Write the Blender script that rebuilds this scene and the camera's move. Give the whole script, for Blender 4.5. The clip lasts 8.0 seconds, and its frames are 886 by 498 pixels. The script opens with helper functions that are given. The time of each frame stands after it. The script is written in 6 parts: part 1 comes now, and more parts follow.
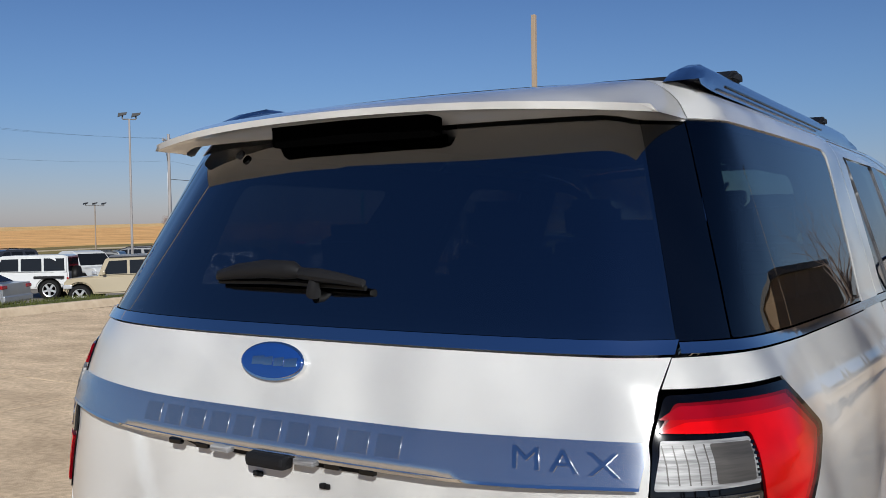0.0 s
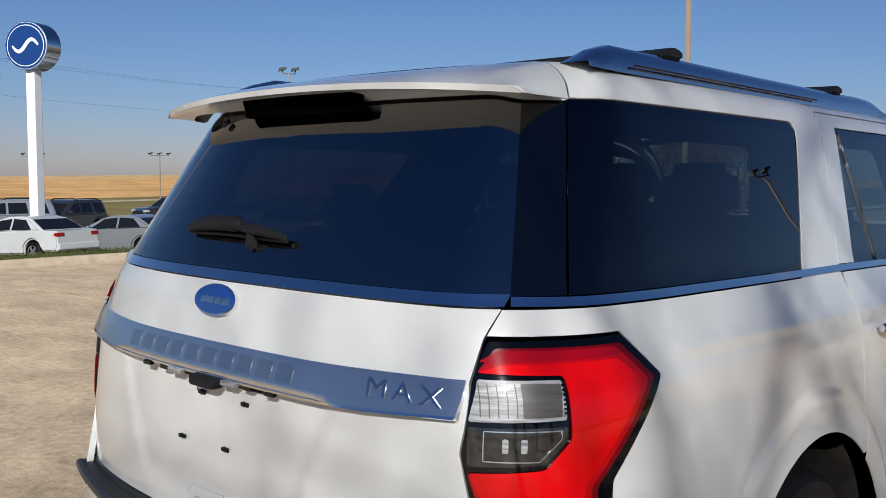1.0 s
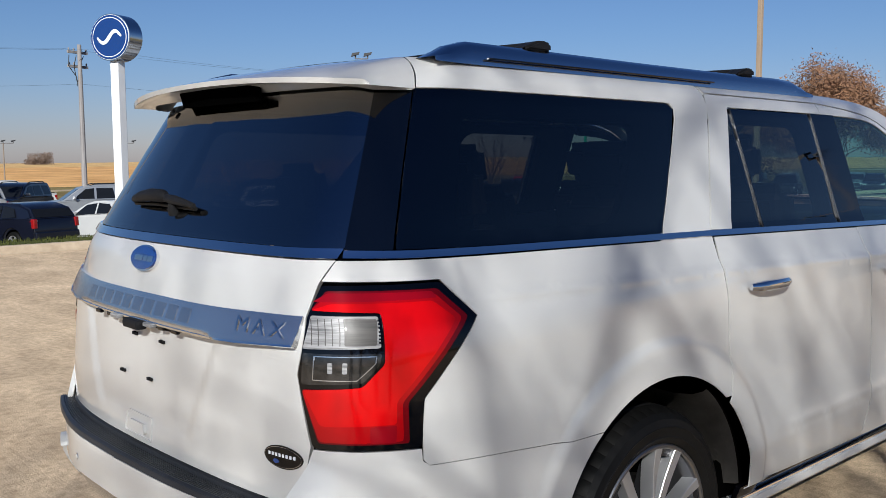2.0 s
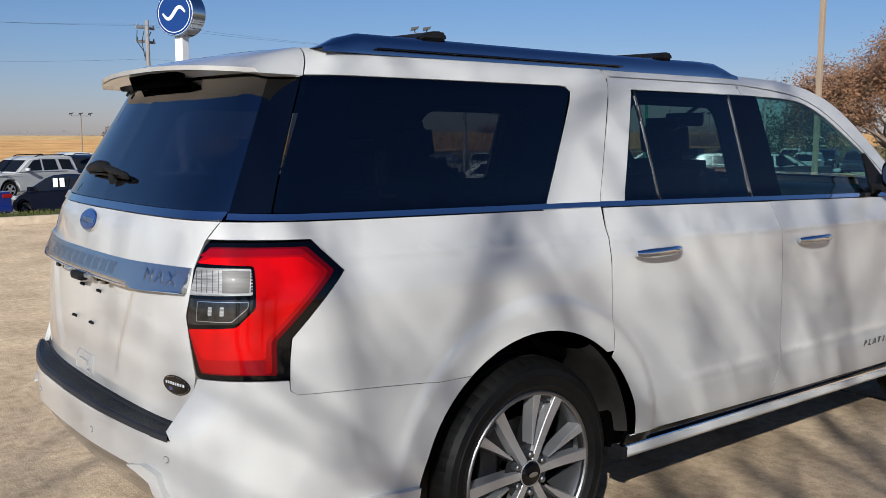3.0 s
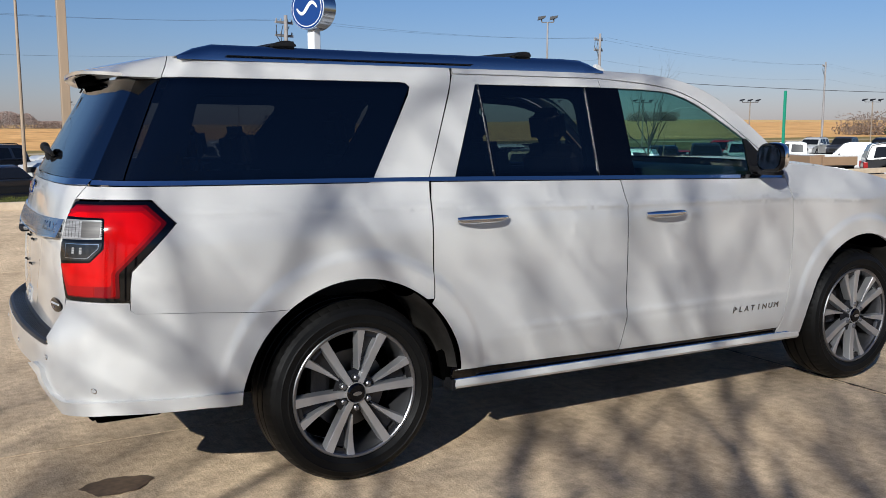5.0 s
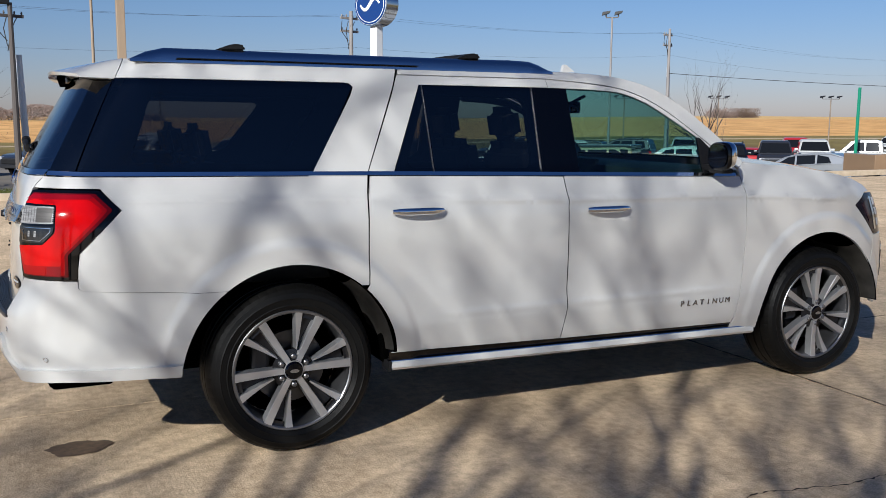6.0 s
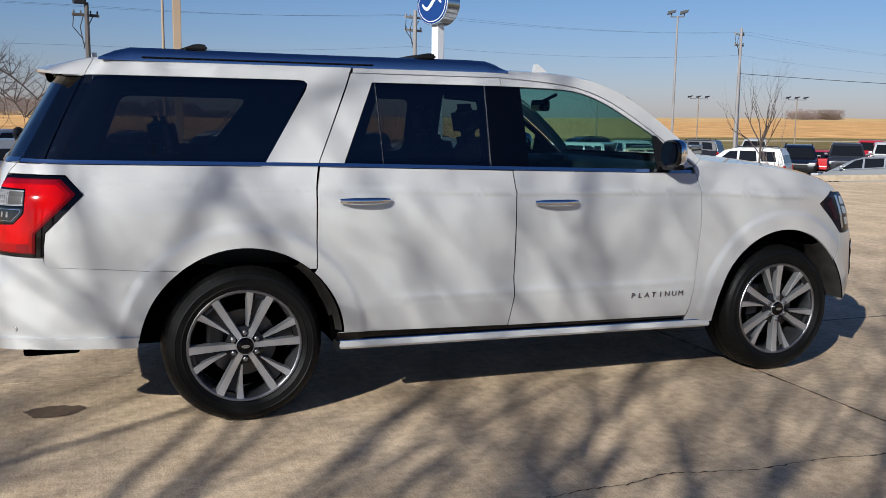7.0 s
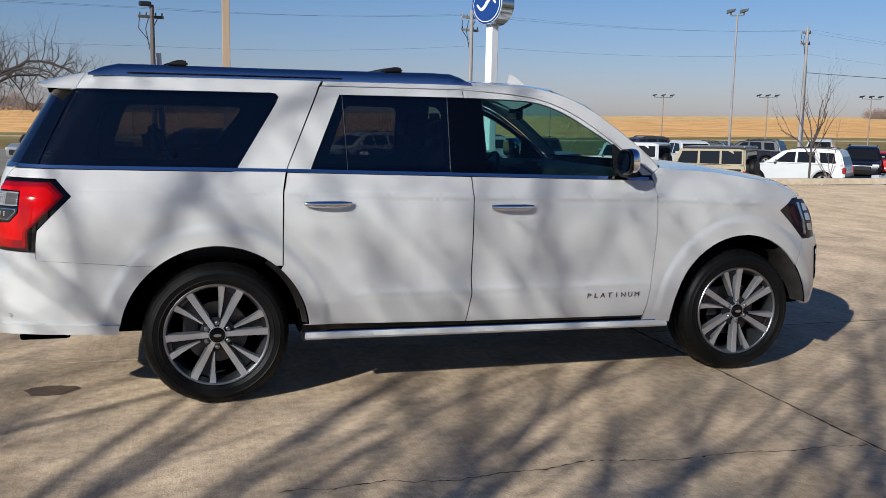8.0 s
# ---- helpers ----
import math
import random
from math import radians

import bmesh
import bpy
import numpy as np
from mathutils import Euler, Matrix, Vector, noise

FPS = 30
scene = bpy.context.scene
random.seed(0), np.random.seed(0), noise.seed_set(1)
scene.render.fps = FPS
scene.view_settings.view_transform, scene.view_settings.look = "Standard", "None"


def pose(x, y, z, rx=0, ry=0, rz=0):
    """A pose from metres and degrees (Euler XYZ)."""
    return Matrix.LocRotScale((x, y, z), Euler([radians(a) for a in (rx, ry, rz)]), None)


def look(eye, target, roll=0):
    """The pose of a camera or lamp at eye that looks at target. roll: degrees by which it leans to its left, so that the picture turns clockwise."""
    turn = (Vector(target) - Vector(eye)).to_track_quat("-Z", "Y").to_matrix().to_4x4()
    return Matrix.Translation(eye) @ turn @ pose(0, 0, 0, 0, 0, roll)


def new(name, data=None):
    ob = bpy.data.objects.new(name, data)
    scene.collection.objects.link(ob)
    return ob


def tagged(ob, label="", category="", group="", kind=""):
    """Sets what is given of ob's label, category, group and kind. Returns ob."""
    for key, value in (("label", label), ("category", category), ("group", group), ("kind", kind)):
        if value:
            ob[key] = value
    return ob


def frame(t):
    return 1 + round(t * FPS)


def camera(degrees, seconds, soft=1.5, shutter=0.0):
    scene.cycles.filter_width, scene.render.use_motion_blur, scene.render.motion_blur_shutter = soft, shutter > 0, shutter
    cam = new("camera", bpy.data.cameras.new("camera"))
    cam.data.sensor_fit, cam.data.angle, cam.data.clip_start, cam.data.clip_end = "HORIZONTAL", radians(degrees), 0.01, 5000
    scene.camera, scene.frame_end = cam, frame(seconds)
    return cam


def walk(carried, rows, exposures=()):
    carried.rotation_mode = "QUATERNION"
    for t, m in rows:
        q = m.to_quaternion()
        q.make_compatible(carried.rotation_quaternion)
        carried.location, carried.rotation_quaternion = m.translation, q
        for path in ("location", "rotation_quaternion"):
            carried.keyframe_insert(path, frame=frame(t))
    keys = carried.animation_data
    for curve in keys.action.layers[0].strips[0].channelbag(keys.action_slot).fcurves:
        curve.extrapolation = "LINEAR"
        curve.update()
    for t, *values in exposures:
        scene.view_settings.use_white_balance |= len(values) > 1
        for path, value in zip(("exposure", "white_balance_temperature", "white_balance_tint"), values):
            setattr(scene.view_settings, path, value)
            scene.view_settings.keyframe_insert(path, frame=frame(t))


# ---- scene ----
cam = camera(52.0, 8.0, 0.65)
PATH = [
    (0, (-2.506, -1.235, 1.558), (-0.811, -0.174, 1.502), -0.8),
    (0.5, (-2.436, -1.515, 1.575), (-0.85, -0.302, 1.473), -0.4),
    (1, (-2.397, -1.828, 1.58), (-0.913, -0.496, 1.426), 0.4),
    (1.2, (-2.351, -1.983, 1.565), (-0.906, -0.61, 1.403), 0.7),
    (2.3, (-2.283, -2.694, 1.567), (-0.966, -1.204, 1.355), -0.2),
    (2.5, (-2.226, -2.823, 1.581), (-0.941, -1.309, 1.347), 0.2),
    (3, (-2.145, -3.155, 1.575), (-0.905, -1.605, 1.327), 0.1),
    (3.5, (-2.038, -3.501, 1.59), (-0.88, -1.891, 1.332), -0.0),
    (4, (-1.856, -3.841, 1.572), (-0.784, -2.174, 1.304), 0.0),
    (4.5, (-1.71, -4.192, 1.564), (-0.688, -2.494, 1.295), -0.0),
    (6, (-1.108, -5.046, 1.588), (-0.28, -3.248, 1.304), 0.4),
    (6.5, (-0.825, -5.291, 1.574), (-0.079, -3.458, 1.288), 0.8),
    (7, (-0.619, -5.556, 1.58), (0.064, -3.698, 1.292), 0.9),
    (7.5, (-0.408, -5.832, 1.632), (0.23, -3.959, 1.339), 1.1),
    (8, (-0.166, -6.093, 1.66), (0.381, -4.192, 1.365), 1.1),
]
walk(cam, [(t, look(eye, target, roll)) for t, eye, target, roll in PATH],
     [(0.0, -0.22, 5750, 9.5), (1.2, -0.18, 5750, 9.5), (2.4, -0.06, 5750, 9.5), (4.5, -0.03, 5750, 9.5), (6.0, 0.0, 5750, 9.5), (8.0, -0.02, 5700, 9.5)])

# ---------------------------------------------------------------- world and sun
SUN_FROM = Vector((-1.48, -1.22, 1.0)).normalized()
sun_data = bpy.data.lights.new("sun", "SUN")
sun_data.energy, sun_data.angle, sun_data.color = 7.35, radians(0.42), (1.0, 0.93, 0.805)
sun_ob = new("sun", sun_data)
sun_ob.matrix_basis = look(SUN_FROM * 60, (0, 0, 0))
world = bpy.data.worlds.new("sky")
world.use_nodes = True
scene.world = world
wn = world.node_tree.nodes
sky = wn.new("ShaderNodeTexSky")
sky.sky_type, sky.sun_disc = "NISHITA", False
sky.sun_elevation = math.asin(SUN_FROM.z)
sky.sun_rotation = math.atan2(SUN_FROM.x, SUN_FROM.y)
sky.altitude, sky.air_density, sky.dust_density, sky.ozone_density = 0, 1.0, 0.35, 3.3
haze = wn.new("ShaderNodeMix")
haze.data_type, haze.blend_type = "RGBA", "MULTIPLY"
haze.inputs[0].default_value = 1.0
# clear autumn air: pale and warm at the horizon, deep blue above
air = wn.new("ShaderNodeTexCoord")
up = wn.new("ShaderNodeSeparateXYZ")
deep = wn.new("ShaderNodeValToRGB")
deep.color_ramp.interpolation = "EASE"
deep.color_ramp.elements[0].position, deep.color_ramp.elements[0].color = 0.0, (0.98, 0.885, 1.05, 1)
deep.color_ramp.elements[1].position, deep.color_ramp.elements[1].color = 1.0, (0.33, 0.49, 0.80, 1)
for z, c in ((0.15, (0.88, 0.93, 1.09, 1)), (0.5, (0.49, 0.62, 0.87, 1))):
    deep.color_ramp.elements.new(z).color = c
world.node_tree.links.new(air.outputs["Generated"], up.inputs[0])
world.node_tree.links.new(up.outputs[2], deep.inputs[0])
world.node_tree.links.new(deep.outputs[0], haze.inputs[7])
world.node_tree.links.new(sky.outputs[0], haze.inputs[6])
world.node_tree.links.new(haze.outputs[2], wn["Background"].inputs[0])
wn["Background"].inputs[1].default_value = 0.068

# ---------------------------------------------------------------- materials


def material(name, colour, rough=0.5, metal=0.0, coat=0.0, spec=0.5):
    m = bpy.data.materials.new(name)
    m.use_nodes = True
    b = m.node_tree.nodes["Principled BSDF"]
    b.inputs["Base Color"].default_value = (*colour, 1)
    b.inputs["Roughness"].default_value = rough
    b.inputs["Metallic"].default_value = metal
    b.inputs["Coat Weight"].default_value = coat
    b.inputs["Coat Roughness"].default_value = 0.04
    b.inputs["Specular IOR Level"].default_value = spec
    return m


def noise_node(m, scale, detail=4.0, stretch=None, rough=0.55):
    nt = m.node_tree
    co = nt.nodes.new("ShaderNodeTexCoord")
    mp = nt.nodes.new("ShaderNodeMapping")
    mp.inputs["Scale"].default_value = stretch or (1, 1, 1)
    n = nt.nodes.new("ShaderNodeTexNoise")
    n.inputs["Scale"].default_value, n.inputs["Detail"].default_value = scale, detail
    n.inputs["Roughness"].default_value = rough
    nt.links.new(co.outputs["Object"], mp.inputs[0])
    nt.links.new(mp.outputs[0], n.inputs[0])
    return n


def mottled(m, amounts):
    """Vary the base colour: amounts is a list of (scale, detail, stretch, low, high, dark, light)."""
    nt = m.node_tree
    b = nt.nodes["Principled BSDF"]
    last = None
    base = tuple(b.inputs["Base Color"].default_value)
    for scale, detail, stretch, low, high, dark, light in amounts:
        n = noise_node(m, scale, detail, stretch)
        r = nt.nodes.new("ShaderNodeValToRGB")
        r.color_ramp.elements[0].position, r.color_ramp.elements[1].position = low, high
        r.color_ramp.elements[0].color = (*dark, 1)
        r.color_ramp.elements[1].color = (*light, 1)
        nt.links.new(n.outputs[0], r.inputs[0])
        mix = nt.nodes.new("ShaderNodeMix")
        mix.data_type, mix.blend_type = "RGBA", "MULTIPLY"
        mix.inputs[0].default_value = 1.0
        if last is None:
            mix.inputs[6].default_value = base
        else:
            nt.links.new(last, mix.inputs[6])
        nt.links.new(r.outputs[0], mix.inputs[7])
        last = mix.outputs[2]
    nt.links.new(last, b.inputs["Base Color"])
    return m


def bumpy(m, scale, strength, distance=0.01, detail=5.0, stretch=None):
    nt = m.node_tree
    n = noise_node(m, scale, detail, stretch)
    bp = nt.nodes.new("ShaderNodeBump")
    bp.inputs["Strength"].default_value, bp.inputs["Distance"].default_value = strength, distance
    nt.links.new(n.outputs[0], bp.inputs["Height"])
    old = nt.nodes["Principled BSDF"].inputs["Normal"]
    if old.is_linked:
        nt.links.new(old.links[0].from_socket, bp.inputs["Normal"])
    nt.links.new(bp.outputs[0], old)
    return m


def glass(name, tint, gloss=0.02, ior=1.5):
    m = bpy.data.materials.new(name)
    m.use_nodes = True
    nt = m.node_tree
    nt.nodes.remove(nt.nodes["Principled BSDF"])
    tr = nt.nodes.new("ShaderNodeBsdfTransparent")
    tr.inputs[0].default_value = (*tint, 1)
    gl = nt.nodes.new("ShaderNodeBsdfGlossy")
    gl.inputs["Roughness"].default_value = gloss
    lw = nt.nodes.new("ShaderNodeLayerWeight")
    lw.inputs[0].default_value = 0.5
    pw = nt.nodes.new("ShaderNodeMath")
    pw.operation = "POWER"
    pw.inputs[1].default_value = 4.0
    fr = nt.nodes.new("ShaderNodeMath")
    fr.operation = "MULTIPLY_ADD"
    base = ((ior - 1) / (ior + 1)) ** 2 * 1.8
    fr.inputs[1].default_value, fr.inputs[2].default_value = 1 - base, base
    nt.links.new(lw.outputs["Facing"], pw.inputs[0])
    nt.links.new(pw.outputs[0], fr.inputs[0])
    mx = nt.nodes.new("ShaderNodeMixShader")
    nt.links.new(fr.outputs[0], mx.inputs[0])
    nt.links.new(tr.outputs[0], mx.inputs[1])
    nt.links.new(gl.outputs[0], mx.inputs[2])
    nt.links.new(mx.outputs[0], nt.nodes["Material Output"].inputs[0])
    return m


W1 = (1, 1, 1)
PAINT = mottled(material("pearl_white_paint", (0.557, 0.548, 0.526), 0.28, 0.0, 1.0),
                [(3.0, 3, None, 0.3, 0.7, (0.975, 0.97, 0.96), W1), (900.0, 1, None, 0.35, 0.65, (0.96, 0.96, 0.96), W1)])
BLACK = material("gloss_black_trim", (0.0012, 0.0012, 0.0018), 0.06, 0.0, 0.15, 0.35)
PILLAR = material("dark_pillar_glass", (0.0010, 0.0013, 0.0020), 0.05, 0.0, 0.0, 0.95)
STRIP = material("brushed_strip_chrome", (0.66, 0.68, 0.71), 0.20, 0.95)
# darker copy of the strip chrome, shade of raised lettering put into its colour
STRIPDARK = material("strip_chrome_shade_tone", (0.50, 0.52, 0.55), 0.26, 0.95)
PLASTIC = bumpy(material("black_plastic", (0.009, 0.009, 0.010), 0.6, 0, 0, 0.2), 300, 0.15, 0.002)
SHIELD = bumpy(mottled(material("dusty_arch_plastic", (0.035, 0.032, 0.028), 0.75, 0, 0, 0.2), [(8, 4, None, 0.3, 0.7, (0.4, 0.4, 0.4), W1)]), 60, 0.3, 0.004)
STEP = bumpy(material("grey_black_step_pad", (0.021, 0.022, 0.025), 0.42), 400, 0.2, 0.002)
# near-black without sheen: deep shade of arches and underbody put into the colour
LINER = material("sheenless_near_black", (0.0010, 0.0010, 0.0010), 0.95, 0, 0, 0.0)
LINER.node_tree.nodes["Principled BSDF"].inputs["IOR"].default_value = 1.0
RUBBER = bumpy(mottled(material("tyre_rubber", (0.0055, 0.0054, 0.0052), 0.52, 0, 0, 0.16),
                       [(6.0, 4, None, 0.3, 0.7, (0.75, 0.73, 0.70), W1)]), 120, 0.1, 0.002)
CHROME = material("bright_chrome", (0.80, 0.81, 0.83), 0.07, 1.0)
SATIN = material("satin_chrome", (0.62, 0.64, 0.67), 0.16, 1.0)
RAIL = material("polished_rail", (0.66, 0.68, 0.72), 0.14, 1.0)
ALLOY = material("machined_alloy", (0.56, 0.56, 0.565), 0.33, 0.80)
RIMLIP = material("rim_lip_alloy", (0.27, 0.27, 0.275), 0.40, 1.0)
ALLOYDARK = material("dark_alloy_pocket", (0.020, 0.020, 0.022), 0.32, 0.5)
BARREL = material("grey_rim_barrel", (0.22, 0.22, 0.23), 0.32, 0.9)
STEEL = material("brake_steel", (0.09, 0.085, 0.08), 0.45, 1.0)
PRIVACY = glass("privacy_glass", (0.215, 0.23, 0.235), 0.012, 1.60)
REARGLASS = glass("dark_rear_glass", (0.06, 0.065, 0.07), 0.02, 2.5)
CLEARGLASS = glass("green_tinted_glass", (0.44, 0.66, 0.63), 0.015, 1.45)
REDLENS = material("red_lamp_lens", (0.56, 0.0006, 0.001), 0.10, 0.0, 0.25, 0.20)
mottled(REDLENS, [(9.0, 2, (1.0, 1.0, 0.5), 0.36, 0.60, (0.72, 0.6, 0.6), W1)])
# darker reds that paint the lens's fall into shade towards its rim
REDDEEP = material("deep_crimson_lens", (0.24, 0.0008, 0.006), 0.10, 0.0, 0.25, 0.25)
REDMID = material("red_lens_shade_tone", (0.33, 0.0007, 0.002), 0.10, 0.0, 0.25, 0.22)
REDDARK = material("dark_red_rim_tone", (0.12, 0.0006, 0.003), 0.14, 0.0, 0.15, 0.22)
CLEARLENS = mottled(material("silver_clear_lens", (0.34, 0.335, 0.33), 0.45, 0.15, 0.15),
                    [(60.0, 2, (0.2, 0.2, 3.0), 0.35, 0.65, (0.35, 0.35, 0.36), W1)])
SMOKELENS = mottled(material("smoked_lens", (0.045, 0.043, 0.041), 0.12, 0.4, 0.8),
                    [(45.0, 2, None, 0.4, 0.7, (0.3, 0.3, 0.3), W1)])
SHADELENS = mottled(material("grey_lens", (0.070, 0.063, 0.056), 0.42, 0.1, 0.1), [(60.0, 2, (0.2, 0.2, 3.0), 0.35, 0.65, (0.6, 0.6, 0.6), W1)])
BOWL = material("bright_headlamp_bowl", (0.48, 0.49, 0.53), 0.22, 0.35, 0.6)
LAMPHEAD = material("dark_lamp_housing", (0.012, 0.012, 0.014), 0.5)
HEADGLASS = material("smoked_headlight", (0.010, 0.009, 0.016), 0.12, 0.0, 0.05, 0.3)
AMBERDARK = material("dark_side_marker", (0.030, 0.010, 0.016), 0.10, 0.0, 0.3)
BADGEBLUE = material("badge_blue", (0.012, 0.045, 0.20), 0.12, 0.0, 1.0)
SEATCLOTH = bumpy(material("black_seat_leather", (0.018, 0.018, 0.020), 0.55), 60, 0.2, 0.003)
HEADLINER = material("grey_headliner", (0.10, 0.098, 0.092), 0.9)
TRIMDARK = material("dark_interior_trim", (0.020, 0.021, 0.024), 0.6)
WHITEMARK = material("white_mark", (0.75, 0.75, 0.75), 0.5)
GREYMARK = material("grey_letter_metal", (0.34, 0.34, 0.35), 0.25, 1.0)

CONCRETE = mottled(material("broomed_concrete", (0.99, 0.770, 0.515), 0.85, 0.0, 0.0, 0.25),
                   [(0.55, 5, None, 0.32, 0.70, (0.78, 0.76, 0.74), W1), (2.6, 6, (1.0, 0.55, 1.0), 0.36, 0.64, (0.74, 0.73, 0.72), W1),
                    (130.0, 3, None, 0.36, 0.60, (0.66, 0.645, 0.63), W1), (18.0, 4, None, 0.36, 0.60, (0.76, 0.74, 0.72), W1), (75.0, 2, (1.0, 0.03, 1.0), 0.40, 0.60, (0.92, 0.915, 0.91), W1)])
bumpy(CONCRETE, 90, 0.16, 0.004, 3, (1.0, 0.06, 1.0))
bumpy(CONCRETE, 75, 0.6, 0.006, 6)
JOINT = material("dark_joint_filler", (0.045, 0.037, 0.030), 0.95, 0, 0, 0.1)
KERB = mottled(material("kerb_concrete", (0.48, 0.385, 0.275), 0.9), [(6, 4, None, 0.3, 0.7, (0.75, 0.73, 0.7), W1)])
LOT = mottled(material("far_asphalt", (0.20, 0.175, 0.145), 0.9), [(0.3, 4, None, 0.3, 0.7, (0.7, 0.7, 0.7), W1)])
GRASS = mottled(material("dry_green_grass", (0.105, 0.110, 0.028), 0.95, 0, 0, 0.2),
                [(1.5, 5, None, 0.3, 0.7, (0.6, 0.65, 0.55), W1), (40, 3, None, 0.3, 0.7, (0.55, 0.6, 0.5), W1)])
STAINM = mottled(material("oil_stain", (0.150, 0.098, 0.058), 0.7), [(30, 4, None, 0.3, 0.7, (0.6, 0.6, 0.6), W1)])

# land: mown grass near by, a road and a stubble field behind, told apart by distance along y with a ragged edge
LAND = material("open_land", (0.3, 0.22, 0.1), 0.95, 0, 0, 0.15)
nt = LAND.node_tree
co = nt.nodes.new("ShaderNodeTexCoord")
sp = nt.nodes.new("ShaderNodeSeparateXYZ")
nt.links.new(co.outputs["Object"], sp.inputs[0])
ragged = noise_node(LAND, 0.05, 4)
ma = nt.nodes.new("ShaderNodeMath")
ma.operation = "MULTIPLY_ADD"
ma.inputs[1].default_value = 10.0
nt.links.new(ragged.outputs[0], ma.inputs[0])
nt.links.new(sp.outputs[1], ma.inputs[2])
dv = nt.nodes.new("ShaderNodeMath")
dv.operation = "DIVIDE"
dv.inputs[1].default_value = 1000.0
nt.links.new(ma.outputs[0], dv.inputs[0])
ramp = nt.nodes.new("ShaderNodeValToRGB")
ramp.color_ramp.interpolation = "CONSTANT"
stops = [(0.0, (0.25, 0.20, 0.075)), (0.150, (0.58, 0.48, 0.33)), (0.160, (0.26, 0.21, 0.08)), (0.176, (0.82, 0.48, 0.19)),
         (0.50, (0.80, 0.54, 0.24))]
ramp.color_ramp.elements[0].position, ramp.color_ramp.elements[0].color = stops[0][0], (*stops[0][1], 1)
ramp.color_ramp.elements[1].position, ramp.color_ramp.elements[1].color = stops[-1][0], (*stops[-1][1], 1)
for p, c in stops[1:-1]:
    e = ramp.color_ramp.elements.new(p)
    e.color = (*c, 1)
nt.links.new(dv.outputs[0], ramp.inputs[0])
patch = noise_node(LAND, 0.22, 8, (0.5, 0.22, 1.0), 0.7)
pr = nt.nodes.new("ShaderNodeValToRGB")
pr.color_ramp.elements[0].position, pr.color_ramp.elements[1].position = 0.32, 0.68
pr.color_ramp.elements[0].color = (0.52, 0.46, 0.38, 1)
nt.links.new(patch.outputs[0], pr.inputs[0])
mx = nt.nodes.new("ShaderNodeMix")
mx.data_type, mx.blend_type = "RGBA", "MULTIPLY"
mx.inputs[0].default_value = 1.0
nt.links.new(ramp.outputs[0], mx.inputs[6])
nt.links.new(pr.outputs[0], mx.inputs[7])
nt.links.new(mx.outputs[2], nt.nodes["Principled BSDF"].inputs["Base Color"])

BARK = bumpy(mottled(material("grey_brown_bark", (0.13, 0.10, 0.08), 0.95), [(9, 4, (1, 1, 0.2), 0.3, 0.7, (0.5, 0.5, 0.5), W1)]), 30, 0.5, 0.02)
DARKTWIG = material("dark_sapling_wood", (0.060, 0.045, 0.038), 0.9)
TWIG = material("thin_twigs", (0.17, 0.125, 0.10), 0.95)
RUSSET = mottled(material("russet_leaves", (0.27, 0.135, 0.065), 0.8), [(1.2, 3, None, 0.3, 0.7, (0.5, 0.55, 0.6), W1)])
EVERGREEN = mottled(material("dark_conifer", (0.045, 0.055, 0.022), 0.9), [(0.6, 4, None, 0.3, 0.7, (0.5, 0.5, 0.5), W1)])
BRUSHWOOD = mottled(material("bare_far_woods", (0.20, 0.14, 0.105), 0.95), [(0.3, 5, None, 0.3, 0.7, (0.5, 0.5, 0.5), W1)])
# paler copy of the far woods, with distance haze painted into its colour
HAZEWOOD = mottled(material("haze_paled_woods", (0.27, 0.20, 0.17), 0.95), [(0.3, 5, None, 0.3, 0.7, (0.65, 0.65, 0.65), W1)])
BEIGEPOLE = mottled(material("beige_painted_steel", (0.30, 0.225, 0.155), 0.5), [(5, 4, (1, 1, 0.15), 0.3, 0.7, (0.82, 0.82, 0.8), W1)])
GREYPOLE = mottled(material("weathered_wood_pole", (0.28, 0.26, 0.25), 0.9), [(8, 4, (1, 1, 0.08), 0.3, 0.7, (0.6, 0.6, 0.6), W1)])
TANPOLE = material("tan_lamp_pole", (0.20, 0.155, 0.115), 0.6)
BROWNPOLE = material("bronze_lamp_pole", (0.075, 0.062, 0.055), 0.6)
WHITEPOLE = mottled(material("white_sign_pole", (0.74, 0.74, 0.74), 0.45), [(2, 3, None, 0.3, 0.7, (0.93, 0.93, 0.92), W1)])
GREENPOST = material("green_post", (0.02, 0.22, 0.13), 0.5)
SIGNBLUE = material("sign_blue", (0.008, 0.034, 0.15), 0.25, 0.0, 0.5)
WIRE = material("dark_wire", (0.03, 0.03, 0.03), 0.6)
TANWALL = mottled(material("tan_wall", (0.36, 0.25, 0.15), 0.9), [(0.8, 4, None, 0.3, 0.7, (0.85, 0.83, 0.8), W1)])
WHITEWALL = material("white_siding", (0.72, 0.70, 0.66), 0.8)
ROOFGREY = material("grey_roof", (0.16, 0.15, 0.14), 0.9)

# ---------------------------------------------------------------- mesh helpers


def finish(name, me, mat, parent=None, label=""):
    ob = new(name, me)
    if mat is not None:
        me.materials.append(mat)
    if parent is not None:
        ob.parent = parent
    if label:
        tagged(ob, label)
    return ob


def part(name, bm, mat, parent=None, label="", smooth=False, sharp=35):
    me = bpy.data.meshes.new(name)
    bm.normal_update()
    bm.to_mesh(me)
    bm.free()
    if smooth:
        me.polygons.foreach_set("use_smooth", [True] * len(me.polygons))
        me.set_sharp_from_angle(angle=radians(sharp))
    return finish(name, me, mat, parent, label)


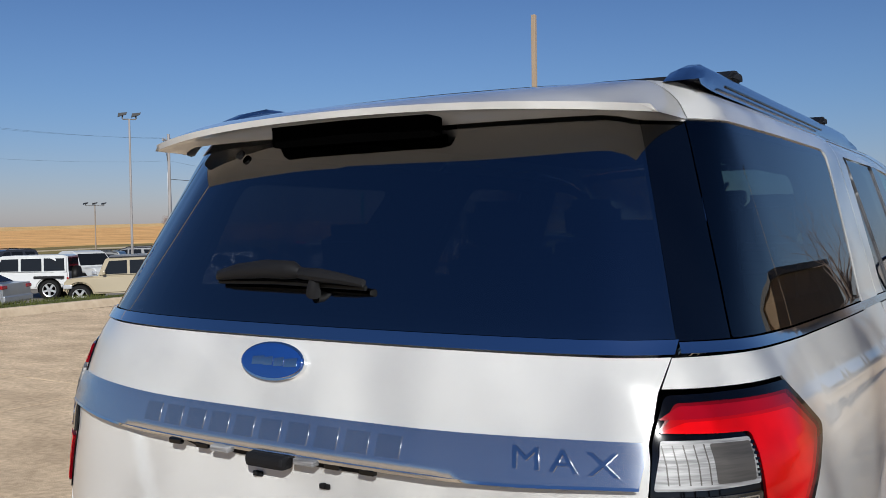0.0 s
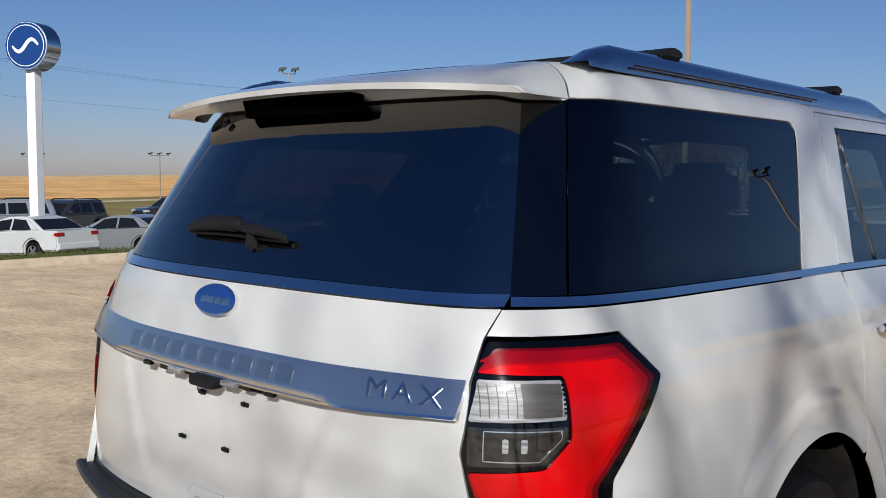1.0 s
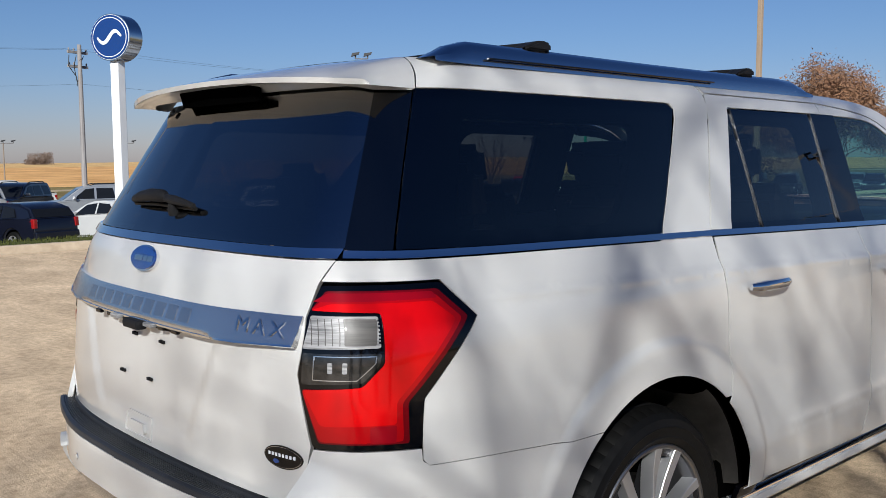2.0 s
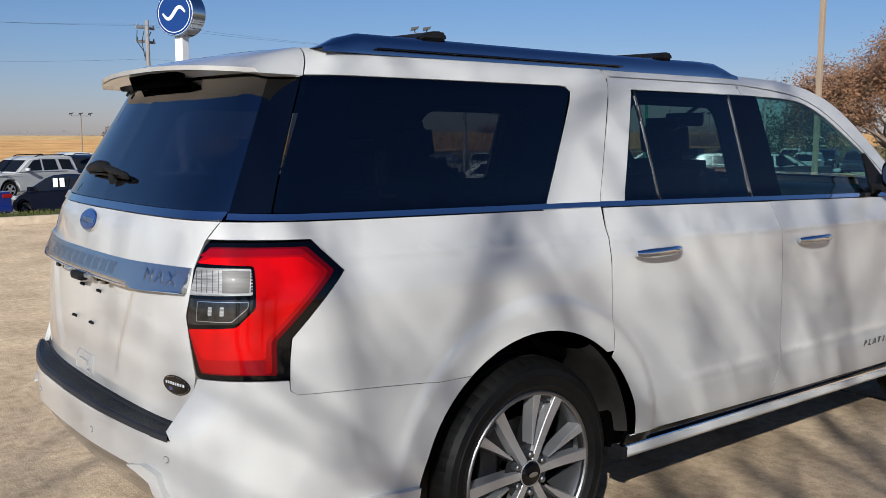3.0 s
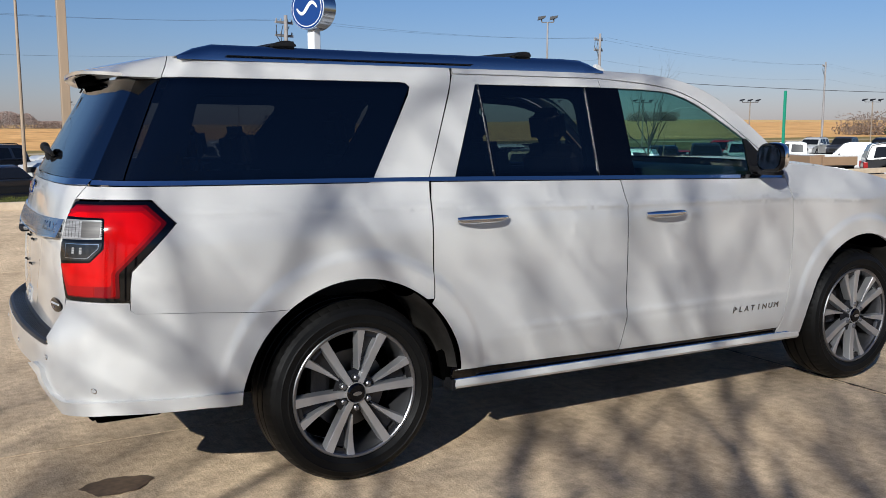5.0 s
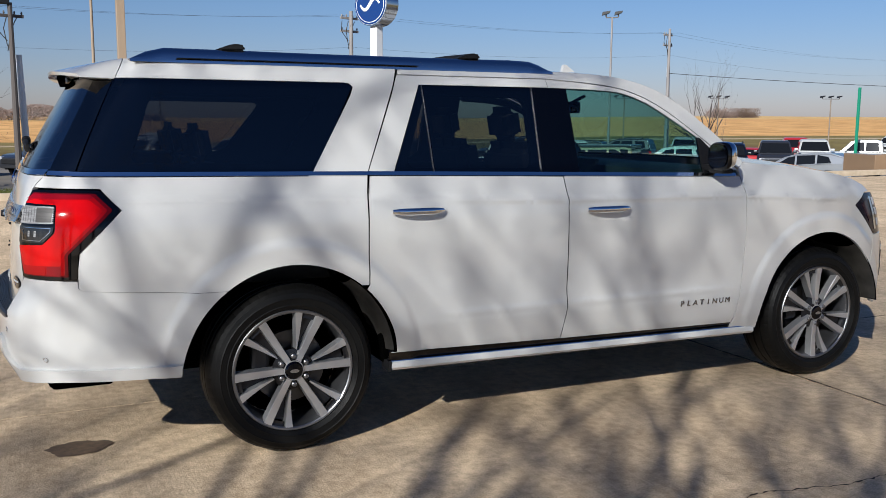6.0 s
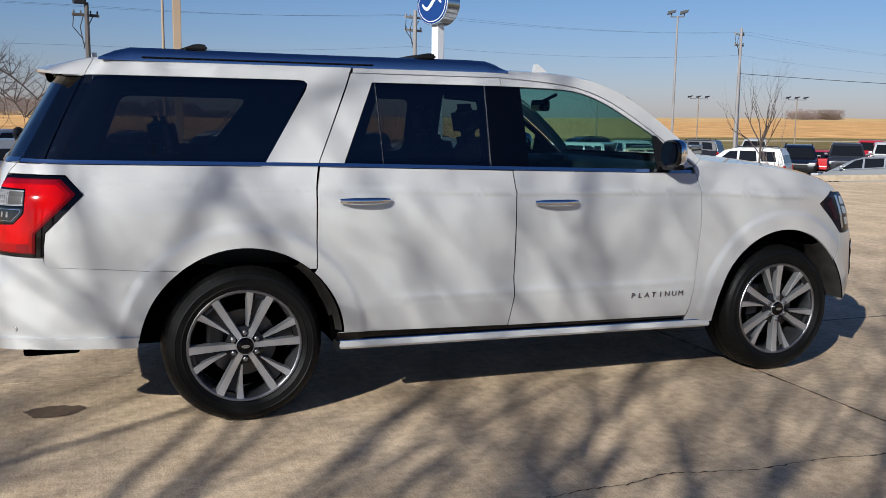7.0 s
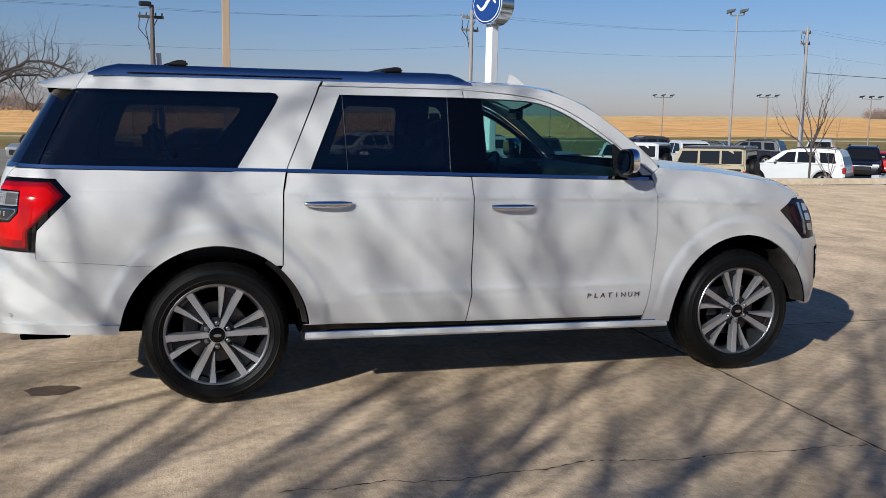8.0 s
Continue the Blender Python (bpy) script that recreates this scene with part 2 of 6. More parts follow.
def add_box(bm, c, s, bevel=0.0, m=None):
    r = bmesh.ops.create_cube(bm, size=1.0, matrix=Matrix.Translation(c) @ Matrix.Diagonal((*s, 1)))
    if bevel:
        es = list({e for v in r["verts"] for e in v.link_edges})
        bmesh.ops.bevel(bm, geom=es, offset=bevel, segments=2, affect="EDGES", profile=0.6)
    return bm


def box(c, s, bevel=0.0):
    return add_box(bmesh.new(), c, s, bevel)


def lathe(bm, prof, seg=48, centre=(0, 0, 0), closed=False):
    """Turn (radius, y) points round the y axis."""
    rings = []
    for i in range(seg):
        a = 2 * math.pi * i / seg
        rings.append([bm.verts.new((centre[0] + r * math.cos(a), centre[1] + y, centre[2] + r * math.sin(a))) for r, y in prof])
    n = len(prof)
    for i in range(seg):
        p, q = rings[i], rings[(i + 1) % seg]
        for k in range(n if closed else n - 1):
            bm.faces.new((p[k], p[(k + 1) % n], q[(k + 1) % n], q[k]))
    return bm


def tube(bm, pts, radii, seg=6, cap=True):
    rings = []
    n = len(pts)
    for i, p in enumerate(pts):
        p = Vector(p)
        d = (Vector(pts[min(i + 1, n - 1)]) - Vector(pts[max(i - 1, 0)])).normalized()
        u = d.orthogonal().normalized() if i == 0 else (u - d * u.dot(d)).normalized()
        v = d.cross(u)
        r = radii[i] if isinstance(radii, (list, tuple)) else radii
        rings.append([bm.verts.new(p + r * (math.cos(2 * math.pi * k / seg) * u + math.sin(2 * math.pi * k / seg) * v)) for k in range(seg)])
    for a, b in zip(rings, rings[1:]):
        for k in range(seg):
            bm.faces.new((a[k], a[(k + 1) % seg], b[(k + 1) % seg], b[k]))
    if cap:
        bm.faces.new(rings[0][::-1])
        bm.faces.new(rings[-1])
    return bm


def prism(bm, poly, y0, y1):
    """A polygon of (x, z) points drawn out from y0 to y1."""
    a = [bm.verts.new((x, y0, z)) for x, z in poly]
    b = [bm.verts.new((x, y1, z)) for x, z in poly]
    n = len(poly)
    bm.faces.new(a)
    bm.faces.new(b[::-1])
    for i in range(n):
        bm.faces.new((a[i], b[i], b[(i + 1) % n], a[(i + 1) % n]))
    bmesh.ops.recalc_face_normals(bm, faces=bm.faces[:])
    return bm


def thing(name, m, label, category, group="", kind=""):
    ob = new(name)
    ob.matrix_basis = m
    return tagged(ob, label, category, group, kind)


def letters(name, text, size, depth, mat, m, parent, label="", spacing=1.0, sx=1.0):
    cu = bpy.data.curves.new(name, "FONT")
    cu.body, cu.size, cu.extrude, cu.align_x, cu.align_y = text, size, depth, "CENTER", "CENTER"
    cu.space_character = spacing
    tmp = bpy.data.objects.new(name, cu)
    scene.collection.objects.link(tmp)
    me = bpy.data.meshes.new_from_object(tmp.evaluated_get(bpy.context.evaluated_depsgraph_get()))
    bpy.data.objects.remove(tmp)
    bpy.data.curves.remove(cu)
    me.transform(m @ Matrix.Diagonal((sx, 1, 1, 1)))
    return finish(name, me, mat, parent, label)

from mathutils.geometry import delaunay_2d_cdt

# ---------------------------------------------------------------- body surface of the large car
# x runs forward with the rear axle at 0, the right flank is at -y.


def soft_table(xs, ys, n=1200, width=0.02):
    """A smoothed piecewise line as a dense table."""
    g = np.linspace(xs[0], xs[-1], n)
    v = np.interp(g, xs, ys)
    k = max(1, int(width / (xs[-1] - xs[0]) * n))
    pad = np.concatenate([2 * v[0] - v[k:0:-1], v, 2 * v[-1] - v[-2:-k - 2:-1]])
    for _ in range(2):
        c = np.cumsum(np.insert(pad, 0, 0.0))
        m = (c[k:] - c[:-k]) / k
        off = (len(pad) - len(m)) // 2
        pad = np.concatenate([pad[:off], m, pad[off + len(m):]])
    return g, pad[k:k + n]


def lut(tab, v):
    return float(np.interp(v, tab[0], tab[1]))


HALF = soft_table([0.20, 0.30, 0.37, 0.45, 0.58, 0.68, 0.85, 1.00, 1.12, 1.175, 1.26, 1.35, 1.45, 1.60, 1.75, 1.80, 1.835, 1.86, 1.90],
                  [0.93, 0.955, 0.972, 1.000, 1.020, 1.016, 1.012, 1.004, 0.996, 0.985, 0.944, 0.900, 0.870, 0.822, 0.772, 0.742, 0.700, 0.640, 0.50], width=0.018)
REAR = soft_table([0.2, 0.90, 1.0, 1.1, 1.2, 1.295, 1.37, 1.55, 1.745, 1.90], [0.0, 0.0, 0.006, 0.015, 0.030, 0.050, 0.088, 0.194, 0.308, 0.41], width=0.03)
FRONT = soft_table([0.2, 0.45, 0.80, 1.0, 1.13, 1.25, 1.4, 1.9], [-0.03, 0.0, 0.0, -0.04, -0.10, -0.20, -0.3, -0.3], width=0.04)


def spline(pts, n=1500):
    """A Catmull-Rom curve through plan points, by even steps of its length."""
    p = [np.array(q, float) for q in pts]
    p = [2 * p[0] - p[1]] + p + [2 * p[-1] - p[-2]]
    out = []
    for i in range(1, len(p) - 2):
        for t in np.linspace(0, 1, 40, endpoint=False):
            a, b, c, d = p[i - 1], p[i], p[i + 1], p[i + 2]
            out.append(0.5 * (2 * b + (c - a) * t + (2 * a - 5 * b + 4 * c - d) * t * t + (3 * b - a - 3 * c + d) * t ** 3))
    out.append(p[-2])
    out = np.array(out)
    s = np.concatenate([[0], np.cumsum(np.hypot(*np.diff(out, axis=0).T))])
    g = np.linspace(0, s[-1], n)
    return g, np.interp(g, s, out[:, 0]), np.interp(g, s, out[:, 1])


PLAN = spline([(-1.202, 0.0), (-1.199, 0.25), (-1.189, 0.50), (-1.170, 0.68), (-1.142, 0.79), (-1.072, 0.880), (-0.94, 0.948), (-0.75, 0.978),
               (-0.5, 0.994), (0.0, 1.010), (1.0, 1.018), (2.5, 1.018), (3.2, 1.012), (3.55, 0.990), (3.80, 0.950), (3.97, 0.880), (4.10, 0.74),
               (4.235, 0.45), (4.31, 0.0)])
PLAN_LEFT = spline([(-1.202, 0.0), (-1.195, 0.25), (-1.176, 0.45), (-1.145, 0.61), (-1.106, 0.72), (-1.045, 0.825), (-0.925, 0.934), (-0.75, 0.977),
                    (-0.5, 0.994), (0.0, 1.010), (1.0, 1.018), (2.5, 1.018), (3.2, 1.012), (3.55, 0.990), (3.80, 0.950), (3.97, 0.880), (4.10, 0.74),
                    (4.235, 0.45), (4.31, 0.0)])
BUMPER = spline([(-1.285, 0.0), (-1.279, 0.28), (-1.260, 0.50), (-1.235, 0.68), (-1.200, 0.785), (-1.140, 0.852), (-1.06, 0.905), (-0.93, 0.951),
                 (-0.75, 0.981), (-0.5, 0.996), (-0.3, 1.003)])
BUMPER_LEFT = spline([(-1.285, 0.0), (-1.272, 0.30), (-1.226, 0.50), (-1.172, 0.65), (-1.122, 0.75), (-1.065, 0.83), (-0.995, 0.89), (-0.90, 0.945),
                      (-0.75, 0.981), (-0.5, 0.996), (-0.3, 1.003)])
S_END = PLAN[0][-1]
S_BUMP = float(np.interp(-0.3, PLAN[1][:900], PLAN[0][:900]))


def ease(a, b, v):
    t = min(1.0, max(0.0, (v - a) / (b - a)))
    return t * t * (3 - 2 * t)


def shoulder(x):
    return float(np.interp(x, [-0.9, 0.37, 1.48, 2.7, 3.5], [1.231, 1.206, 1.172, 1.158, 1.115]))


def body(s, z, out=0.0):
    """The point of the body's skin at length s round its plan (0 at the tail's middle, minus on the left flank) and height z."""
    side = -1.0 if s >= 0 else 1.0
    a = abs(s)
    plan = PLAN if s >= 0 else PLAN_LEFT
    x, y = float(np.interp(a, plan[0], plan[1])), float(np.interp(a, plan[0], plan[2]))
    y *= lut(HALF, z) / 1.018
    # the soft folds along the shoulder and the foot of the doors
    if y > 0.5:
        y += 0.0075 * math.exp(-((z - shoulder(x)) / 0.015) ** 2) * ease(-0.86, -0.60, x) * ease(3.60, 3.30, x)
        y += 0.0040 * math.exp(-((z - 0.622) / 0.019) ** 2) * ease(0.62, 0.95, x) * ease(2.72, 2.55, x)
    for cx in (0.0, 3.343):
        r = math.hypot(x - cx, z - 0.405)
        y += 0.0110 * ease(0.642, 0.594, r) * ease(0.5, 0.9, y)
    x2 = x + lut(REAR, z) * ease(-0.50, -1.12, x) + lut(FRONT, z) * ease(3.35, 4.1, x)
    if x < -1.1:
        # the plate field of the tailgate lies a little deeper than its sides
        edge = 0.30 + 0.13 * (z - 0.84) / 0.28
        x2 += 0.010 * ease(edge + 0.03, edge - 0.03, y) * ease(0.79, 0.85, z) * ease(1.128, 1.108, z)
    return Vector((x2, side * y, z))


def bumper(s, z):
    """The rear bumper's skin: swells from the body out to its own plan."""
    p = body(s, z)
    side = -1.0 if s >= 0 else 1.0
    u = abs(s) / S_BUMP
    if u >= 1:
        return p
    plan = BUMPER if s >= 0 else BUMPER_LEFT
    L = plan[0][-1]
    q = Vector((float(np.interp(u * L, plan[0], plan[1])), side * float(np.interp(u * L, plan[0], plan[2])), z))
    low = lut(HALF, max(z, 0.3)) / 1.018
    q.y *= 1.0 + (low - 1.0) * ease(0.3, 1.0, u)
    q.x += 0.10 * ease(0.60, 0.40, z) * ease(0.8, 0.2, u)
    k = ease(0.905, 0.70, z)
    r = p.lerp(q, k)
    edge = math.hypot(r.x, z - 0.405)
    r.y += side * 0.0110 * ease(0.642, 0.594, edge) * ease(0.5, 0.9, abs(r.y)) * k
    return r


def s_x(x, z):
    lo, hi = 0.0, S_END
    for _ in range(40):
        m = (lo + hi) / 2
        if body(m, z).x < x:
            lo = m
        else:
            hi = m
    return lo


def s_y(y, z, f=body):
    lo, hi = 0.0, 1.25
    for _ in range(40):
        m = (lo + hi) / 2
        if -f(m, z).y < y:
            lo = m
        else:
            hi = m
    return lo


def inside(p, poly):
    c = False
    j = len(poly) - 1
    for i in range(len(poly)):
        a, b = poly[i], poly[j]
        if (a[1] > p[1]) != (b[1] > p[1]) and p[0] < (b[0] - a[0]) * (p[1] - a[1]) / (b[1] - a[1]) + a[0]:
            c = not c
        j = i
    return c


def densify(poly, step):
    out = []
    for a, b in zip(poly, poly[1:] + poly[:1]):
        n = max(1, int(math.hypot(b[0] - a[0], b[1] - a[1]) / step))
        out += [(a[0] + (b[0] - a[0]) * i / n, a[1] + (b[1] - a[1]) * i / n) for i in range(n)]
    return out


def rounded(poly, r, n=4):
    """Round the corners of a polygon."""
    out = []
    for i, p in enumerate(poly):
        a, b, c = (Vector(poly[i - 1]), Vector(p), Vector(poly[(i + 1) % len(poly)]))
        da, dc = (a - b), (c - b)
        k = min(r, da.length * 0.45, dc.length * 0.45)
        p0, p1 = b + da.normalized() * k, b + dc.normalized() * k
        for t in np.linspace(0, 1, n + 1):
            q = p0.lerp(b, t).lerp(b.lerp(p1, t), t)
            out.append((q.x, q.y))
    return out


def skin(name, poly, mat, parent, label="", f=body, holes=(), step=0.038, depth=0.018, out=0.0, flip=False, extra=()):
    """A panel cut from the surface f by a polygon of (s, z), with its edges turned in."""
    if flip:
        poly = [(-s, z) for s, z in poly]
        holes = [[(-s, z) for s, z in h] for h in holes]
    rings = [densify(poly, step * 0.8)] + [densify(h, step * 0.8) for h in holes]
    pts, edges = [], []
    for r in rings:
        k = len(pts)
        pts += r
        edges += [(k + i, k + (i + 1) % len(r)) for i in range(len(r))]
    xs, zs = [p[0] for p in poly], [p[1] for p in poly]
    for q in extra:
        q = (-q[0], q[1]) if flip else q
        near = np.array(rings[0])
        if inside(q, rings[0]) and np.min(np.hypot(near[:, 0] - q[0], near[:, 1] - q[1])) > step * 0.2:
            pts.append(q)
    taken = np.array(pts)
    for gx in np.arange(min(xs) + step / 2, max(xs), step):
        for gz in np.arange(min(zs) + step / 2, max(zs), step * 0.8):
            q = (float(gx), float(gz))
            if inside(q, rings[0]) and not any(inside(q, h) for h in rings[1:]) and np.min(np.hypot(taken[:, 0] - gx, taken[:, 1] - gz)) > step * 0.4:
                pts.append(q)
    v2, _, tri, *_ = delaunay_2d_cdt([Vector(p) for p in pts], edges, [], 0, 1e-5)
    keep = []
    for t in tri:
        c = sum((v2[i] for i in t), Vector((0, 0))) / len(t)
        if inside(c, rings[0]) and not any(inside(c, h) for h in rings[1:]):
            keep.append(t)

    def place(s, z):
        p = f(s, z)
        e = 0.006
        n = (f(s + e, z) - f(s - e, z)).cross(f(s, z + e) - f(s, z - e))
        n.normalize()
        return p + n * out, n

    flat = [place(v.x, v.y) for v in v2]
    co, no, faces = [p for p, _ in flat], [n for _, n in flat], []
    for t in keep:
        a, b, c = (co[i] for i in t[:3])
        nn = (b - a).cross(c - a)
        faces.append(tuple(t) if nn.dot(no[t[0]]) > 0 else tuple(reversed(t)))
    count = {}
    for t in faces:
        for a, b in zip(t, t[1:] + t[:1]):
            count[(a, b)] = 1
    rim = {}
    for a, b in [e for e in count if (e[1], e[0]) not in count]:
        for i in (a, b):
            if i not in rim:
                rim[i] = (len(co), len(co) + 1)
                co += [co[i], co[i] - no[i] * depth]
                no += [Vector(), Vector()]
        lat = (co[b] - co[a]).cross(no[a])
        for i in (a, b):
            for j in rim[i]:
                no[j] = no[j] + lat.normalized()
        faces.append((rim[b][0], rim[a][0], rim[a][1], rim[b][1]))
    me = bpy.data.meshes.new(name)
    me.from_pydata([tuple(c) for c in co], [], faces)
    me.polygons.foreach_set("use_smooth", [True] * len(me.polygons))
    me.normals_split_custom_set_from_vertices([tuple(n.normalized()) if n.length > 0 else (0, 0, 1) for n in no])
    return finish(name, me, mat, parent, label)


def sx(pts):
    return [(s_x(x, z), z) for x, z in pts]


def sy(pts, f=body):
    return [(math.copysign(s_y(abs(y), z, f), -y), z) for y, z in pts]


def belt(x):
    return float(np.interp(x, [-1.1, -0.24, 0.39, 1.47, 2.7], [1.352, 1.342, 1.334, 1.312, 1.286]))


def curve(pts, n=18):
    """A smooth line through (x, z) points, as n points."""
    _, xs, zs = spline(pts, n)
    return [(float(a), float(b)) for a, b in zip(xs, zs)]


def arch(cx, r, z0, z1, n=22):
    """Wheel arch from the rear foot at height z0 over to the front foot at z1."""
    a0 = math.pi - math.asin((z0 - 0.405) / r)
    a1 = math.asin((z1 - 0.405) / r)
    return [(cx + r * math.cos(a), 0.405 + r * math.sin(a)) for a in np.linspace(a0, a1, n)]


# extra points along the crease of the wheel arch flares
FLARE = {cx: [(s_x(cx + r * math.cos(a), 0.405 + r * math.sin(a)), 0.405 + r * math.sin(a)) for r in (0.570, 0.585, 0.600, 0.615, 0.630, 0.645) for a in np.linspace(0.05, math.pi - 0.05, 76)]
         for cx in (0.0, 3.343)}

FOLD = [(s_x(float(x), shoulder(float(x)) + d), shoulder(float(x)) + d) for x in np.arange(-0.85, 3.6, 0.045) for d in (-0.030, -0.020, -0.010, 0.0, 0.010, 0.020, 0.030)]
FOLD += [(s_x(float(x), 0.622 + d), 0.622 + d) for x in np.arange(0.62, 2.70, 0.045) for d in (-0.034, -0.022, -0.011, 0.0, 0.011, 0.022, 0.034)]

suv = thing("suv", pose(0, 0, 0), "pearl white full-size SUV with chrome trim parked on the concrete lot", "car")

GATE_EDGE = [(0.624, 1.752), (0.760, 1.352), (0.752, 1.277), (0.748, 1.20), (0.747, 1.07), (0.794, 0.905)]


def seam_x(z):
    return -0.6745 - 0.0470 * min(1.0, max(0.0, (1.850 - z) / 0.090))


def flank(flip):
    """Panels, glass and trim of one flank."""
    q = dict(flip=flip)
    g = 0.0025
    gate = sy([(-(y + 0.002), z) for y, z in GATE_EDGE])
    # quarter panel, from the door line back to the tail lamp
    pan = [(0.362 - g, 0.80), (0.372 - g, 1.208), (0.396 - g, 1.325), (0.606 - g, 1.806), (0.641 - g, 1.850), *((seam_x(z) + 0.003, z) for z in (1.850, 1.840, 1.830, 1.820, 1.810, 1.800, 1.790, 1.780, 1.770, 1.760)),
           (0.325, 1.760), (0.352, 1.757), (0.370, 1.740), (0.356, 1.703), (0.124, belt(0.124) - 0.004), (0.10, belt(0.1) - 0.022)]
    low = [(x, belt(x) - 0.022) for x in (-0.2, -0.5, -0.8)]
    tl = [(-0.818, 1.279), (-0.737, 1.188), (-0.913, 1.008), (-0.922, 0.945), (-0.925, 0.862), (-0.910, 0.848), (-0.66, 0.833), (-0.44, 0.815)]
    tail = [(s_y(0.7595, 1.330), 1.330), (s_y(0.7545, 1.284), 1.284)]
    skin("quarter_panel", sx(pan + low) + tail + sx(tl + arch(0, 0.512, 0.815, 0.80, 18)), PAINT, suv, "white quarter panel with a round wheel arch flare", depth=0.004, extra=FLARE[0.0] + FOLD, **q)
    # rear door
    rear_door = skin("rear_door", sx([(0.478, 0.452), (0.9, 0.442), (1.449, 0.429), (1.478 - g, 0.60), (1.472 - g, 0.70), (1.484 - g, 1.0), (1.488 - g, 1.169), (1.488 - g, 1.288)]
         + [(x, belt(x) - 0.022) for x in (1.2, 0.8, 0.403)] + [(0.378, 1.208), (0.366, 0.80)] + [p for p in arch(0, 0.512, 0.80, 0.452, 40)[26:]]), PAINT, suv, depth=0.004, extra=FLARE[0.0] + FOLD, **q)
    skin("door_frame", sx([(0.404, belt(0.4) + 0.002), (0.612, 1.802), (1.475, 1.801), (1.475, 1.758), (0.720, 1.758), (0.534, belt(0.53) + 0.002)]), PAINT, rear_door, step=0.04, depth=0.004, **q)
    # front door
    front_door = skin("front_door", sx([(1.455, 0.428), (2.0, 0.420), (2.633, 0.410), (2.652, 0.478), (2.674, 0.698), (2.701, 0.984), (2.698, 1.177), (2.688, 1.266)]
         + [(x, belt(x) - 0.022) for x in (2.3, 1.9, 1.4925)] + [(1.4925, 1.169), (1.489, 1.0), (1.477, 0.70), (1.483, 0.60)]), PAINT, suv, depth=0.004, extra=FOLD, **q)
    skin("door_frame", sx([(1.479, 1.758)] + curve([(1.479, 1.801), (1.773, 1.780), (1.988, 1.747), (2.20, 1.660), (2.45, 1.492), (2.684, 1.305)]) + [(2.62, 1.300)]
                          + curve([(2.575, 1.372), (2.450, 1.478), (2.311, 1.569), (2.120, 1.678), (1.949, 1.736), (1.765, 1.752)])), PAINT, front_door, step=0.04, **q)
    # dark seals behind the door gaps
    for seam in ([(0.364, 0.815), (0.3735, 1.208), (0.398, 1.318)], [(0.400, 1.330), (0.608, 1.804)], [(1.452, 0.435), (1.480, 0.60), (1.4745, 0.70), (1.4865, 1.0), (1.4895, 1.169), (1.4895, 1.288)],
                 [(2.642, 0.42), (2.654, 0.478), (2.676, 0.698), (2.703, 0.984), (2.700, 1.177), (2.690, 1.27)]):
        skin("door_seal", sx([(x - 0.012, z) for x, z in seam] + [(x + 0.012, z) for x, z in reversed(seam)]), LINER, suv, out=-0.008, step=0.05, depth=0.003, **q)
    # roof side rail and A pillar
    skin("roof_side", sx([(0.648, 1.851), (0.622, 1.808)] + curve([(1.479, 1.807), (1.773, 1.786), (1.988, 1.753), (2.20, 1.667), (2.45, 1.500), (2.695, 1.313)])
                         + curve([(2.742, 1.347), (2.649, 1.438), (2.505, 1.560), (2.289, 1.710), (2.077, 1.798), (1.865, 1.836), (1.609, 1.848)])), PAINT, suv, step=0.04, **q)
    # front fender and front bumper
    skin("fender", sx([(2.640, 0.36), (2.656, 0.478), (2.678, 0.698), (2.705, 0.984), (2.702, 1.177), (2.690, 1.305), (2.742, 1.345), (2.878, 1.333), (3.123, 1.318),
                       (3.369, 1.283), (3.63, 1.232), (3.745, 1.190), (3.800, 1.150), (3.735, 1.146), (3.622, 1.070), (3.760, 0.945), (3.834, 0.872), (3.77, 0.70)]
                      + list(reversed(arch(3.343, 0.512, 0.36, 0.70, 26)))), PAINT, suv, extra=FLARE[3.343] + FOLD, **q)
    skin("front_bumper", sx([(3.858, 0.43), (3.856, 0.48), (3.826, 0.59), (3.778, 0.690), (3.838, 0.872), (3.93, 0.872)]) + [(S_END - 0.002, 0.872), (S_END - 0.002, 0.41)] + sx([(4.0, 0.41), (3.90, 0.418)]), PAINT, suv, **q)
    lamp = skin("headlight", rounded(sx([(3.627, 1.070), (3.737, 1.143), (3.860, 1.138), (3.945, 1.05), (3.985, 0.878), (3.838, 0.878), (3.764, 0.949)]), 0.01), HEADGLASS, suv,
                "smoked headlight with bright inner reflectors", step=0.03, out=-0.002, **q)
    skin("headlight_reflector", sx([(3.775, 1.118), (3.800, 1.118), (3.872, 0.905), (3.848, 0.905)]), SATIN, lamp, step=0.03, out=0.002, **q)
    for x, z in ((3.835, 1.085), (3.862, 1.020), (3.888, 0.950)):
        skin("headlight_bowl", rounded(sx([(x, z + 0.024), (x + 0.050, z + 0.020), (x + 0.066, z - 0.026), (x + 0.016, z - 0.026)]), 0.008), BOWL, lamp, step=0.02, out=0.002, **q)
    skin("headlight_marker", sx([(3.700, 1.070), (3.745, 1.100), (3.800, 0.970), (3.785, 0.955)]), AMBERDARK, lamp, step=0.03, out=0.001, **q)
    skin("bumper_vent", rounded(sx([(3.985, 0.805), (4.075, 0.815), (4.090, 0.60), (4.020, 0.575)]), 0.012), LINER, suv, "black bumper vent", step=0.03, out=0.003, **q)
    skin("vent_trim", rounded(sx([(4.010, 0.785), (4.075, 0.790), (4.085, 0.610), (4.035, 0.595)]), 0.010), PAINT, suv, step=0.03, out=0.006, depth=0.004, **q)
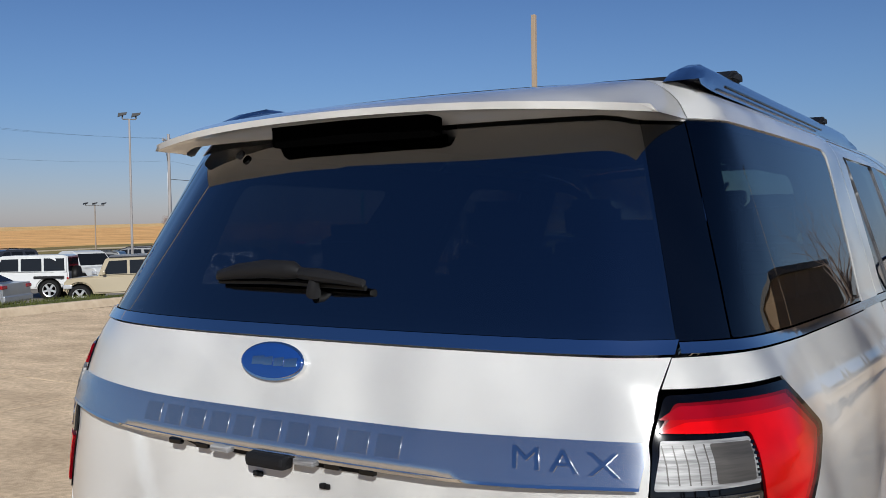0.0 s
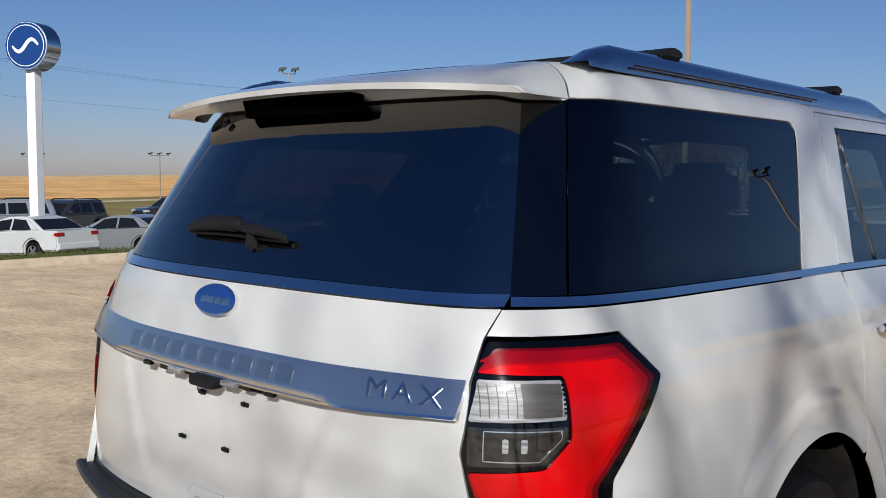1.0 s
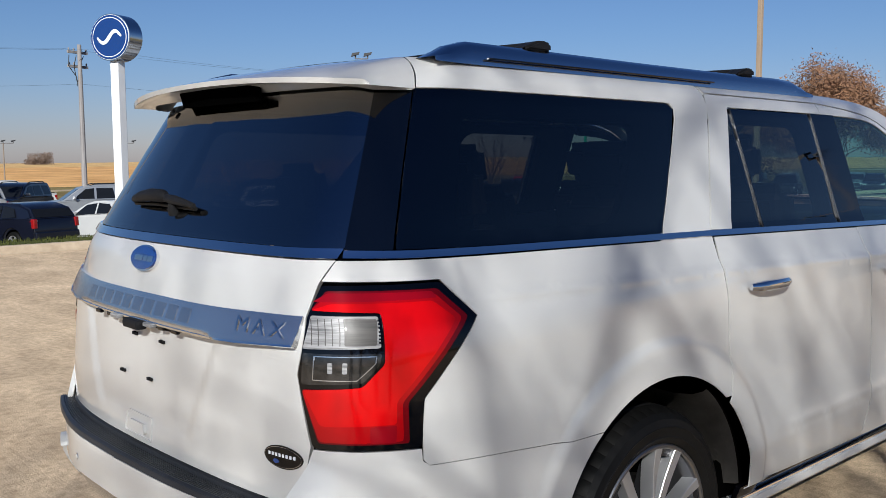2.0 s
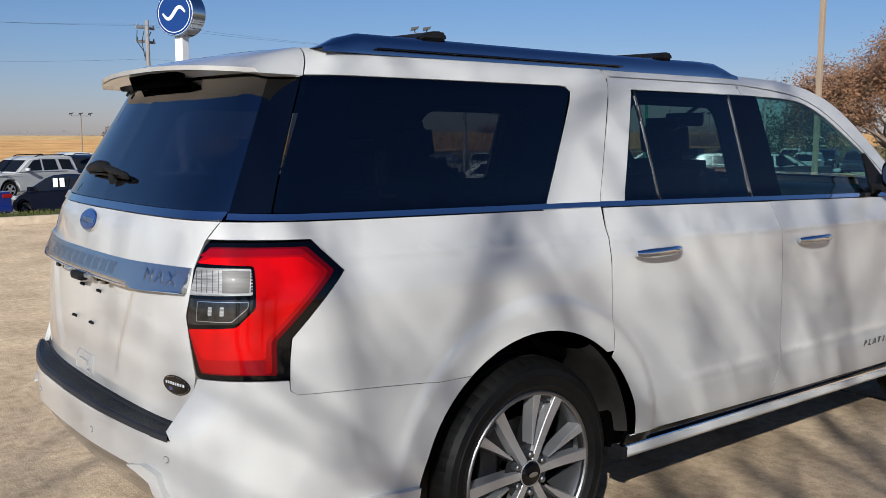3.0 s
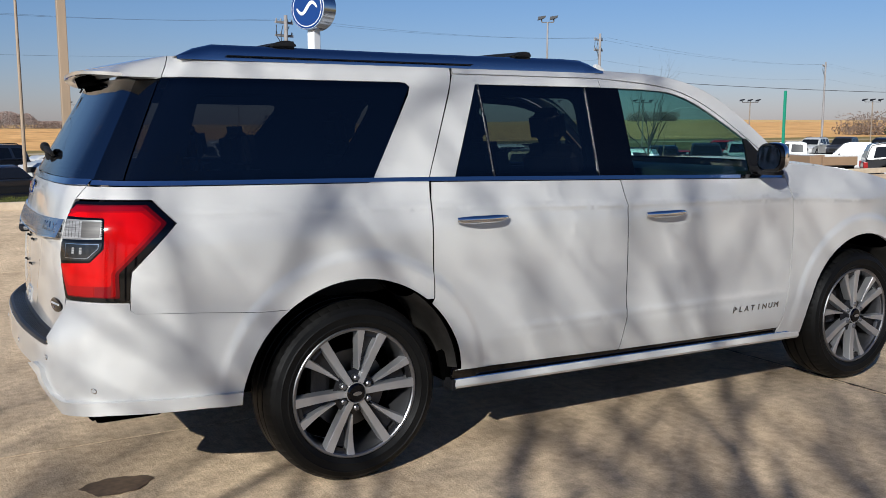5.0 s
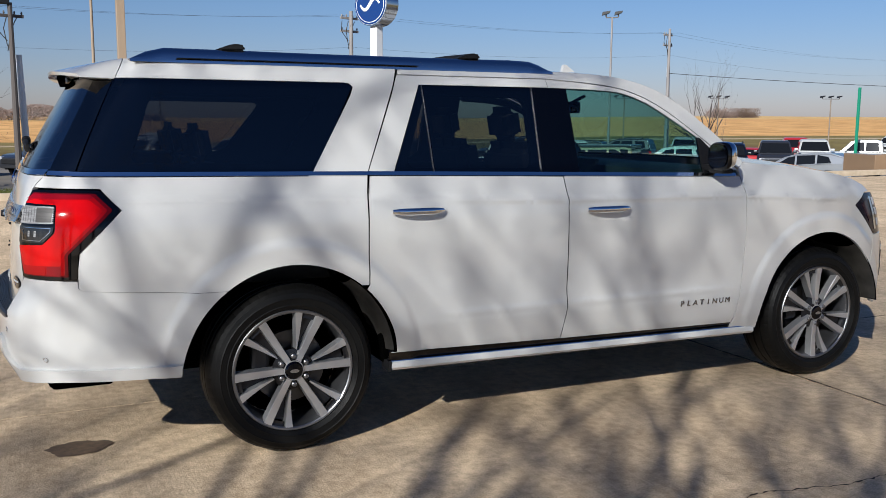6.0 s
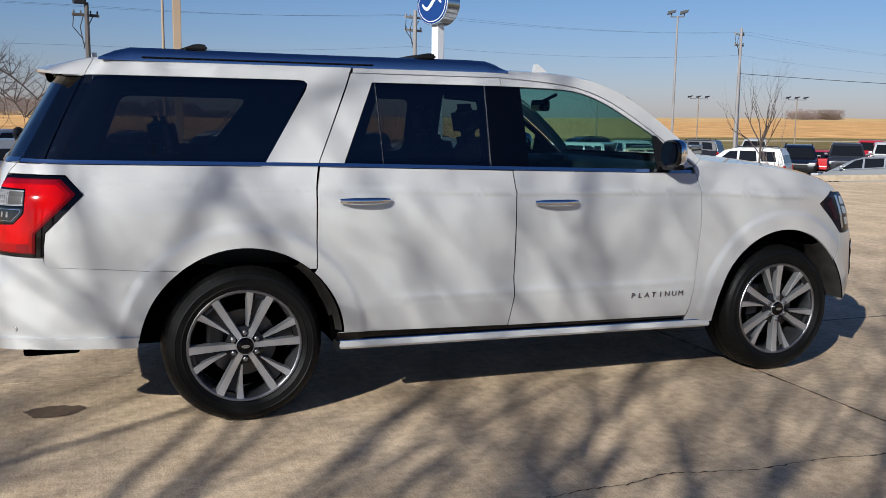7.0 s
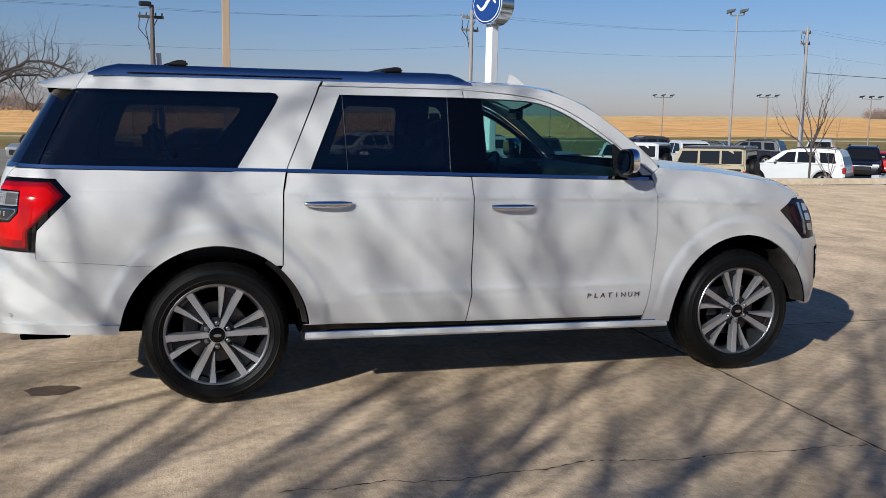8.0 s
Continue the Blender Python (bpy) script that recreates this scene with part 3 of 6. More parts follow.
    # glass
    skin("quarter_glass", rounded(sx([(-0.722, 1.762), (0.378, 1.762), (0.136, belt(0.1) + 0.002), (-0.905, belt(-0.9) + 0.004)]), 0.008), PRIVACY, suv, "dark privacy quarter glass", out=-0.003, depth=0.005, **q)
    d = gate[:2]
    skin("pillar_trim", [(d[0][0], 1.757)] + sx([(-0.728, 1.757), (-0.911, belt(-0.9) + 0.004)]) + [(d[1][0], belt(-1.1) + 0.004)], PILLAR, suv, "gloss black rear pillar trim", out=-0.002, step=0.04, **q)
    skin("fixed_glass", sx([(0.540, belt(0.54) + 0.002), (0.722, 1.755), (0.7378, 1.755), (0.7498, belt(0.74) + 0.002)]), PRIVACY, rear_door, out=-0.004, depth=0.005, **q)
    skin("glass_divider", sx([(0.736, 1.756), (0.740, 1.756), (0.752, belt(0.75) + 0.002), (0.748, belt(0.75) + 0.002)]), BLACK, rear_door, out=0.002, step=0.03, **q)
    skin("divider_edge", sx([(0.7345, 1.756), (0.7360, 1.756), (0.7480, belt(0.75) + 0.002), (0.7465, belt(0.75) + 0.002)]), RIMLIP, rear_door, out=0.002, step=0.03, **q)
    skin("divider_edge", sx([(1.3715, 1.756), (1.3732, 1.756), (1.3652, belt(1.37) + 0.002), (1.3635, belt(1.37) + 0.002)]), RIMLIP, rear_door, out=0.002, step=0.03, **q)
    skin("window_glass", sx([(0.7382, 1.755), (1.3728, 1.755), (1.3648, belt(1.36) + 0.002), (0.7502, belt(0.75) + 0.002)]), PRIVACY, rear_door, out=-0.004, depth=0.005, **q)
    skin("pillar_cover", sx([(1.3732, 1.756), (1.590, 1.755), (1.599, belt(1.6) + 0.002), (1.3652, belt(1.37) + 0.002)]), BLACK, front_door, "gloss black pillar cover", out=-0.001, **q)
    skin("window_glass", sx(curve([(1.592, 1.755), (1.765, 1.750), (1.949, 1.734), (2.120, 1.676), (2.311, 1.567), (2.430, 1.492)]) + [(2.430, belt(2.43) + 0.002), (1.601, belt(1.6) + 0.002)]),
         CLEARGLASS, front_door, "pale green front door glass", out=-0.004, depth=0.005, **q)
    skin("mirror_sail", sx([(2.433, 1.490), (2.450, 1.488), (2.573, 1.370), (2.618, 1.298), (2.433, 1.294)]), PLASTIC, front_door, out=0.002, step=0.04, **q)
    # bright belt strip
    xs = list(np.linspace(-0.9, 2.66, 30))
    skin("belt_strip", [(gate[1][0], belt(-1.1) - 0.018)] + sx([(x, belt(x) - 0.019) for x in xs]) + sx([(x, belt(x) - 0.001) for x in reversed(xs)]) + [(gate[1][0], belt(-1.1))],
         CHROME, suv, "bright chrome belt strip", out=0.005, step=0.05, depth=0.01, **q)
    # tail lamp
    lamp = skin("tail_light", rounded([(gate[2][0] + 0.004, 1.274)] + sx([(-0.821, 1.272), (-0.743, 1.188), (-0.919, 1.009), (-0.928, 0.896)]) + [(gate[5][0], 0.904), (gate[4][0], 1.07), (gate[3][0], 1.20)], 0.012),
                BLACK, suv, "large red tail light in a gloss black surround", out=0.003, step=0.03, **q)
    ge = lambda i, z: (gate[i][0] + 0.014, z)
    inner = sx([(-1.050, 1.046), (-1.002, 1.098), (-0.990, 1.210)]) + [ge(3, 1.217)]
    # stacked darker reds imitate the shading of the curved lens
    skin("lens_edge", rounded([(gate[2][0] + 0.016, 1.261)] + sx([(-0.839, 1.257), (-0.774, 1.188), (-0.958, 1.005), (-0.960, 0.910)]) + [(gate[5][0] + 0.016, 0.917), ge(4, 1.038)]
         + inner, 0.008), REDDARK, lamp, "lens border in dark red painted as shade", out=0.0075, step=0.025, **q)
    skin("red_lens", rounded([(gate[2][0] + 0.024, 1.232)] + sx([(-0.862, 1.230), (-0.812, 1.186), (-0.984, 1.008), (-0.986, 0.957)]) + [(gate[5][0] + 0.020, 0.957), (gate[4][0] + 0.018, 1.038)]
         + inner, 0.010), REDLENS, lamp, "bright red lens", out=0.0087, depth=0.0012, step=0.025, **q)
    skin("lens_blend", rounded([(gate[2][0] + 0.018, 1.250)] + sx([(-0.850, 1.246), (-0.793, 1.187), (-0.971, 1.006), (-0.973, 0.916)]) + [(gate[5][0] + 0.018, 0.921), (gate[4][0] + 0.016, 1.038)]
         + inner, 0.010), REDMID, lamp, "red lens rim in a darker red painted as shade", out=0.0081, depth=0.0008, step=0.025, **q)
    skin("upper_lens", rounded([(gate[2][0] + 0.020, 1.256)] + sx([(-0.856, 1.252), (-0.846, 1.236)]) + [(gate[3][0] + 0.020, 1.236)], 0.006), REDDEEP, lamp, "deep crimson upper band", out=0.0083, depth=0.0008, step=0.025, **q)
    skin("lower_red", rounded(sx([(-1.045, 0.954), (-1.047, 0.917)]) + [(gate[5][0] + 0.020, 0.921), (gate[5][0] + 0.018, 0.954)], 0.005), REDMID, lamp, "lower corner in a darker red painted as shade", out=0.0087, depth=0.0012, step=0.025, **q)
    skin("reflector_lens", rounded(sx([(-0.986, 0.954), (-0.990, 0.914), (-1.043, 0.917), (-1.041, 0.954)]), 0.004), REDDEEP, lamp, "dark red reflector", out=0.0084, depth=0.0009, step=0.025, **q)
    skin("reverse_lens", rounded([ge(3, 1.206)] + sx([(-0.998, 1.203), (-1.006, 1.134)]) + [ge(4, 1.131)], 0.006), CLEARLENS, lamp, "clear silvery reversing lens", out=0.009, step=0.02, **q)
    s0 = gate[4][0] + 0.014

    def across(u, z):
        """A point of the clear lenses: u runs from the tailgate's edge (0) to the red lens (1)."""
        return (s0 + (sx([(-1.004, 1.13)])[0][0] - s0) * u, z)

    skin("lens_shade", rounded([across(0.54, 1.140), across(0.54, 1.199), across(0.95, 1.197), across(0.93, 1.140)], 0.004), SHADELENS, lamp, out=0.0098, step=0.02, depth=0.002, **q)
    for u in (0.12, 0.21, 0.30, 0.39, 0.48):
        skin("lens_rib", [across(u, 1.140), across(u, 1.199), across(u + 0.012, 1.199), across(u + 0.012, 1.140)], SHADELENS, lamp, out=0.0094, step=0.03, depth=0.001, **q)
    for i in range(7):
        z = 1.144 + 0.008 * i
        skin("lens_tooth", [across(0.955, z), across(0.955, z + 0.004), across(0.995, z + 0.004), across(0.995, z)], BLACK, lamp, out=0.0102, step=0.03, depth=0.002, **q)
    skin("lower_lens", rounded([ge(4, 1.122)] + sx([(-1.006, 1.122), (-1.012, 1.096), (-1.048, 1.056)]) + [ge(4, 1.050)], 0.006), SMOKELENS, lamp, "smoked lower lens", out=0.008, step=0.02, **q)
    for u in (0.34, 0.52):
        skin("lamp_diode", rounded([across(u, 1.078), across(u, 1.103), across(u + 0.06, 1.103), across(u + 0.06, 1.078)], 0.003), CLEARLENS, lamp, out=0.0095, step=0.03, depth=0.003, **q)
    rim = [(0.16, 1.116), (0.93, 1.116), (0.92, 1.100), (0.70, 1.062), (0.16, 1.062)]
    for (ua, za), (ub, zb) in zip(rim, rim[1:] + rim[:1]):
        pa, pb = Vector(across(ua, za)), Vector(across(ub, zb))
        d = Vector((pb.y - pa.y, pa.x - pb.x)).normalized() * 0.0011
        skin("lens_frame", [tuple(pa - d), tuple(pb - d), tuple(pb + d), tuple(pa + d)], SATIN, lamp, out=0.0098, step=0.03, depth=0.002, **q)
    # rear bumper side
    cut = [(-0.309, 0.8128), (-0.44, 0.8136), (-0.66, 0.8315), (-0.905, 0.8465), (-0.925, 0.861), (-0.928, 0.890)]
    gy = [(gate[5][0], 0.899), (s_y(0.788, 0.86, bumper), 0.86), (s_y(0.763, 0.80, bumper), 0.80), (s_y(0.742, 0.748, bumper), 0.748), (s_y(0.764, 0.724, bumper), 0.724)]
    foot = [(0.0, 0.724), (0.0, 0.612), (s_y(0.60, 0.612, bumper), 0.612), (s_y(0.702, 0.600, bumper), 0.600), (s_y(0.735, 0.50, bumper), 0.500), (s_y(0.745, 0.472, bumper), 0.472)]
    bump = skin("rear_bumper", sx(cut) + gy + foot + sx([(-1.0, 0.488), (-0.508, 0.476)] + arch(0, 0.512, 0.476, 0.812, 40)[:14]), PAINT, suv, "white rear bumper with parking sensors", f=bumper, extra=FLARE[0.0], **q)
    sb = lambda y, z: (s_y(y, z, bumper), z)
    skin("bumper_lip", [sb(0.57, 0.617), sb(0.66, 0.638), sb(0.728, 0.626), sb(0.760, 0.532), sb(0.805, 0.507)] + sx([(-1.0, 0.509), (-0.509, 0.496), (-0.513, 0.446), (-1.0, 0.456)])
         + [sb(0.757, 0.446), sb(0.722, 0.490), sb(0.692, 0.594), sb(0.64, 0.607)], PAINT, bump, f=bumper, out=0.018, depth=0.035, step=0.03, **q)
    skin("bumper_valance", [(0.0, 0.596), (s_y(0.55, 0.596, bumper), 0.596), (s_y(0.695, 0.590, bumper), 0.590), (s_y(0.728, 0.50, bumper), 0.50), (s_y(0.55, 0.46, bumper), 0.46), (0.0, 0.46)],
         SATIN, bump, "silver lower valance", f=bumper, out=-0.02, **q)
    for y, z in ((0.898, 0.552), (0.752, 0.671), (0.30, 0.655)):
        s = s_y(y, z, bumper)
        ring = [(s + 0.011 * math.cos(a), z + 0.011 * math.sin(a)) for a in np.linspace(0, 2 * math.pi, 12, endpoint=False)]
        sen = skin("parking_sensor", ring, SATIN, bump, f=bumper, out=0.002, step=0.02, depth=0.004, **q)
        skin("sensor_face", [(s + 0.008 * math.cos(a), z + 0.008 * math.sin(a)) for a in np.linspace(0, 2 * math.pi, 12, endpoint=False)], PAINT, sen, f=bumper, out=0.004, step=0.02, depth=0.004, **q)


flank(False)
flank(True)

# tailgate
GATE_LINE = [(0.758, 1.331), (0.750, 1.277), (0.746, 1.20), (0.745, 1.07), (0.790, 0.905), (0.783, 0.86), (0.752, 0.80), (0.722, 0.756)]
gate = skin("tailgate", sy([(-y, z) for y, z in GATE_LINE])
            + sy([(y, z) for y, z in GATE_LINE[::-1]]),
            PAINT, suv, "closed white tailgate", step=0.024)


def lean(s, z):
    """The tail's skin, drawn out towards the foot of the chrome strip."""
    p = body(s, z)
    p.x -= 0.24 * max(0.0, 1.205 - z)
    return p


def band(name, y0, y1, zlo, zhi, mat, parent, label="", out=0.006, n=24, depth=0.012, step=0.05, f=body):
    """A strip across the tail, from y0 to y1, between two heights (numbers or functions of y)."""
    fl = zlo if callable(zlo) else (lambda y: zlo)
    fh = zhi if callable(zhi) else (lambda y: zhi)
    ys = list(np.linspace(y0, y1, n))
    return skin(name, sy([(y, fl(y)) for y in ys] + [(y, fh(y)) for y in reversed(ys)]), mat, parent, label, out=out, depth=depth, step=step, f=f)


def oval(cy, cz, a, b, n=28):
    return sy([(cy + a * math.cos(t), cz + b * math.sin(t)) for t in np.linspace(0, 2 * math.pi, n, endpoint=False)])


# oval() and sy() take y of the world, so the plates lie on the curved tailgate
band("belt_strip", -0.7605, 0.7605, 1.333, 1.356, CHROME, gate, "bright chrome strip under the rear glass")
strip = band("chrome_strip", -0.742, 0.742, lambda y: 1.121 + 0.016 * ease(0.45, 0.78, abs(y)), lambda y: 1.193 + 0.010 * ease(0.3, 0.78, abs(y)), STRIP, gate,
             "wide satin chrome strip", out=0.006, depth=0.03, step=0.03, f=lean)
band("strip_edge", -0.742, 0.742, lambda y: 1.1175 + 0.016 * ease(0.45, 0.78, abs(y)), lambda y: 1.1225 + 0.016 * ease(0.45, 0.78, abs(y)), CHROME, strip, out=0.008, f=lean)
# no cavity is cut: a dark band paints the shade of the handle recess
band("handle_recess", -0.33, 0.33, lambda y: 1.098 + 0.022 * ease(0.20, 0.33, abs(y)), lambda y: 1.120, PLASTIC, gate, "dark band in place of the shaded handle recess under the strip", out=0.004)
bm = bmesh.new()
add_box(bm, (-1.210, -0.02, 1.106), (0.034, 0.10, 0.028), 0.010)
part("rear_camera", bm, PLASTIC, gate, "black rear camera housing")
for y in (-0.25, -0.17, 0.17, 0.25):
    part("recess_slot", box((-1.199, y, 1.111), (0.012, 0.035, 0.012), 0.003), BLACK, gate)
for y in (-0.11, 0.11):
    part("plate_lamp", box((-1.206, y, 1.113), (0.02, 0.05, 0.012), 0.003), CLEARLENS, gate)
badge = skin("oval_badge", oval(0.012, 1.286, 0.084, 0.036), CHROME, gate, "blue oval badge with a chrome rim", out=0.010, step=0.02, depth=0.012)
skin("badge_face", oval(0.012, 1.286, 0.079, 0.0315), BADGEBLUE, badge, out=0.013, step=0.02, depth=0.006)
for y, w in ((0.045, 0.016), (0.018, 0.012), (-0.010, 0.012), (-0.040, 0.016)):
    skin("badge_mark", sy([(y - w, 1.280), (y + w, 1.278), (y + w, 1.292), (y - w, 1.295)]), SATIN, badge, out=0.0145, step=0.02, depth=0.003)
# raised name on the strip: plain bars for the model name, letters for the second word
# the bars are painted a tone darker to imitate shading on their relief
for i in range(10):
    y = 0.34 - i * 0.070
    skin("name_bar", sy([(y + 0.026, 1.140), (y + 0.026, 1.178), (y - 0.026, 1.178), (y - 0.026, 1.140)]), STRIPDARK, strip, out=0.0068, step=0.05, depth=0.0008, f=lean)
def on_strip(u, v, d):
    s = s_y(0.620 + u, 1.17)
    n = (body(s + 0.01, 1.17) - body(s - 0.01, 1.17)).normalized().cross(Vector((0, 0, 1)))
    return lean(s, 1.168 + v) + n * (0.007 + d)


# dealer badge: oval with plain marks
sticker = skin("dealer_badge", oval(-0.712, 0.868, 0.062, 0.028), BLACK, gate, "black oval dealer badge with white marks", out=0.003, step=0.02, depth=0.003)
skin("badge_ring", oval(-0.712, 0.868, 0.0585, 0.0250), SATIN, sticker, out=0.0042, step=0.02, depth=0.001)
skin("badge_ground", oval(-0.712, 0.868, 0.057, 0.0238), BLACK, sticker, out=0.0052, step=0.02, depth=0.001)
for i in range(8):
    y = -0.672 - i * 0.0115
    skin("badge_mark", sy([(y + 0.0034, 0.869), (y + 0.0034, 0.877), (y - 0.0034, 0.877), (y - 0.0034, 0.869)]), WHITEMARK, sticker, out=0.0062, step=0.05, depth=0.001)
skin("badge_spot", oval(-0.694, 0.857, 0.010, 0.0055, 12), BADGEBLUE, sticker, out=0.0062, step=0.02, depth=0.001)
# plate clips and the small pull at the foot
for y, z in ((0.035, 1.066), (-0.135, 1.064), (0.110, 0.946), (-0.070, 0.948)):
    bm = bmesh.new()
    x = body(s_y(abs(y), z), z).x
    add_box(bm, (x - 0.003, y, z), (0.006, 0.024, 0.010), 0.002)
    add_box(bm, (x - 0.008, y, z + 0.003), (0.010, 0.009, 0.009), 0.002)
    part("plate_clip", bm, PLASTIC, gate, "black plate clip")
skin("pull_recess", rounded(sy([(0.090, 0.768), (0.085, 0.836), (-0.085, 0.836), (-0.090, 0.768)]), 0.012), PAINT, gate, "oblong pull recess", out=0.005, step=0.03, depth=0.006,
     holes=[rounded(sy([(0.082, 0.774), (0.077, 0.830), (-0.077, 0.830), (-0.082, 0.774)]), 0.010)])
skin("pull_grip", rounded(sy([(0.060, 0.786), (0.050, 0.812), (-0.050, 0.812), (-0.060, 0.786)]), 0.010), PAINT, gate, out=0.010, step=0.03, depth=0.010)
# rear glass and wiper
ys = list(np.linspace(-0.763, 0.763, 20))
yt = list(np.linspace(0.629, -0.629, 20))
skin("rear_glass", sy([(y, 1.360) for y in ys] + [(y, 1.756) for y in yt]), REARGLASS, gate, "dark tinted rear glass", out=-0.003, depth=0.006)


def on_tail(y, z, out):
    s = math.copysign(s_y(abs(y), z), -y)
    p = body(s, z)
    n = (body(s + 0.01, z) - body(s - 0.01, z)).cross(body(s, z + 0.01) - body(s, z - 0.01)).normalized()
    return p + n * out


wiper = part("wiper", tube(bmesh.new(), [on_tail(-0.035, 1.418, 0.0), on_tail(-0.040, 1.424, 0.012), on_tail(-0.045, 1.440, 0.024)], [0.016, 0.014, 0.011], 14), PLASTIC, gate, "folded black rear wiper", True)
bm = tube(bmesh.new(), [on_tail(0.245, 1.438, 0.014), on_tail(0.23, 1.442, 0.020), on_tail(0.17, 1.448, 0.027), on_tail(0.09, 1.452, 0.032), on_tail(0.01, 1.450, 0.034), on_tail(-0.01, 1.447, 0.030)],
          [0.005, 0.012, 0.017, 0.020, 0.019, 0.010], 12)
part("wiper_arm", bm, PLASTIC, wiper, "", True)
bm = tube(bmesh.new(), [on_tail(-0.01, 1.446, 0.030), on_tail(-0.06, 1.442, 0.031), on_tail(-0.12, 1.438, 0.026), on_tail(-0.165, 1.434, 0.018)], [0.012, 0.014, 0.011, 0.008], 10)
part("wiper_knuckle", bm, PLASTIC, wiper, "", True)
part("wiper_blade", tube(bmesh.new(), [on_tail(0.24, 1.434, 0.008), on_tail(0.07, 1.436, 0.010), on_tail(-0.165, 1.430, 0.008)], 0.006, 6), RUBBER, wiper)

# step pad on the bumper, with ribs
def pad_line(k, z, n=40, y1=0.728):
    pts = []
    for y in np.linspace(-y1, y1, n):
        a, b = body(math.copysign(s_y(abs(y), 0.76), -y), 0.76), bumper(math.copysign(s_y(abs(y), 0.715, bumper), -y), 0.715)
        b.y = a.y = y
        q = Vector((a.x + 0.005, y, 0)).lerp(Vector((b.x + 0.006, y * (1.0 + 0.045 * k), 0)), k)
        pts.append(Vector((q.x, q.y, z)))
    return pts


def sheet(rows):
    bm = bmesh.new()
    vs = [[bm.verts.new(p) for p in r] for r in rows]
    for a, b in zip(vs, vs[1:]):
        for i in range(len(a) - 1):
            bm.faces.new((a[i], a[i + 1], b[i + 1], b[i]))
    bmesh.ops.recalc_face_normals(bm, faces=bm.faces[:])
    return bm


rows = [pad_line(0.0, 0.70), pad_line(0.0, 0.752), pad_line(0.12, 0.748)]
for i in range(7):
    k = 0.16 + i * 0.095
    rows += [pad_line(k, 0.737), pad_line(k + 0.035, 0.737), pad_line(k + 0.045, 0.741), pad_line(k + 0.085, 0.741)]
rows += [pad_line(0.86, 0.739), pad_line(0.94, 0.737), pad_line(0.98, 0.731), pad_line(0.992, 0.722)]
bm = sheet(rows)
if sum(f.normal.z * f.calc_area() for f in bm.faces) < 0:
    bmesh.ops.reverse_faces(bm, faces=bm.faces[:])
part("step_pad", bm, STEP, suv, "ribbed dark grey bumper step pad", True, 25)

# roof with the spoiler, windscreen and bonnet
def cross_rows(edge, crown, n=13):
    """Rows from the right edge over to the left one; crown gives the rise and push forward at the middle."""
    rows = []
    for (x, y, z), (rise, push) in zip(edge, crown):
        r = []
        for t in np.linspace(-1, 1, n):
            k = 1 - t * t
            r.append(Vector((x + push * k, y * -t, z + rise * (1 - abs(t) ** 2.2))))
        rows.append(r)
    return rows


def roof_edge(x, z):
    p = body(s_x(x, z), z)
    return (p.x, -p.y, p.z)


bm = sheet(cross_rows([roof_edge(x, z) for x, z in [(-0.674, 1.849), (0.0, 1.849), (0.65, 1.850), (1.3, 1.849), (1.609, 1.847), (1.865, 1.835), (2.06, 1.803)]],
                      [(0.012, -0.02), (0.020, 0), (0.026, 0), (0.030, 0), (0.034, 0.02), (0.040, 0.06), (0.050, 0.12)], 17))
part("roof_panel", bm, PAINT, suv, "white roof", True, 60)
bm = sheet(cross_rows([roof_edge(x, z) for x, z in [(2.077, 1.796), (2.289, 1.713), (2.505, 1.558), (2.649, 1.436), (2.738, 1.352)]],
                      [(0.050, 0.13), (0.04, 0.17), (0.03, 0.21), (0.02, 0.25), (0.01, 0.28)], 17))
part("windscreen", bm, CLEARGLASS, suv, "windscreen", True, 60)
part("sunshade_band", sheet(cross_rows([roof_edge(x, z) for x, z in [(2.07, 1.794), (2.14, 1.768)]], [(0.046, 0.125), (0.043, 0.14)], 17)), BLACK, suv, "", True)
bm = sheet(cross_rows([roof_edge(x, z) for x, z in [(2.744, 1.345), (2.878, 1.332), (3.123, 1.317), (3.369, 1.282), (3.63, 1.231), (3.745, 1.189), (3.80, 1.15)]],
                      [(0.0, 0.30), (0.012, 0.22), (0.030, 0.16), (0.040, 0.15), (0.045, 0.20), (0.040, 0.30), (0.0, 0.40)], 17))
part("cowl", sheet(cross_rows([roof_edge(x, z) for x, z in [(2.735, 1.346), (2.80, 1.330)]], [(0.0, 0.27), (0.0, 0.30)], 17)), PLASTIC, suv, "black wiper cowl", True)
part("bonnet", bm, PAINT, suv, "white bonnet", True, 60)
bm = sheet([[Vector((3.80 + 0.4 * (1 - t * t), -0.86 * t, 1.149)) for t in np.linspace(-1, 1, 9)], [Vector((3.93 + 0.34 * (1 - t * t), -0.88 * t, 0.87)) for t in np.linspace(-1, 1, 9)]])
part("grille", bm, PLASTIC, suv, "dark grille", True)
part("antenna_fin", prism(bmesh.new(), [(2.03, 1.866), (2.17, 1.860), (2.070, 1.932), (2.050, 1.934)], -0.014, 0.014), PAINT, suv, "white roof antenna fin")

# spoiler: one wrapped skin that thins from the roof seam to the lip, and an underside
SECTION = [(0.0, 1.861), (0.15, 1.8605), (0.30, 1.859), (0.45, 1.856), (0.56, 1.8525)]
SECTION += [(-body(s_x(seam_x(z), z), z).y, z) for z in (1.849, 1.842, 1.834, 1.824, 1.812, 1.798, 1.782, 1.766, 1.757)]


def lip_at(a):
    return Vector((-0.975 + 0.135 * (a / 0.74) ** 3.0, a, 1.802 - 0.034 * (a / 0.74) ** 2))


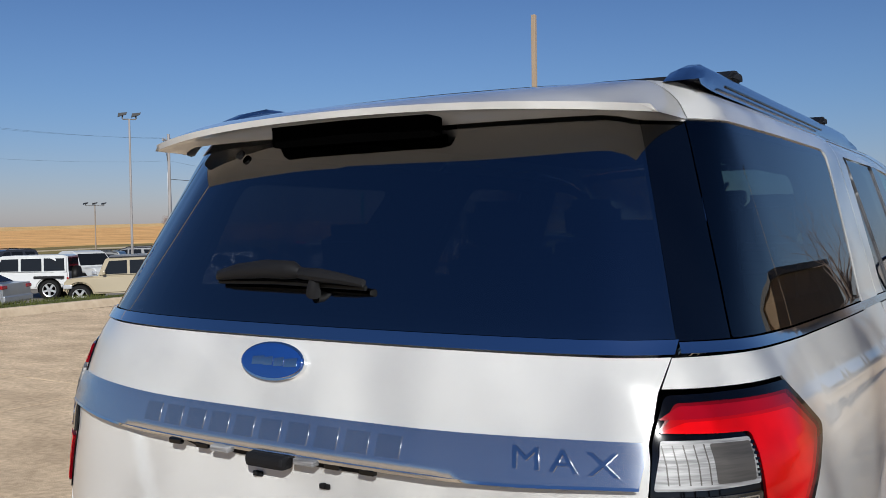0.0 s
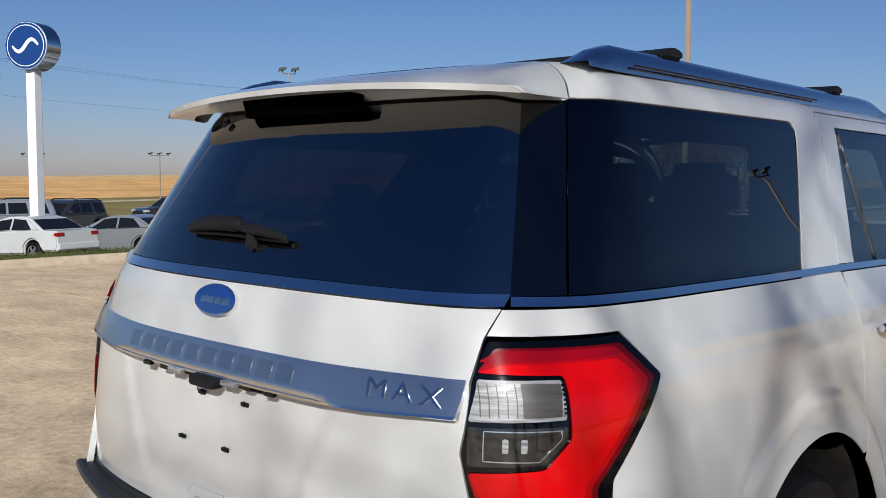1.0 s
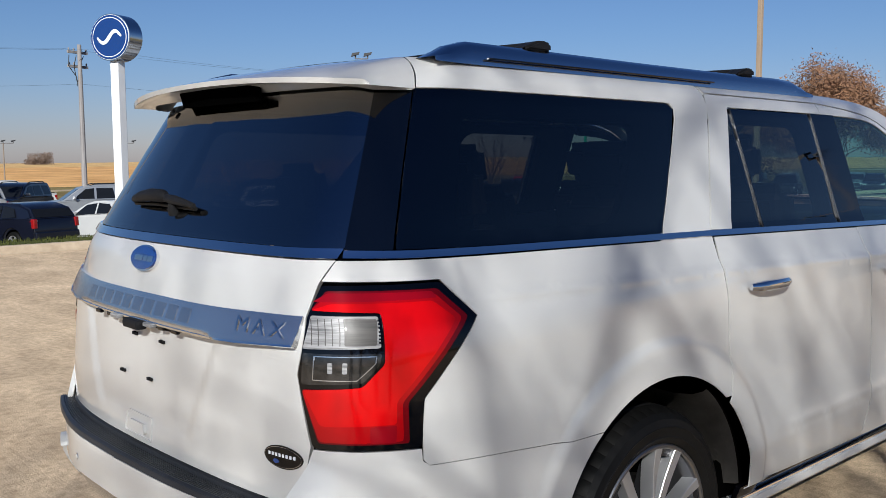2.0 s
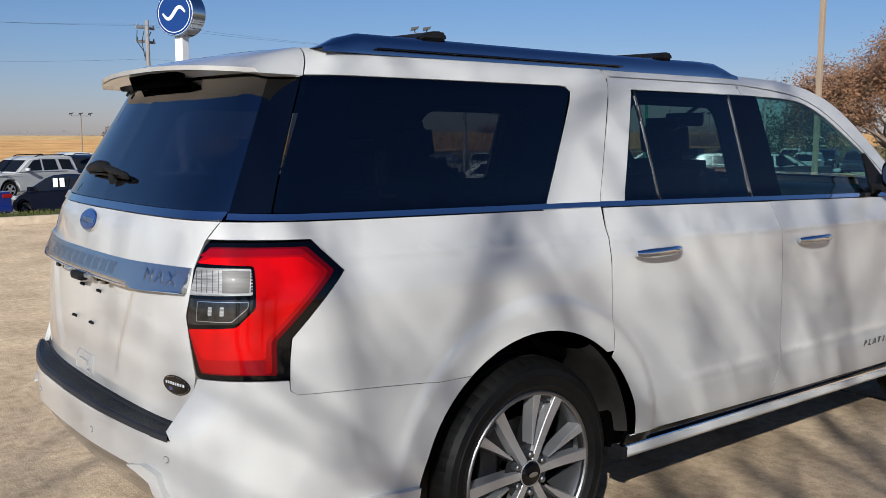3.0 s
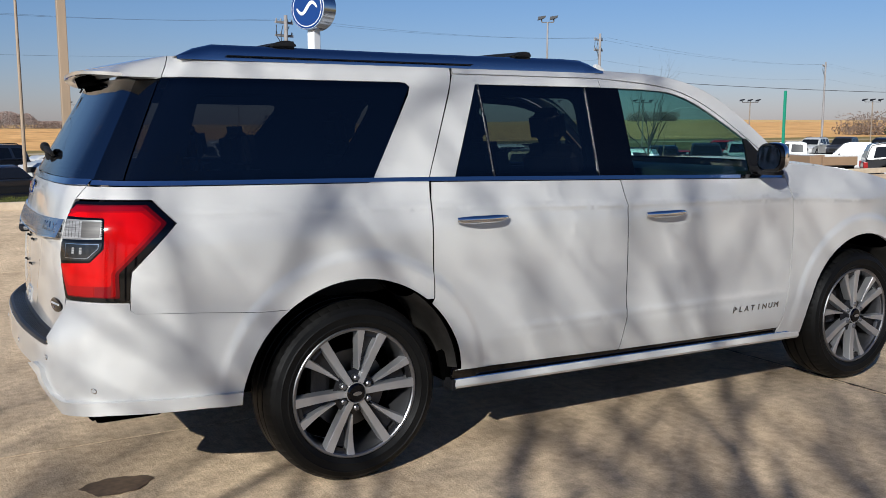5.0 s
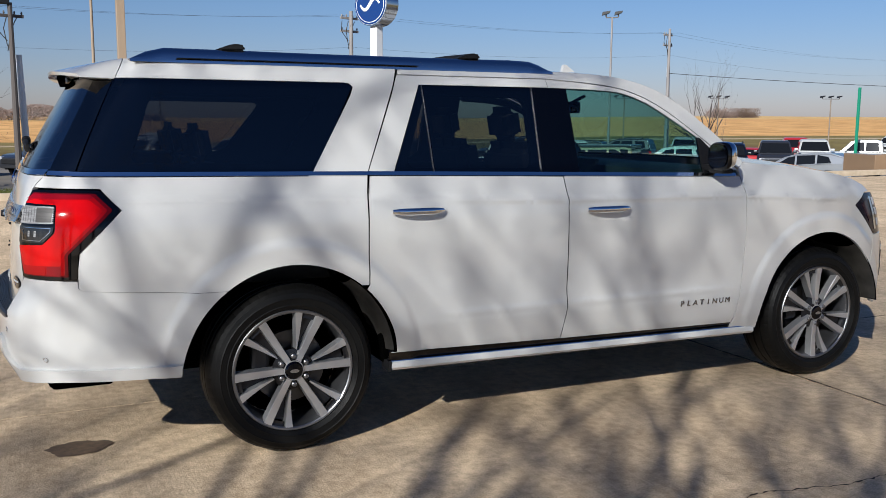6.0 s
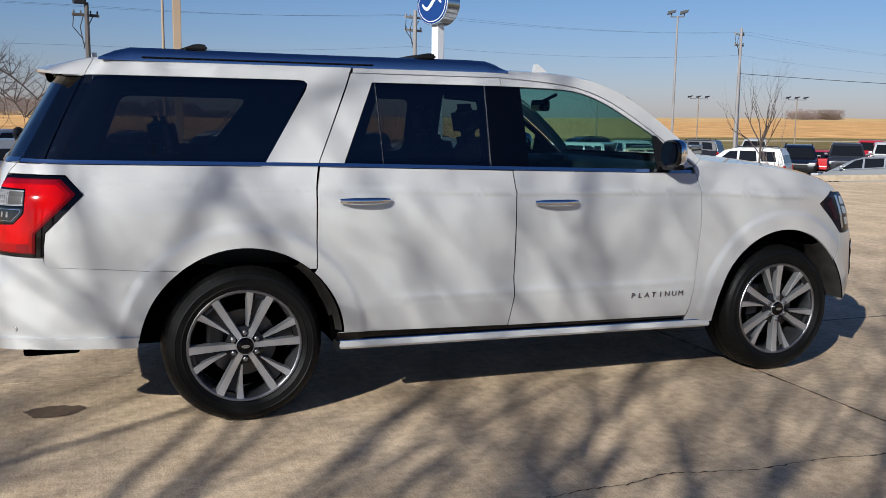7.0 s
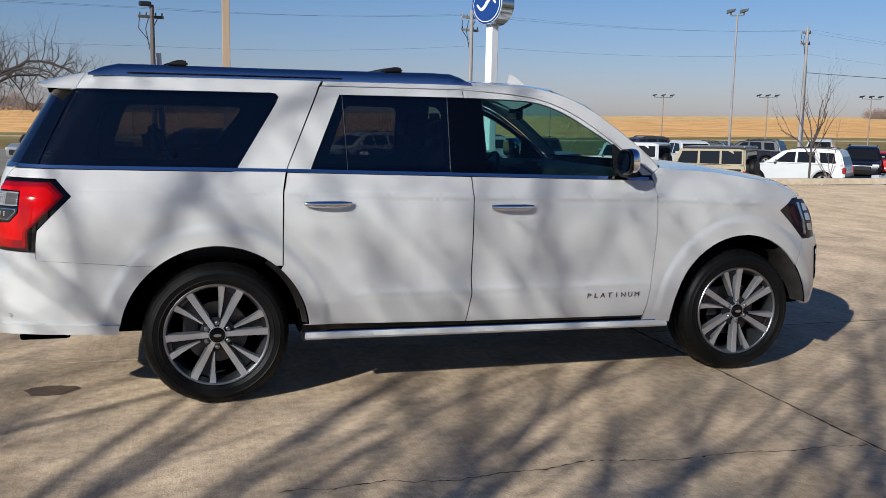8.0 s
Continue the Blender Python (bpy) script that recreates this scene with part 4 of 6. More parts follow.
def spoil(a, z0, k):
    """k 0 at the roof seam, 1 at the lip."""
    frac = (z0 - 1.757) / 0.136
    lip = lip_at(a * 0.985)
    lip.z += -0.014 + 0.014 * min(1.0, frac * 2.5)
    seam = Vector((seam_x(z0), a, z0))
    e = 0.60 * k + 0.40 * k ** 2.0
    return Vector((seam.x + (lip.x - seam.x) * k, seam.y + (lip.y - seam.y) * k, seam.z + (lip.z - seam.z) * e))


ring = [(-a, z) for a, z in SECTION[::-1]] + SECTION[1:]
rows = []
for k in (0, 0.15, 0.3, 0.45, 0.6, 0.72, 0.84, 0.93, 1.0):
    rows.append([Vector((q.x, math.copysign(q.y, a) if a else 0.0, q.z)) for a, z in ring for q in [spoil(abs(a), z, k)]])
spoiler = part("spoiler", sheet(rows), PAINT, suv, "white roof spoiler over the rear glass", True, 40)
EDGE = SECTION[-1][0]


def under_edges(t):
    """Outer and inner edge of the underside; t runs from the right seam (0) to the middle (1)."""
    if t < 0.3:
        k = t / 0.3
        q = spoil(EDGE, 1.757, k)
        outer = Vector((q.x + 0.002, q.y - 0.002, q.z))
        s0, s1 = s_x(-0.735, 1.752), s_y(0.624, 1.752)
        b = body(s0 + (s1 - s0) * k, 1.752)
        inner = Vector((b.x - 0.002, -b.y + 0.003, b.z))
        top = outer.copy()
    else:
        k = (t - 0.3) / 0.7
        q = lip_at(EDGE * 0.985 * (1 - k))
        outer = Vector((q.x + 0.003, q.y, q.z - 0.0142))
        top = Vector((q.x, q.y, q.z))
        b = on_tail(-0.624 * (1 - k), 1.752 + 0.010 * ease(0.0, 0.1, k), 0.004)
        inner = Vector((b.x, -b.y, b.z))
    return top, outer, inner


ts = list(np.linspace(0, 1, 33))
rows = []
for k in (-1, 0.0, 0.3, 0.65, 1.0):
    half = []
    for t in ts:
        top, a, b = under_edges(t)
        if k < 0:
            half.append(top)
            continue
        q = a.lerp(b, k)
        q.z += 0.010 * math.sin(math.pi * k) * ease(0.1, 0.4, t)
        half.append(q)
    rows.append([Vector((q.x, -q.y, q.z)) for q in half] + [q for q in half[::-1][1:]])
part("spoiler_underside", sheet(rows), PAINT, spoiler, "", True)
bm = bmesh.new()
ends = []
for y, x0, x1, z0 in ((-0.235, -0.905, -0.875, 1.744), (-0.215, -0.930, -0.885, 1.738), (0.0, -0.935, -0.890, 1.738), (0.215, -0.930, -0.885, 1.738), (0.235, -0.905, -0.875, 1.744)):
    ends.append([Vector((x1, y, z0)), Vector((x1 - 0.030, y, z0)), Vector((x0, y, 1.786)), Vector((x0 + 0.01, y, 1.802)), Vector((x1 + 0.03, y, 1.795)), Vector((x1 + 0.03, y, z0))])
bm = sheet(ends)
part("brake_light", bm, LINER, spoiler, "dark high-mounted brake light under the spoiler")
for y in (0.36,):
    part("washer_plug", tube(bmesh.new(), [on_tail(y, 1.728, 0.004), on_tail(y, 1.728, 0.012)], 0.012, 10), PLASTIC, spoiler)

# roof rails and cross bars
for sgn in (1, -1):
    bm = bmesh.new()
    prof = [(-0.655, 0.0), (-0.58, 0.036), (-0.50, 0.056), (-0.28, 0.056), (0.30, 0.054), (0.9, 0.055), (1.30, 0.058), (1.42, 0.054), (1.48, 0.036), (1.548, 0.0)]
    rows = []
    for x, h in prof:
        r = []
        for dy, dz in ((0.0, -0.012), (0.004, 0.35), (0.018, 0.75), (0.035, 0.97), (0.060, 1.0), (0.080, 0.8), (0.085, -0.012)):
            zz = 1.846 + (h * dz if dz > 0 else dz)
            r.append(Vector((x, -sgn * (0.700 - dy - 0.012 * (h / 0.056)), zz)))
        rows.append(r)
    bm = sheet(rows)
    rail = part("roof_rail", bm, RAIL, suv, "polished metal roof rail", True, 50)
    part("rail_gap", box((0.15, -sgn * 0.694, 1.8535), (1.2, 0.006, 0.005), 0.001), BLACK, rail)
for x in (-0.165, 1.085):
    bm = bmesh.new()
    tube(bm, [(x, -0.60, 1.918), (x, -0.3, 1.924), (x, 0.3, 1.924), (x, 0.60, 1.918)], 0.014, 8)
    bar = part("cross_bar", bm, PLASTIC, suv, "black roof cross bar", True)
    for sgn in (1, -1):
        bm = prism(bmesh.new(), [(x - 0.105, 1.899), (x + 0.040, 1.899), (x + 0.038, 1.924), (x + 0.018, 1.932), (x - 0.025, 1.930)], -sgn * 0.585, -sgn * 0.655)
        bmesh.ops.bevel(bm, geom=bm.edges[:], offset=0.008, segments=2, affect="EDGES")
        part("bar_foot", bm, PLASTIC, bar, "", True)

# door handles
for sgn in (1, -1):
    for x0, x1, z in ((0.488, 0.752, 1.139), (1.594, 1.858, 1.112)):
        sm = s_x((x0 + x1) / 2, z)
        yb = body(sm, z).y
        bm = bmesh.new()
        pts = []
        for t in np.linspace(0, 1, 9):
            pts.append((x0 + (x1 - x0) * t, (yb - 0.018 - 0.022 * math.sin(math.pi * t) ** 0.5) * sgn, z + 0.004))
        tube(bm, pts, [0.010, 0.014, 0.016, 0.016, 0.016, 0.016, 0.016, 0.014, 0.009], 10)
        for v in bm.verts:
            v.co.z = z + (v.co.z - z) * 1.15
        h = part("door_handle", bm, CHROME, suv, "chrome door handle", True)
        cup = [((x0 + x1) / 2 + 0.105 * math.cos(a), z - 0.012 + 0.030 * math.sin(a)) for a in np.linspace(0, 2 * math.pi, 24, endpoint=False)]
        skin("handle_cup", sx(cup), PLASTIC, h, out=-0.0005, step=0.03, depth=0.002, flip=sgn < 0)

# mirrors
for sgn in (1, -1):
    mir = part("door_mirror", box((0, 0, 0), (0.001, 0.001, 0.001)), PLASTIC, suv, "black and chrome door mirror")
    mir.data.clear_geometry()
    bm = bmesh.new()
    bmesh.ops.create_uvsphere(bm, u_segments=24, v_segments=14, radius=1.0)
    for v in bm.verts:
        x, y, z = v.co
        k = lambda a: math.copysign(abs(a) ** 0.72, a)
        v.co = (2.468 + 0.050 * k(x) + 0.015 * y, sgn * (-1.050 + 0.092 * k(y)), 1.392 + (0.080 if z > 0 else 0.074) * k(z))
    bmesh.ops.bisect_plane(bm, geom=bm.verts[:] + bm.edges[:] + bm.faces[:], plane_co=(2.436, 0, 0), plane_no=(-1, 0.0, 0), clear_outer=True)
    bmesh.ops.recalc_face_normals(bm, faces=bm.faces[:])
    part("mirror_cap", bm, CHROME, mir, "chrome mirror cap", True)
    bm = bmesh.new()
    bmesh.ops.create_uvsphere(bm, u_segments=24, v_segments=12, radius=1.0)
    for v in bm.verts:
        x, y, z = v.co
        k = lambda a: math.copysign(abs(a) ** 0.68, a)
        v.co = (2.440 + 0.020 * k(x), sgn * (-1.049 + 0.093 * k(y)), 1.389 + 0.080 * k(z))
    part("mirror_rim", bm, BLACK, mir, "", True)
    bm = bmesh.new()
    bmesh.ops.create_circle(bm, cap_ends=True, segments=28, radius=1.0)
    for v in bm.verts:
        x, y, z = v.co
        k = lambda a: math.copysign(abs(a) ** 0.75, a)
        v.co = (2.417, sgn * (-1.049 + 0.078 * k(x)), 1.391 + 0.065 * k(y))
    part("mirror_glass", bm, material("mirror_silver", (0.8, 0.8, 0.8), 0.02, 1.0), mir, "silvered mirror glass")
    bm = bmesh.new()
    add_box(bm, (2.485, sgn * -0.965, 1.322), (0.10, 0.13, 0.035), 0.012)
    add_box(bm, (2.475, sgn * -1.02, 1.308), (0.08, 0.12, 0.030), 0.012)
    part("mirror_arm", bm, PLASTIC, mir)

# running boards, sills and underbody
for sgn in (1, -1):
    skin("sill_trim", sx([(0.472, 0.450), (2.64, 0.408), (2.80, 0.405), (2.80, 0.365), (0.472, 0.395)]), BLACK, suv, "black sill trim", out=-0.012, flip=sgn < 0)
    bm = bmesh.new()
    prof = [(-0.90, 0.376), (-0.974, 0.383), (-0.988, 0.374), (-0.992, 0.352), (-0.980, 0.338), (-0.90, 0.334)]
    n = len(prof)
    r0 = [bm.verts.new((0.487, sgn * y, z + 0.017)) for y, z in prof]
    r1 = [bm.verts.new((2.812, sgn * y, z - 0.008)) for y, z in prof]
    for i in range(n):
        bm.faces.new((r0[i], r0[(i + 1) % n], r1[(i + 1) % n], r1[i]))
    bm.faces.new(r0)
    bm.faces.new(r1[::-1])
    bmesh.ops.recalc_face_normals(bm, faces=bm.faces[:])
    board = part("running_board", bm, PAINT, suv, "white running board with a chrome top edge")
    bm = bmesh.new()
    tube(bm, [(0.487, sgn * -0.977, 0.399), (2.812, sgn * -0.977, 0.374)], 0.006, 8)
    part("board_strip", bm, CHROME, board, "", True)
    part("board_end", box((0.480, sgn * -0.945, 0.376), (0.022, 0.09, 0.050), 0.006), PLASTIC, board, "black end cap")
    for cx in (0.0, 3.343):
        bm = bmesh.new()
        a = np.linspace(0.08, math.pi - 0.08, 26)
        rows = [[Vector((cx + 0.515 * math.cos(t), sgn * y, 0.405 + 0.515 * math.sin(t))) for t in a] for y in (-0.975, -0.55)]
        rows.append([Vector((cx + 0.05 * math.cos(t), sgn * -0.55, 0.405 + 0.05 * math.sin(t))) for t in a])
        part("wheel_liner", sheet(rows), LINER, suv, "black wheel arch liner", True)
        a = np.linspace(0.10, 0.98, 14)
        rows = [[Vector((cx + r * math.cos(t), sgn * y, 0.405 + r * math.sin(t))) for t in a] for r, y in ((0.508, -0.972), (0.496, -0.962), (0.480, -0.93), (0.472, -0.86), (0.480, -0.70), (0.500, -0.60))]
        part("arch_shield", sheet(rows), SHIELD, suv, "dark grey plastic wheel arch shield", True, 40)
# underbody and exhaust take the near-black that paints the shade beneath the car
bm = bmesh.new()
add_box(bm, (1.63, 0, 0.42), (5.04, 1.06, 0.16), 0.03)
add_box(bm, (1.66, 0, 0.42), (2.15, 1.88, 0.10), 0.02)
add_box(bm, (-0.80, 0, 0.52), (0.50, 1.40, 0.10), 0.02)
add_box(bm, (0.66, 0, 0.47), (0.40, 1.86, 0.18), 0.02)
add_box(bm, (2.66, 0, 0.45), (0.36, 1.86, 0.16), 0.02)
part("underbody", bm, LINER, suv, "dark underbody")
bm = bmesh.new()
tube(bm, [(-0.30, -0.50, 0.40), (-0.80, -0.55, 0.40), (-1.05, -0.66, 0.395)], 0.035, 10)
add_box(bm, (-0.92, -0.74, 0.415), (0.26, 0.10, 0.07), 0.02)
add_box(bm, (-1.0, -0.3, 0.42), (0.16, 0.3, 0.05), 0.02)
part("exhaust", bm, LINER, suv, "exhaust pipe under the bumper, blackened as if in shade")

# interior, seen through the glass
bm = bmesh.new()
for sgn in (1, -1):
    add_box(bm, (0.93, sgn * 0.845, 1.11), (3.3, 0.07, 0.35), 0.02)
add_box(bm, (0.90, 0, 0.955), (3.3, 1.60, 0.04))
part("interior_tub", bm, TRIMDARK, suv, "dark door trims and floor")
bm = sheet([[Vector((x, y, 1.825 + 0.03 * (1 - (y / 0.68) ** 2) - (0.02 if x < -0.5 else 0))) for y in np.linspace(-0.63, 0.63, 9)] for x in np.linspace(-0.58, 2.0, 8)])
part("headliner", bm, HEADLINER, suv, "grey headliner", True)
for flip in (False, True):
    # right trim is painted near-black, so sun through the glass leaves it in shade
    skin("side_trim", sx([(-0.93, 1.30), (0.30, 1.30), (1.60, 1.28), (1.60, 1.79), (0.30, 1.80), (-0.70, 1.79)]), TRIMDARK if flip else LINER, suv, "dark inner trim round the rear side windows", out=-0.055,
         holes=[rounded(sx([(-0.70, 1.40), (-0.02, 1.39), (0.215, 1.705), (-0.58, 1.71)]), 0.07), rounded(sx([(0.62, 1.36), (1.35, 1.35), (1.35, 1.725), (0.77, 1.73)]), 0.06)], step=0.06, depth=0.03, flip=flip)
    if not flip:
        continue
    skin("pillar_lining", sx(curve([(2.60, 1.30), (2.44, 1.445), (2.25, 1.572), (2.06, 1.672), (1.87, 1.718), (1.62, 1.735)], 14) + curve([(1.62, 1.79), (1.90, 1.758), (2.10, 1.690), (2.28, 1.590), (2.45, 1.475), (2.64, 1.31)], 14)),
         TRIMDARK, suv, "dark windscreen pillar lining", out=-0.05, step=0.06, depth=0.04, flip=flip)
bm = bmesh.new()
add_box(bm, (2.45, 0, 1.20), (0.50, 1.62, 0.24), 0.07)
add_box(bm, (2.26, 0.38, 1.24), (0.18, 0.36, 0.10), 0.03)
add_box(bm, (2.23, 0.0, 1.25), (0.03, 0.30, 0.18), 0.01)
part("dashboard", bm, TRIMDARK, suv, "dark dashboard", True)
bm = bmesh.new()
ring = [(2.02 + 0.075 * math.cos(a), 0.40 + 0.19 * math.sin(a), 1.20 + 0.175 * math.cos(a)) for a in np.linspace(0, 2 * math.pi, 29)]
tube(bm, ring, 0.016, 8, False)
tube(bm, [(2.02, 0.22, 1.20), (2.02, 0.58, 1.20)], 0.018, 6)
part("steering_wheel", bm, TRIMDARK, suv, "black steering wheel", True)
bm = bmesh.new()
add_box(bm, (2.10, 0, 1.665), (0.03, 0.25, 0.075), 0.02)
tube(bm, [(2.11, 0, 1.69), (2.22, 0, 1.74)], 0.012, 6)
part("interior_mirror", bm, BLACK, suv, "inside rear-view mirror", True)


def seat(x, y, w, tall, back_h=0.62):
    bm = bmesh.new()
    add_box(bm, (x + 0.20, y, 0.86), (0.55, w, 0.20), 0.06)
    back = bmesh.ops.create_cube(bm, size=1.0, matrix=pose(x - 0.10, y, 0.85 + back_h / 2, 0, -14, 0) @ Matrix.Diagonal((0.16, w, back_h, 1)))
    bmesh.ops.bevel(bm, geom=list({e for v in back["verts"] for e in v.link_edges}), offset=0.06, segments=3, affect="EDGES")
    st = part("seat", bm, SEATCLOTH, suv, "black leather seat", True)
    bm = bmesh.new()
    bmesh.ops.create_cube(bm, size=1.0, matrix=pose(x - 0.21, y, tall, 0, -10, 0) @ Matrix.Diagonal((0.11, 0.27, 0.20, 1)))
    bmesh.ops.bevel(bm, geom=bm.edges[:], offset=0.045, segments=3, affect="EDGES")
    tube(bm, [(x - 0.18, y - 0.07, tall - 0.2), (x - 0.2, y - 0.07, tall)], 0.008, 6)
    tube(bm, [(x - 0.18, y + 0.07, tall - 0.2), (x - 0.2, y + 0.07, tall)], 0.008, 6)
    part("headrest", bm, SEATCLOTH, st, "", True)


for y in (-0.40, 0.40):
    seat(1.62, y, 0.52, 1.56)
    seat(0.72, y, 0.50, 1.54)
for y in (-0.42, 0.42):
    seat(-0.12, y, 0.36, 1.46, 0.52)


def notch_shoulder(bm):
    """Press short sipes into the tyre's shoulder."""
    for v in bm.verts:
        r = math.hypot(v.co.x, v.co.z)
        i = round((math.atan2(v.co.z, v.co.x) % (2 * math.pi)) / (2 * math.pi) * 216)
        if i % 4 == 0 and 0.385 < r < 0.4042 and abs(v.co.y) > 0.90:
            v.co.x *= 1 - 0.0025 / r
            v.co.z *= 1 - 0.0025 / r


def wheel(cx, sgn):
    """An alloy wheel with its tyre; its outer face looks to -y for sgn 1."""
    w = thing("wheel", pose(cx, 0, 0.405), "", "")
    w.parent = suv
    tagged(w, "polished alloy wheel with six twin spokes and a black tyre")
    Y = -0.972

    def fl(bm):
        if sgn < 0:
            for v in bm.verts:
                v.co.y = -v.co.y
            bmesh.ops.reverse_faces(bm, faces=bm.faces[:])
        return bm

    prof = [(0.286, Y + 0.020), (0.296, Y + 0.004), (0.312, Y - 0.006), (0.316, Y - 0.009), (0.320, Y - 0.007), (0.345, Y - 0.010), (0.349, Y - 0.0125), (0.353, Y - 0.0095), (0.372, Y - 0.002), (0.388, Y + 0.014), (0.398, Y + 0.032), (0.4035, Y + 0.052), (0.4045, Y + 0.062), (0.398, Y + 0.064),
            (0.398, Y + 0.072), (0.405, Y + 0.074), (0.405, Y + 0.128), (0.397, Y + 0.130), (0.397, Y + 0.140), (0.405, Y + 0.142), (0.405, Y + 0.196), (0.398, Y + 0.198), (0.398, Y + 0.206), (0.404, Y + 0.208),
            (0.398, Y + 0.240), (0.380, Y + 0.262), (0.345, Y + 0.275), (0.30, Y + 0.265), (0.286, Y + 0.25)]
    bm = fl(lathe(bmesh.new(), prof, 216))
    notch_shoulder(bm)
    bmesh.ops.recalc_face_normals(bm, faces=bm.faces[:])
    part("tyre", bm, RUBBER, w, "black road tyre", True, 14)
    bm = fl(lathe(bmesh.new(), [(0.262, Y + 0.22), (0.262, Y + 0.06), (0.276, Y + 0.020), (0.280, Y + 0.012)], 72))
    part("rim_barrel", bm, BARREL, w, "", True)
    bm = fl(lathe(bmesh.new(), [(0.276, Y + 0.024), (0.276, Y + 0.008), (0.281, Y + 0.003), (0.289, Y + 0.002), (0.293, Y + 0.006), (0.291, Y + 0.020)], 96))
    part("rim_lip", bm, RIMLIP, w, "", True, 25)

    def spoke(bm, a_in, a_out, r0, r1, w0, w1, y0, y1, dep, mid=0.0):
        n = 7
        rows = []
        for i in range(n):
            t = i / (n - 1)
            r = r0 + (r1 - r0) * t
            a = a_in + (a_out - a_in) * t + mid * math.sin(math.pi * t)
            hw = (w0 + (w1 - w0) * t) / 2
            y = y0 + (y1 - y0) * t + 0.006 * math.sin(math.pi * t)
            c, s = math.cos(a), math.sin(a)
            rows.append([Vector((r * c - o * s, yy, r * s + o * c)) for o, yy in ((-hw - 0.004, y + dep), (-hw, y + 0.002), (-hw + 0.0012, y), (hw - 0.0012, y), (hw, y + 0.002), (hw + 0.004, y + dep))])
        vs = [[bm.verts.new(p) for p in r] for r in rows]
        for a_, b_ in zip(vs, vs[1:]):
            for k in range(5):
                bm.faces.new((a_[k], b_[k], b_[k + 1], a_[k + 1]))
        return bm

    turn = math.radians(11 if cx < 1 else 38)
    for i in range(6):
        a = turn + i * math.pi / 3
        bm = bmesh.new()
        spoke(bm, a - 0.157, a - 0.157, 0.036, 0.281, 0.028, 0.041, Y + 0.008, Y + 0.004, 0.045)
        bmesh.ops.recalc_face_normals(bm, faces=bm.faces[:])
        part("spoke", fl(bm), ALLOY, w, "", True, 25)
        bm = bmesh.new()
        spoke(bm, a + 0.172, a + 0.232, 0.100, 0.281, 0.006, 0.037, Y + 0.014, Y + 0.005, 0.045)
        bmesh.ops.recalc_face_normals(bm, faces=bm.faces[:])
        part("spoke", fl(bm), ALLOY, w, "", True, 25)
        bm = bmesh.new()
        spoke(bm, a + 0.01, a + 0.03, 0.06, 0.250, 0.030, 0.050, Y + 0.050, Y + 0.040, 0.04)
        spoke(bm, a + 0.02, a + 0.02, 0.252, 0.282, 0.060, 0.062, Y + 0.016, Y + 0.008, 0.03)
        part("spoke_pocket", fl(bm), ALLOYDARK, w, "", True)
        b = math.radians(90) + i * math.pi / 3
        bm = bmesh.new()
        p = Vector((0.068 * math.cos(b), 0, 0.068 * math.sin(b)))
        tube(bm, [p + Vector((0, Y + 0.03, 0)), p + Vector((0, Y + 0.004, 0)), p + Vector((0, Y, 0))], [0.0135, 0.0125, 0.008], 10)
        part("lug_nut", fl(bm), RIMLIP, w, "", True)
    part("hub_plate", fl(lathe(bmesh.new(), [(0.0, Y + 0.008), (0.047, Y + 0.006), (0.052, Y + 0.012), (0.056, Y + 0.026), (0.098, Y + 0.036)], 36)), ALLOYDARK, w, "", True)
    part("hub_ring", fl(lathe(bmesh.new(), [(0.0435, Y + 0.006), (0.0445, Y + 0.004), (0.0475, Y + 0.004), (0.049, Y + 0.010)], 36)), ALLOY, w, "", True)
    cap = part("centre_cap", fl(lathe(bmesh.new(), [(0.0, Y - 0.006), (0.036, Y - 0.004), (0.043, Y + 0.004), (0.043, Y + 0.03)], 28)), BLACK, w, "black centre cap with a plain mark", True)
    bm = bmesh.new()
    bmesh.ops.create_circle(bm, cap_ends=True, segments=20, radius=1.0, matrix=Matrix.Translation((0, Y - 0.0085, 0)) @ pose(0, 0, 0, 90, 0, 0) @ Matrix.Diagonal((0.022, 0.009, 1, 1)))
    part("cap_mark", fl(bm), SATIN, cap)
    part("brake_disc", fl(lathe(bmesh.new(), [(0.06, Y + 0.10), (0.175, Y + 0.095), (0.178, Y + 0.115), (0.06, Y + 0.12)], 48)), STEEL, w, "", True, 25)
    bm = bmesh.new()
    add_box(bm, (-0.145 if cx < 1 else -0.15, Y + 0.10, 0.06), (0.09, 0.08, 0.20), 0.02)
    part("brake_caliper", fl(bm), ALLOYDARK, w)
    part("wheel_back", fl(lathe(bmesh.new(), [(0.0, Y + 0.20), (0.262, Y + 0.20)], 36)), LINER, w)


for cx in (0.0, 3.343):
    wheel(cx, 1)
    wheel(cx, -1)

# name on the front door, letter by letter
def word_parts(text, name, place, size, pitch, mat, parent, label, stretch=1.0):
    """Each letter is a small raised part; place(u, v, d) gives the point u along the word, v up and d out."""
    for i, ch in enumerate(text):
        ob = letters(name, ch, size, 0.002, mat, pose(0, 0, 0), parent, label if i == 0 else "", 1.0, stretch)
        for v in ob.data.vertices:
            v.co = place((i - (len(text) - 1) / 2) * pitch + v.co.x, v.co.y, v.co.z)


def on_door(u, v, d):
    p = body(s_x(2.407 + u, 0.556 + v), 0.556 + v)
    return Vector((p.x, p.y - 0.004 - d, p.z))


word_parts("PLATINUM", "door_letter", on_door, 0.045, 0.047, GREYMARK, suv, "small grey raised letter", 1.1)
word_parts("MAX", "strip_letter", on_strip, 0.050, 0.064, SATIN, strip, "raised chrome letter", 1.45)

# ---------------------------------------------------------------- ground and distance


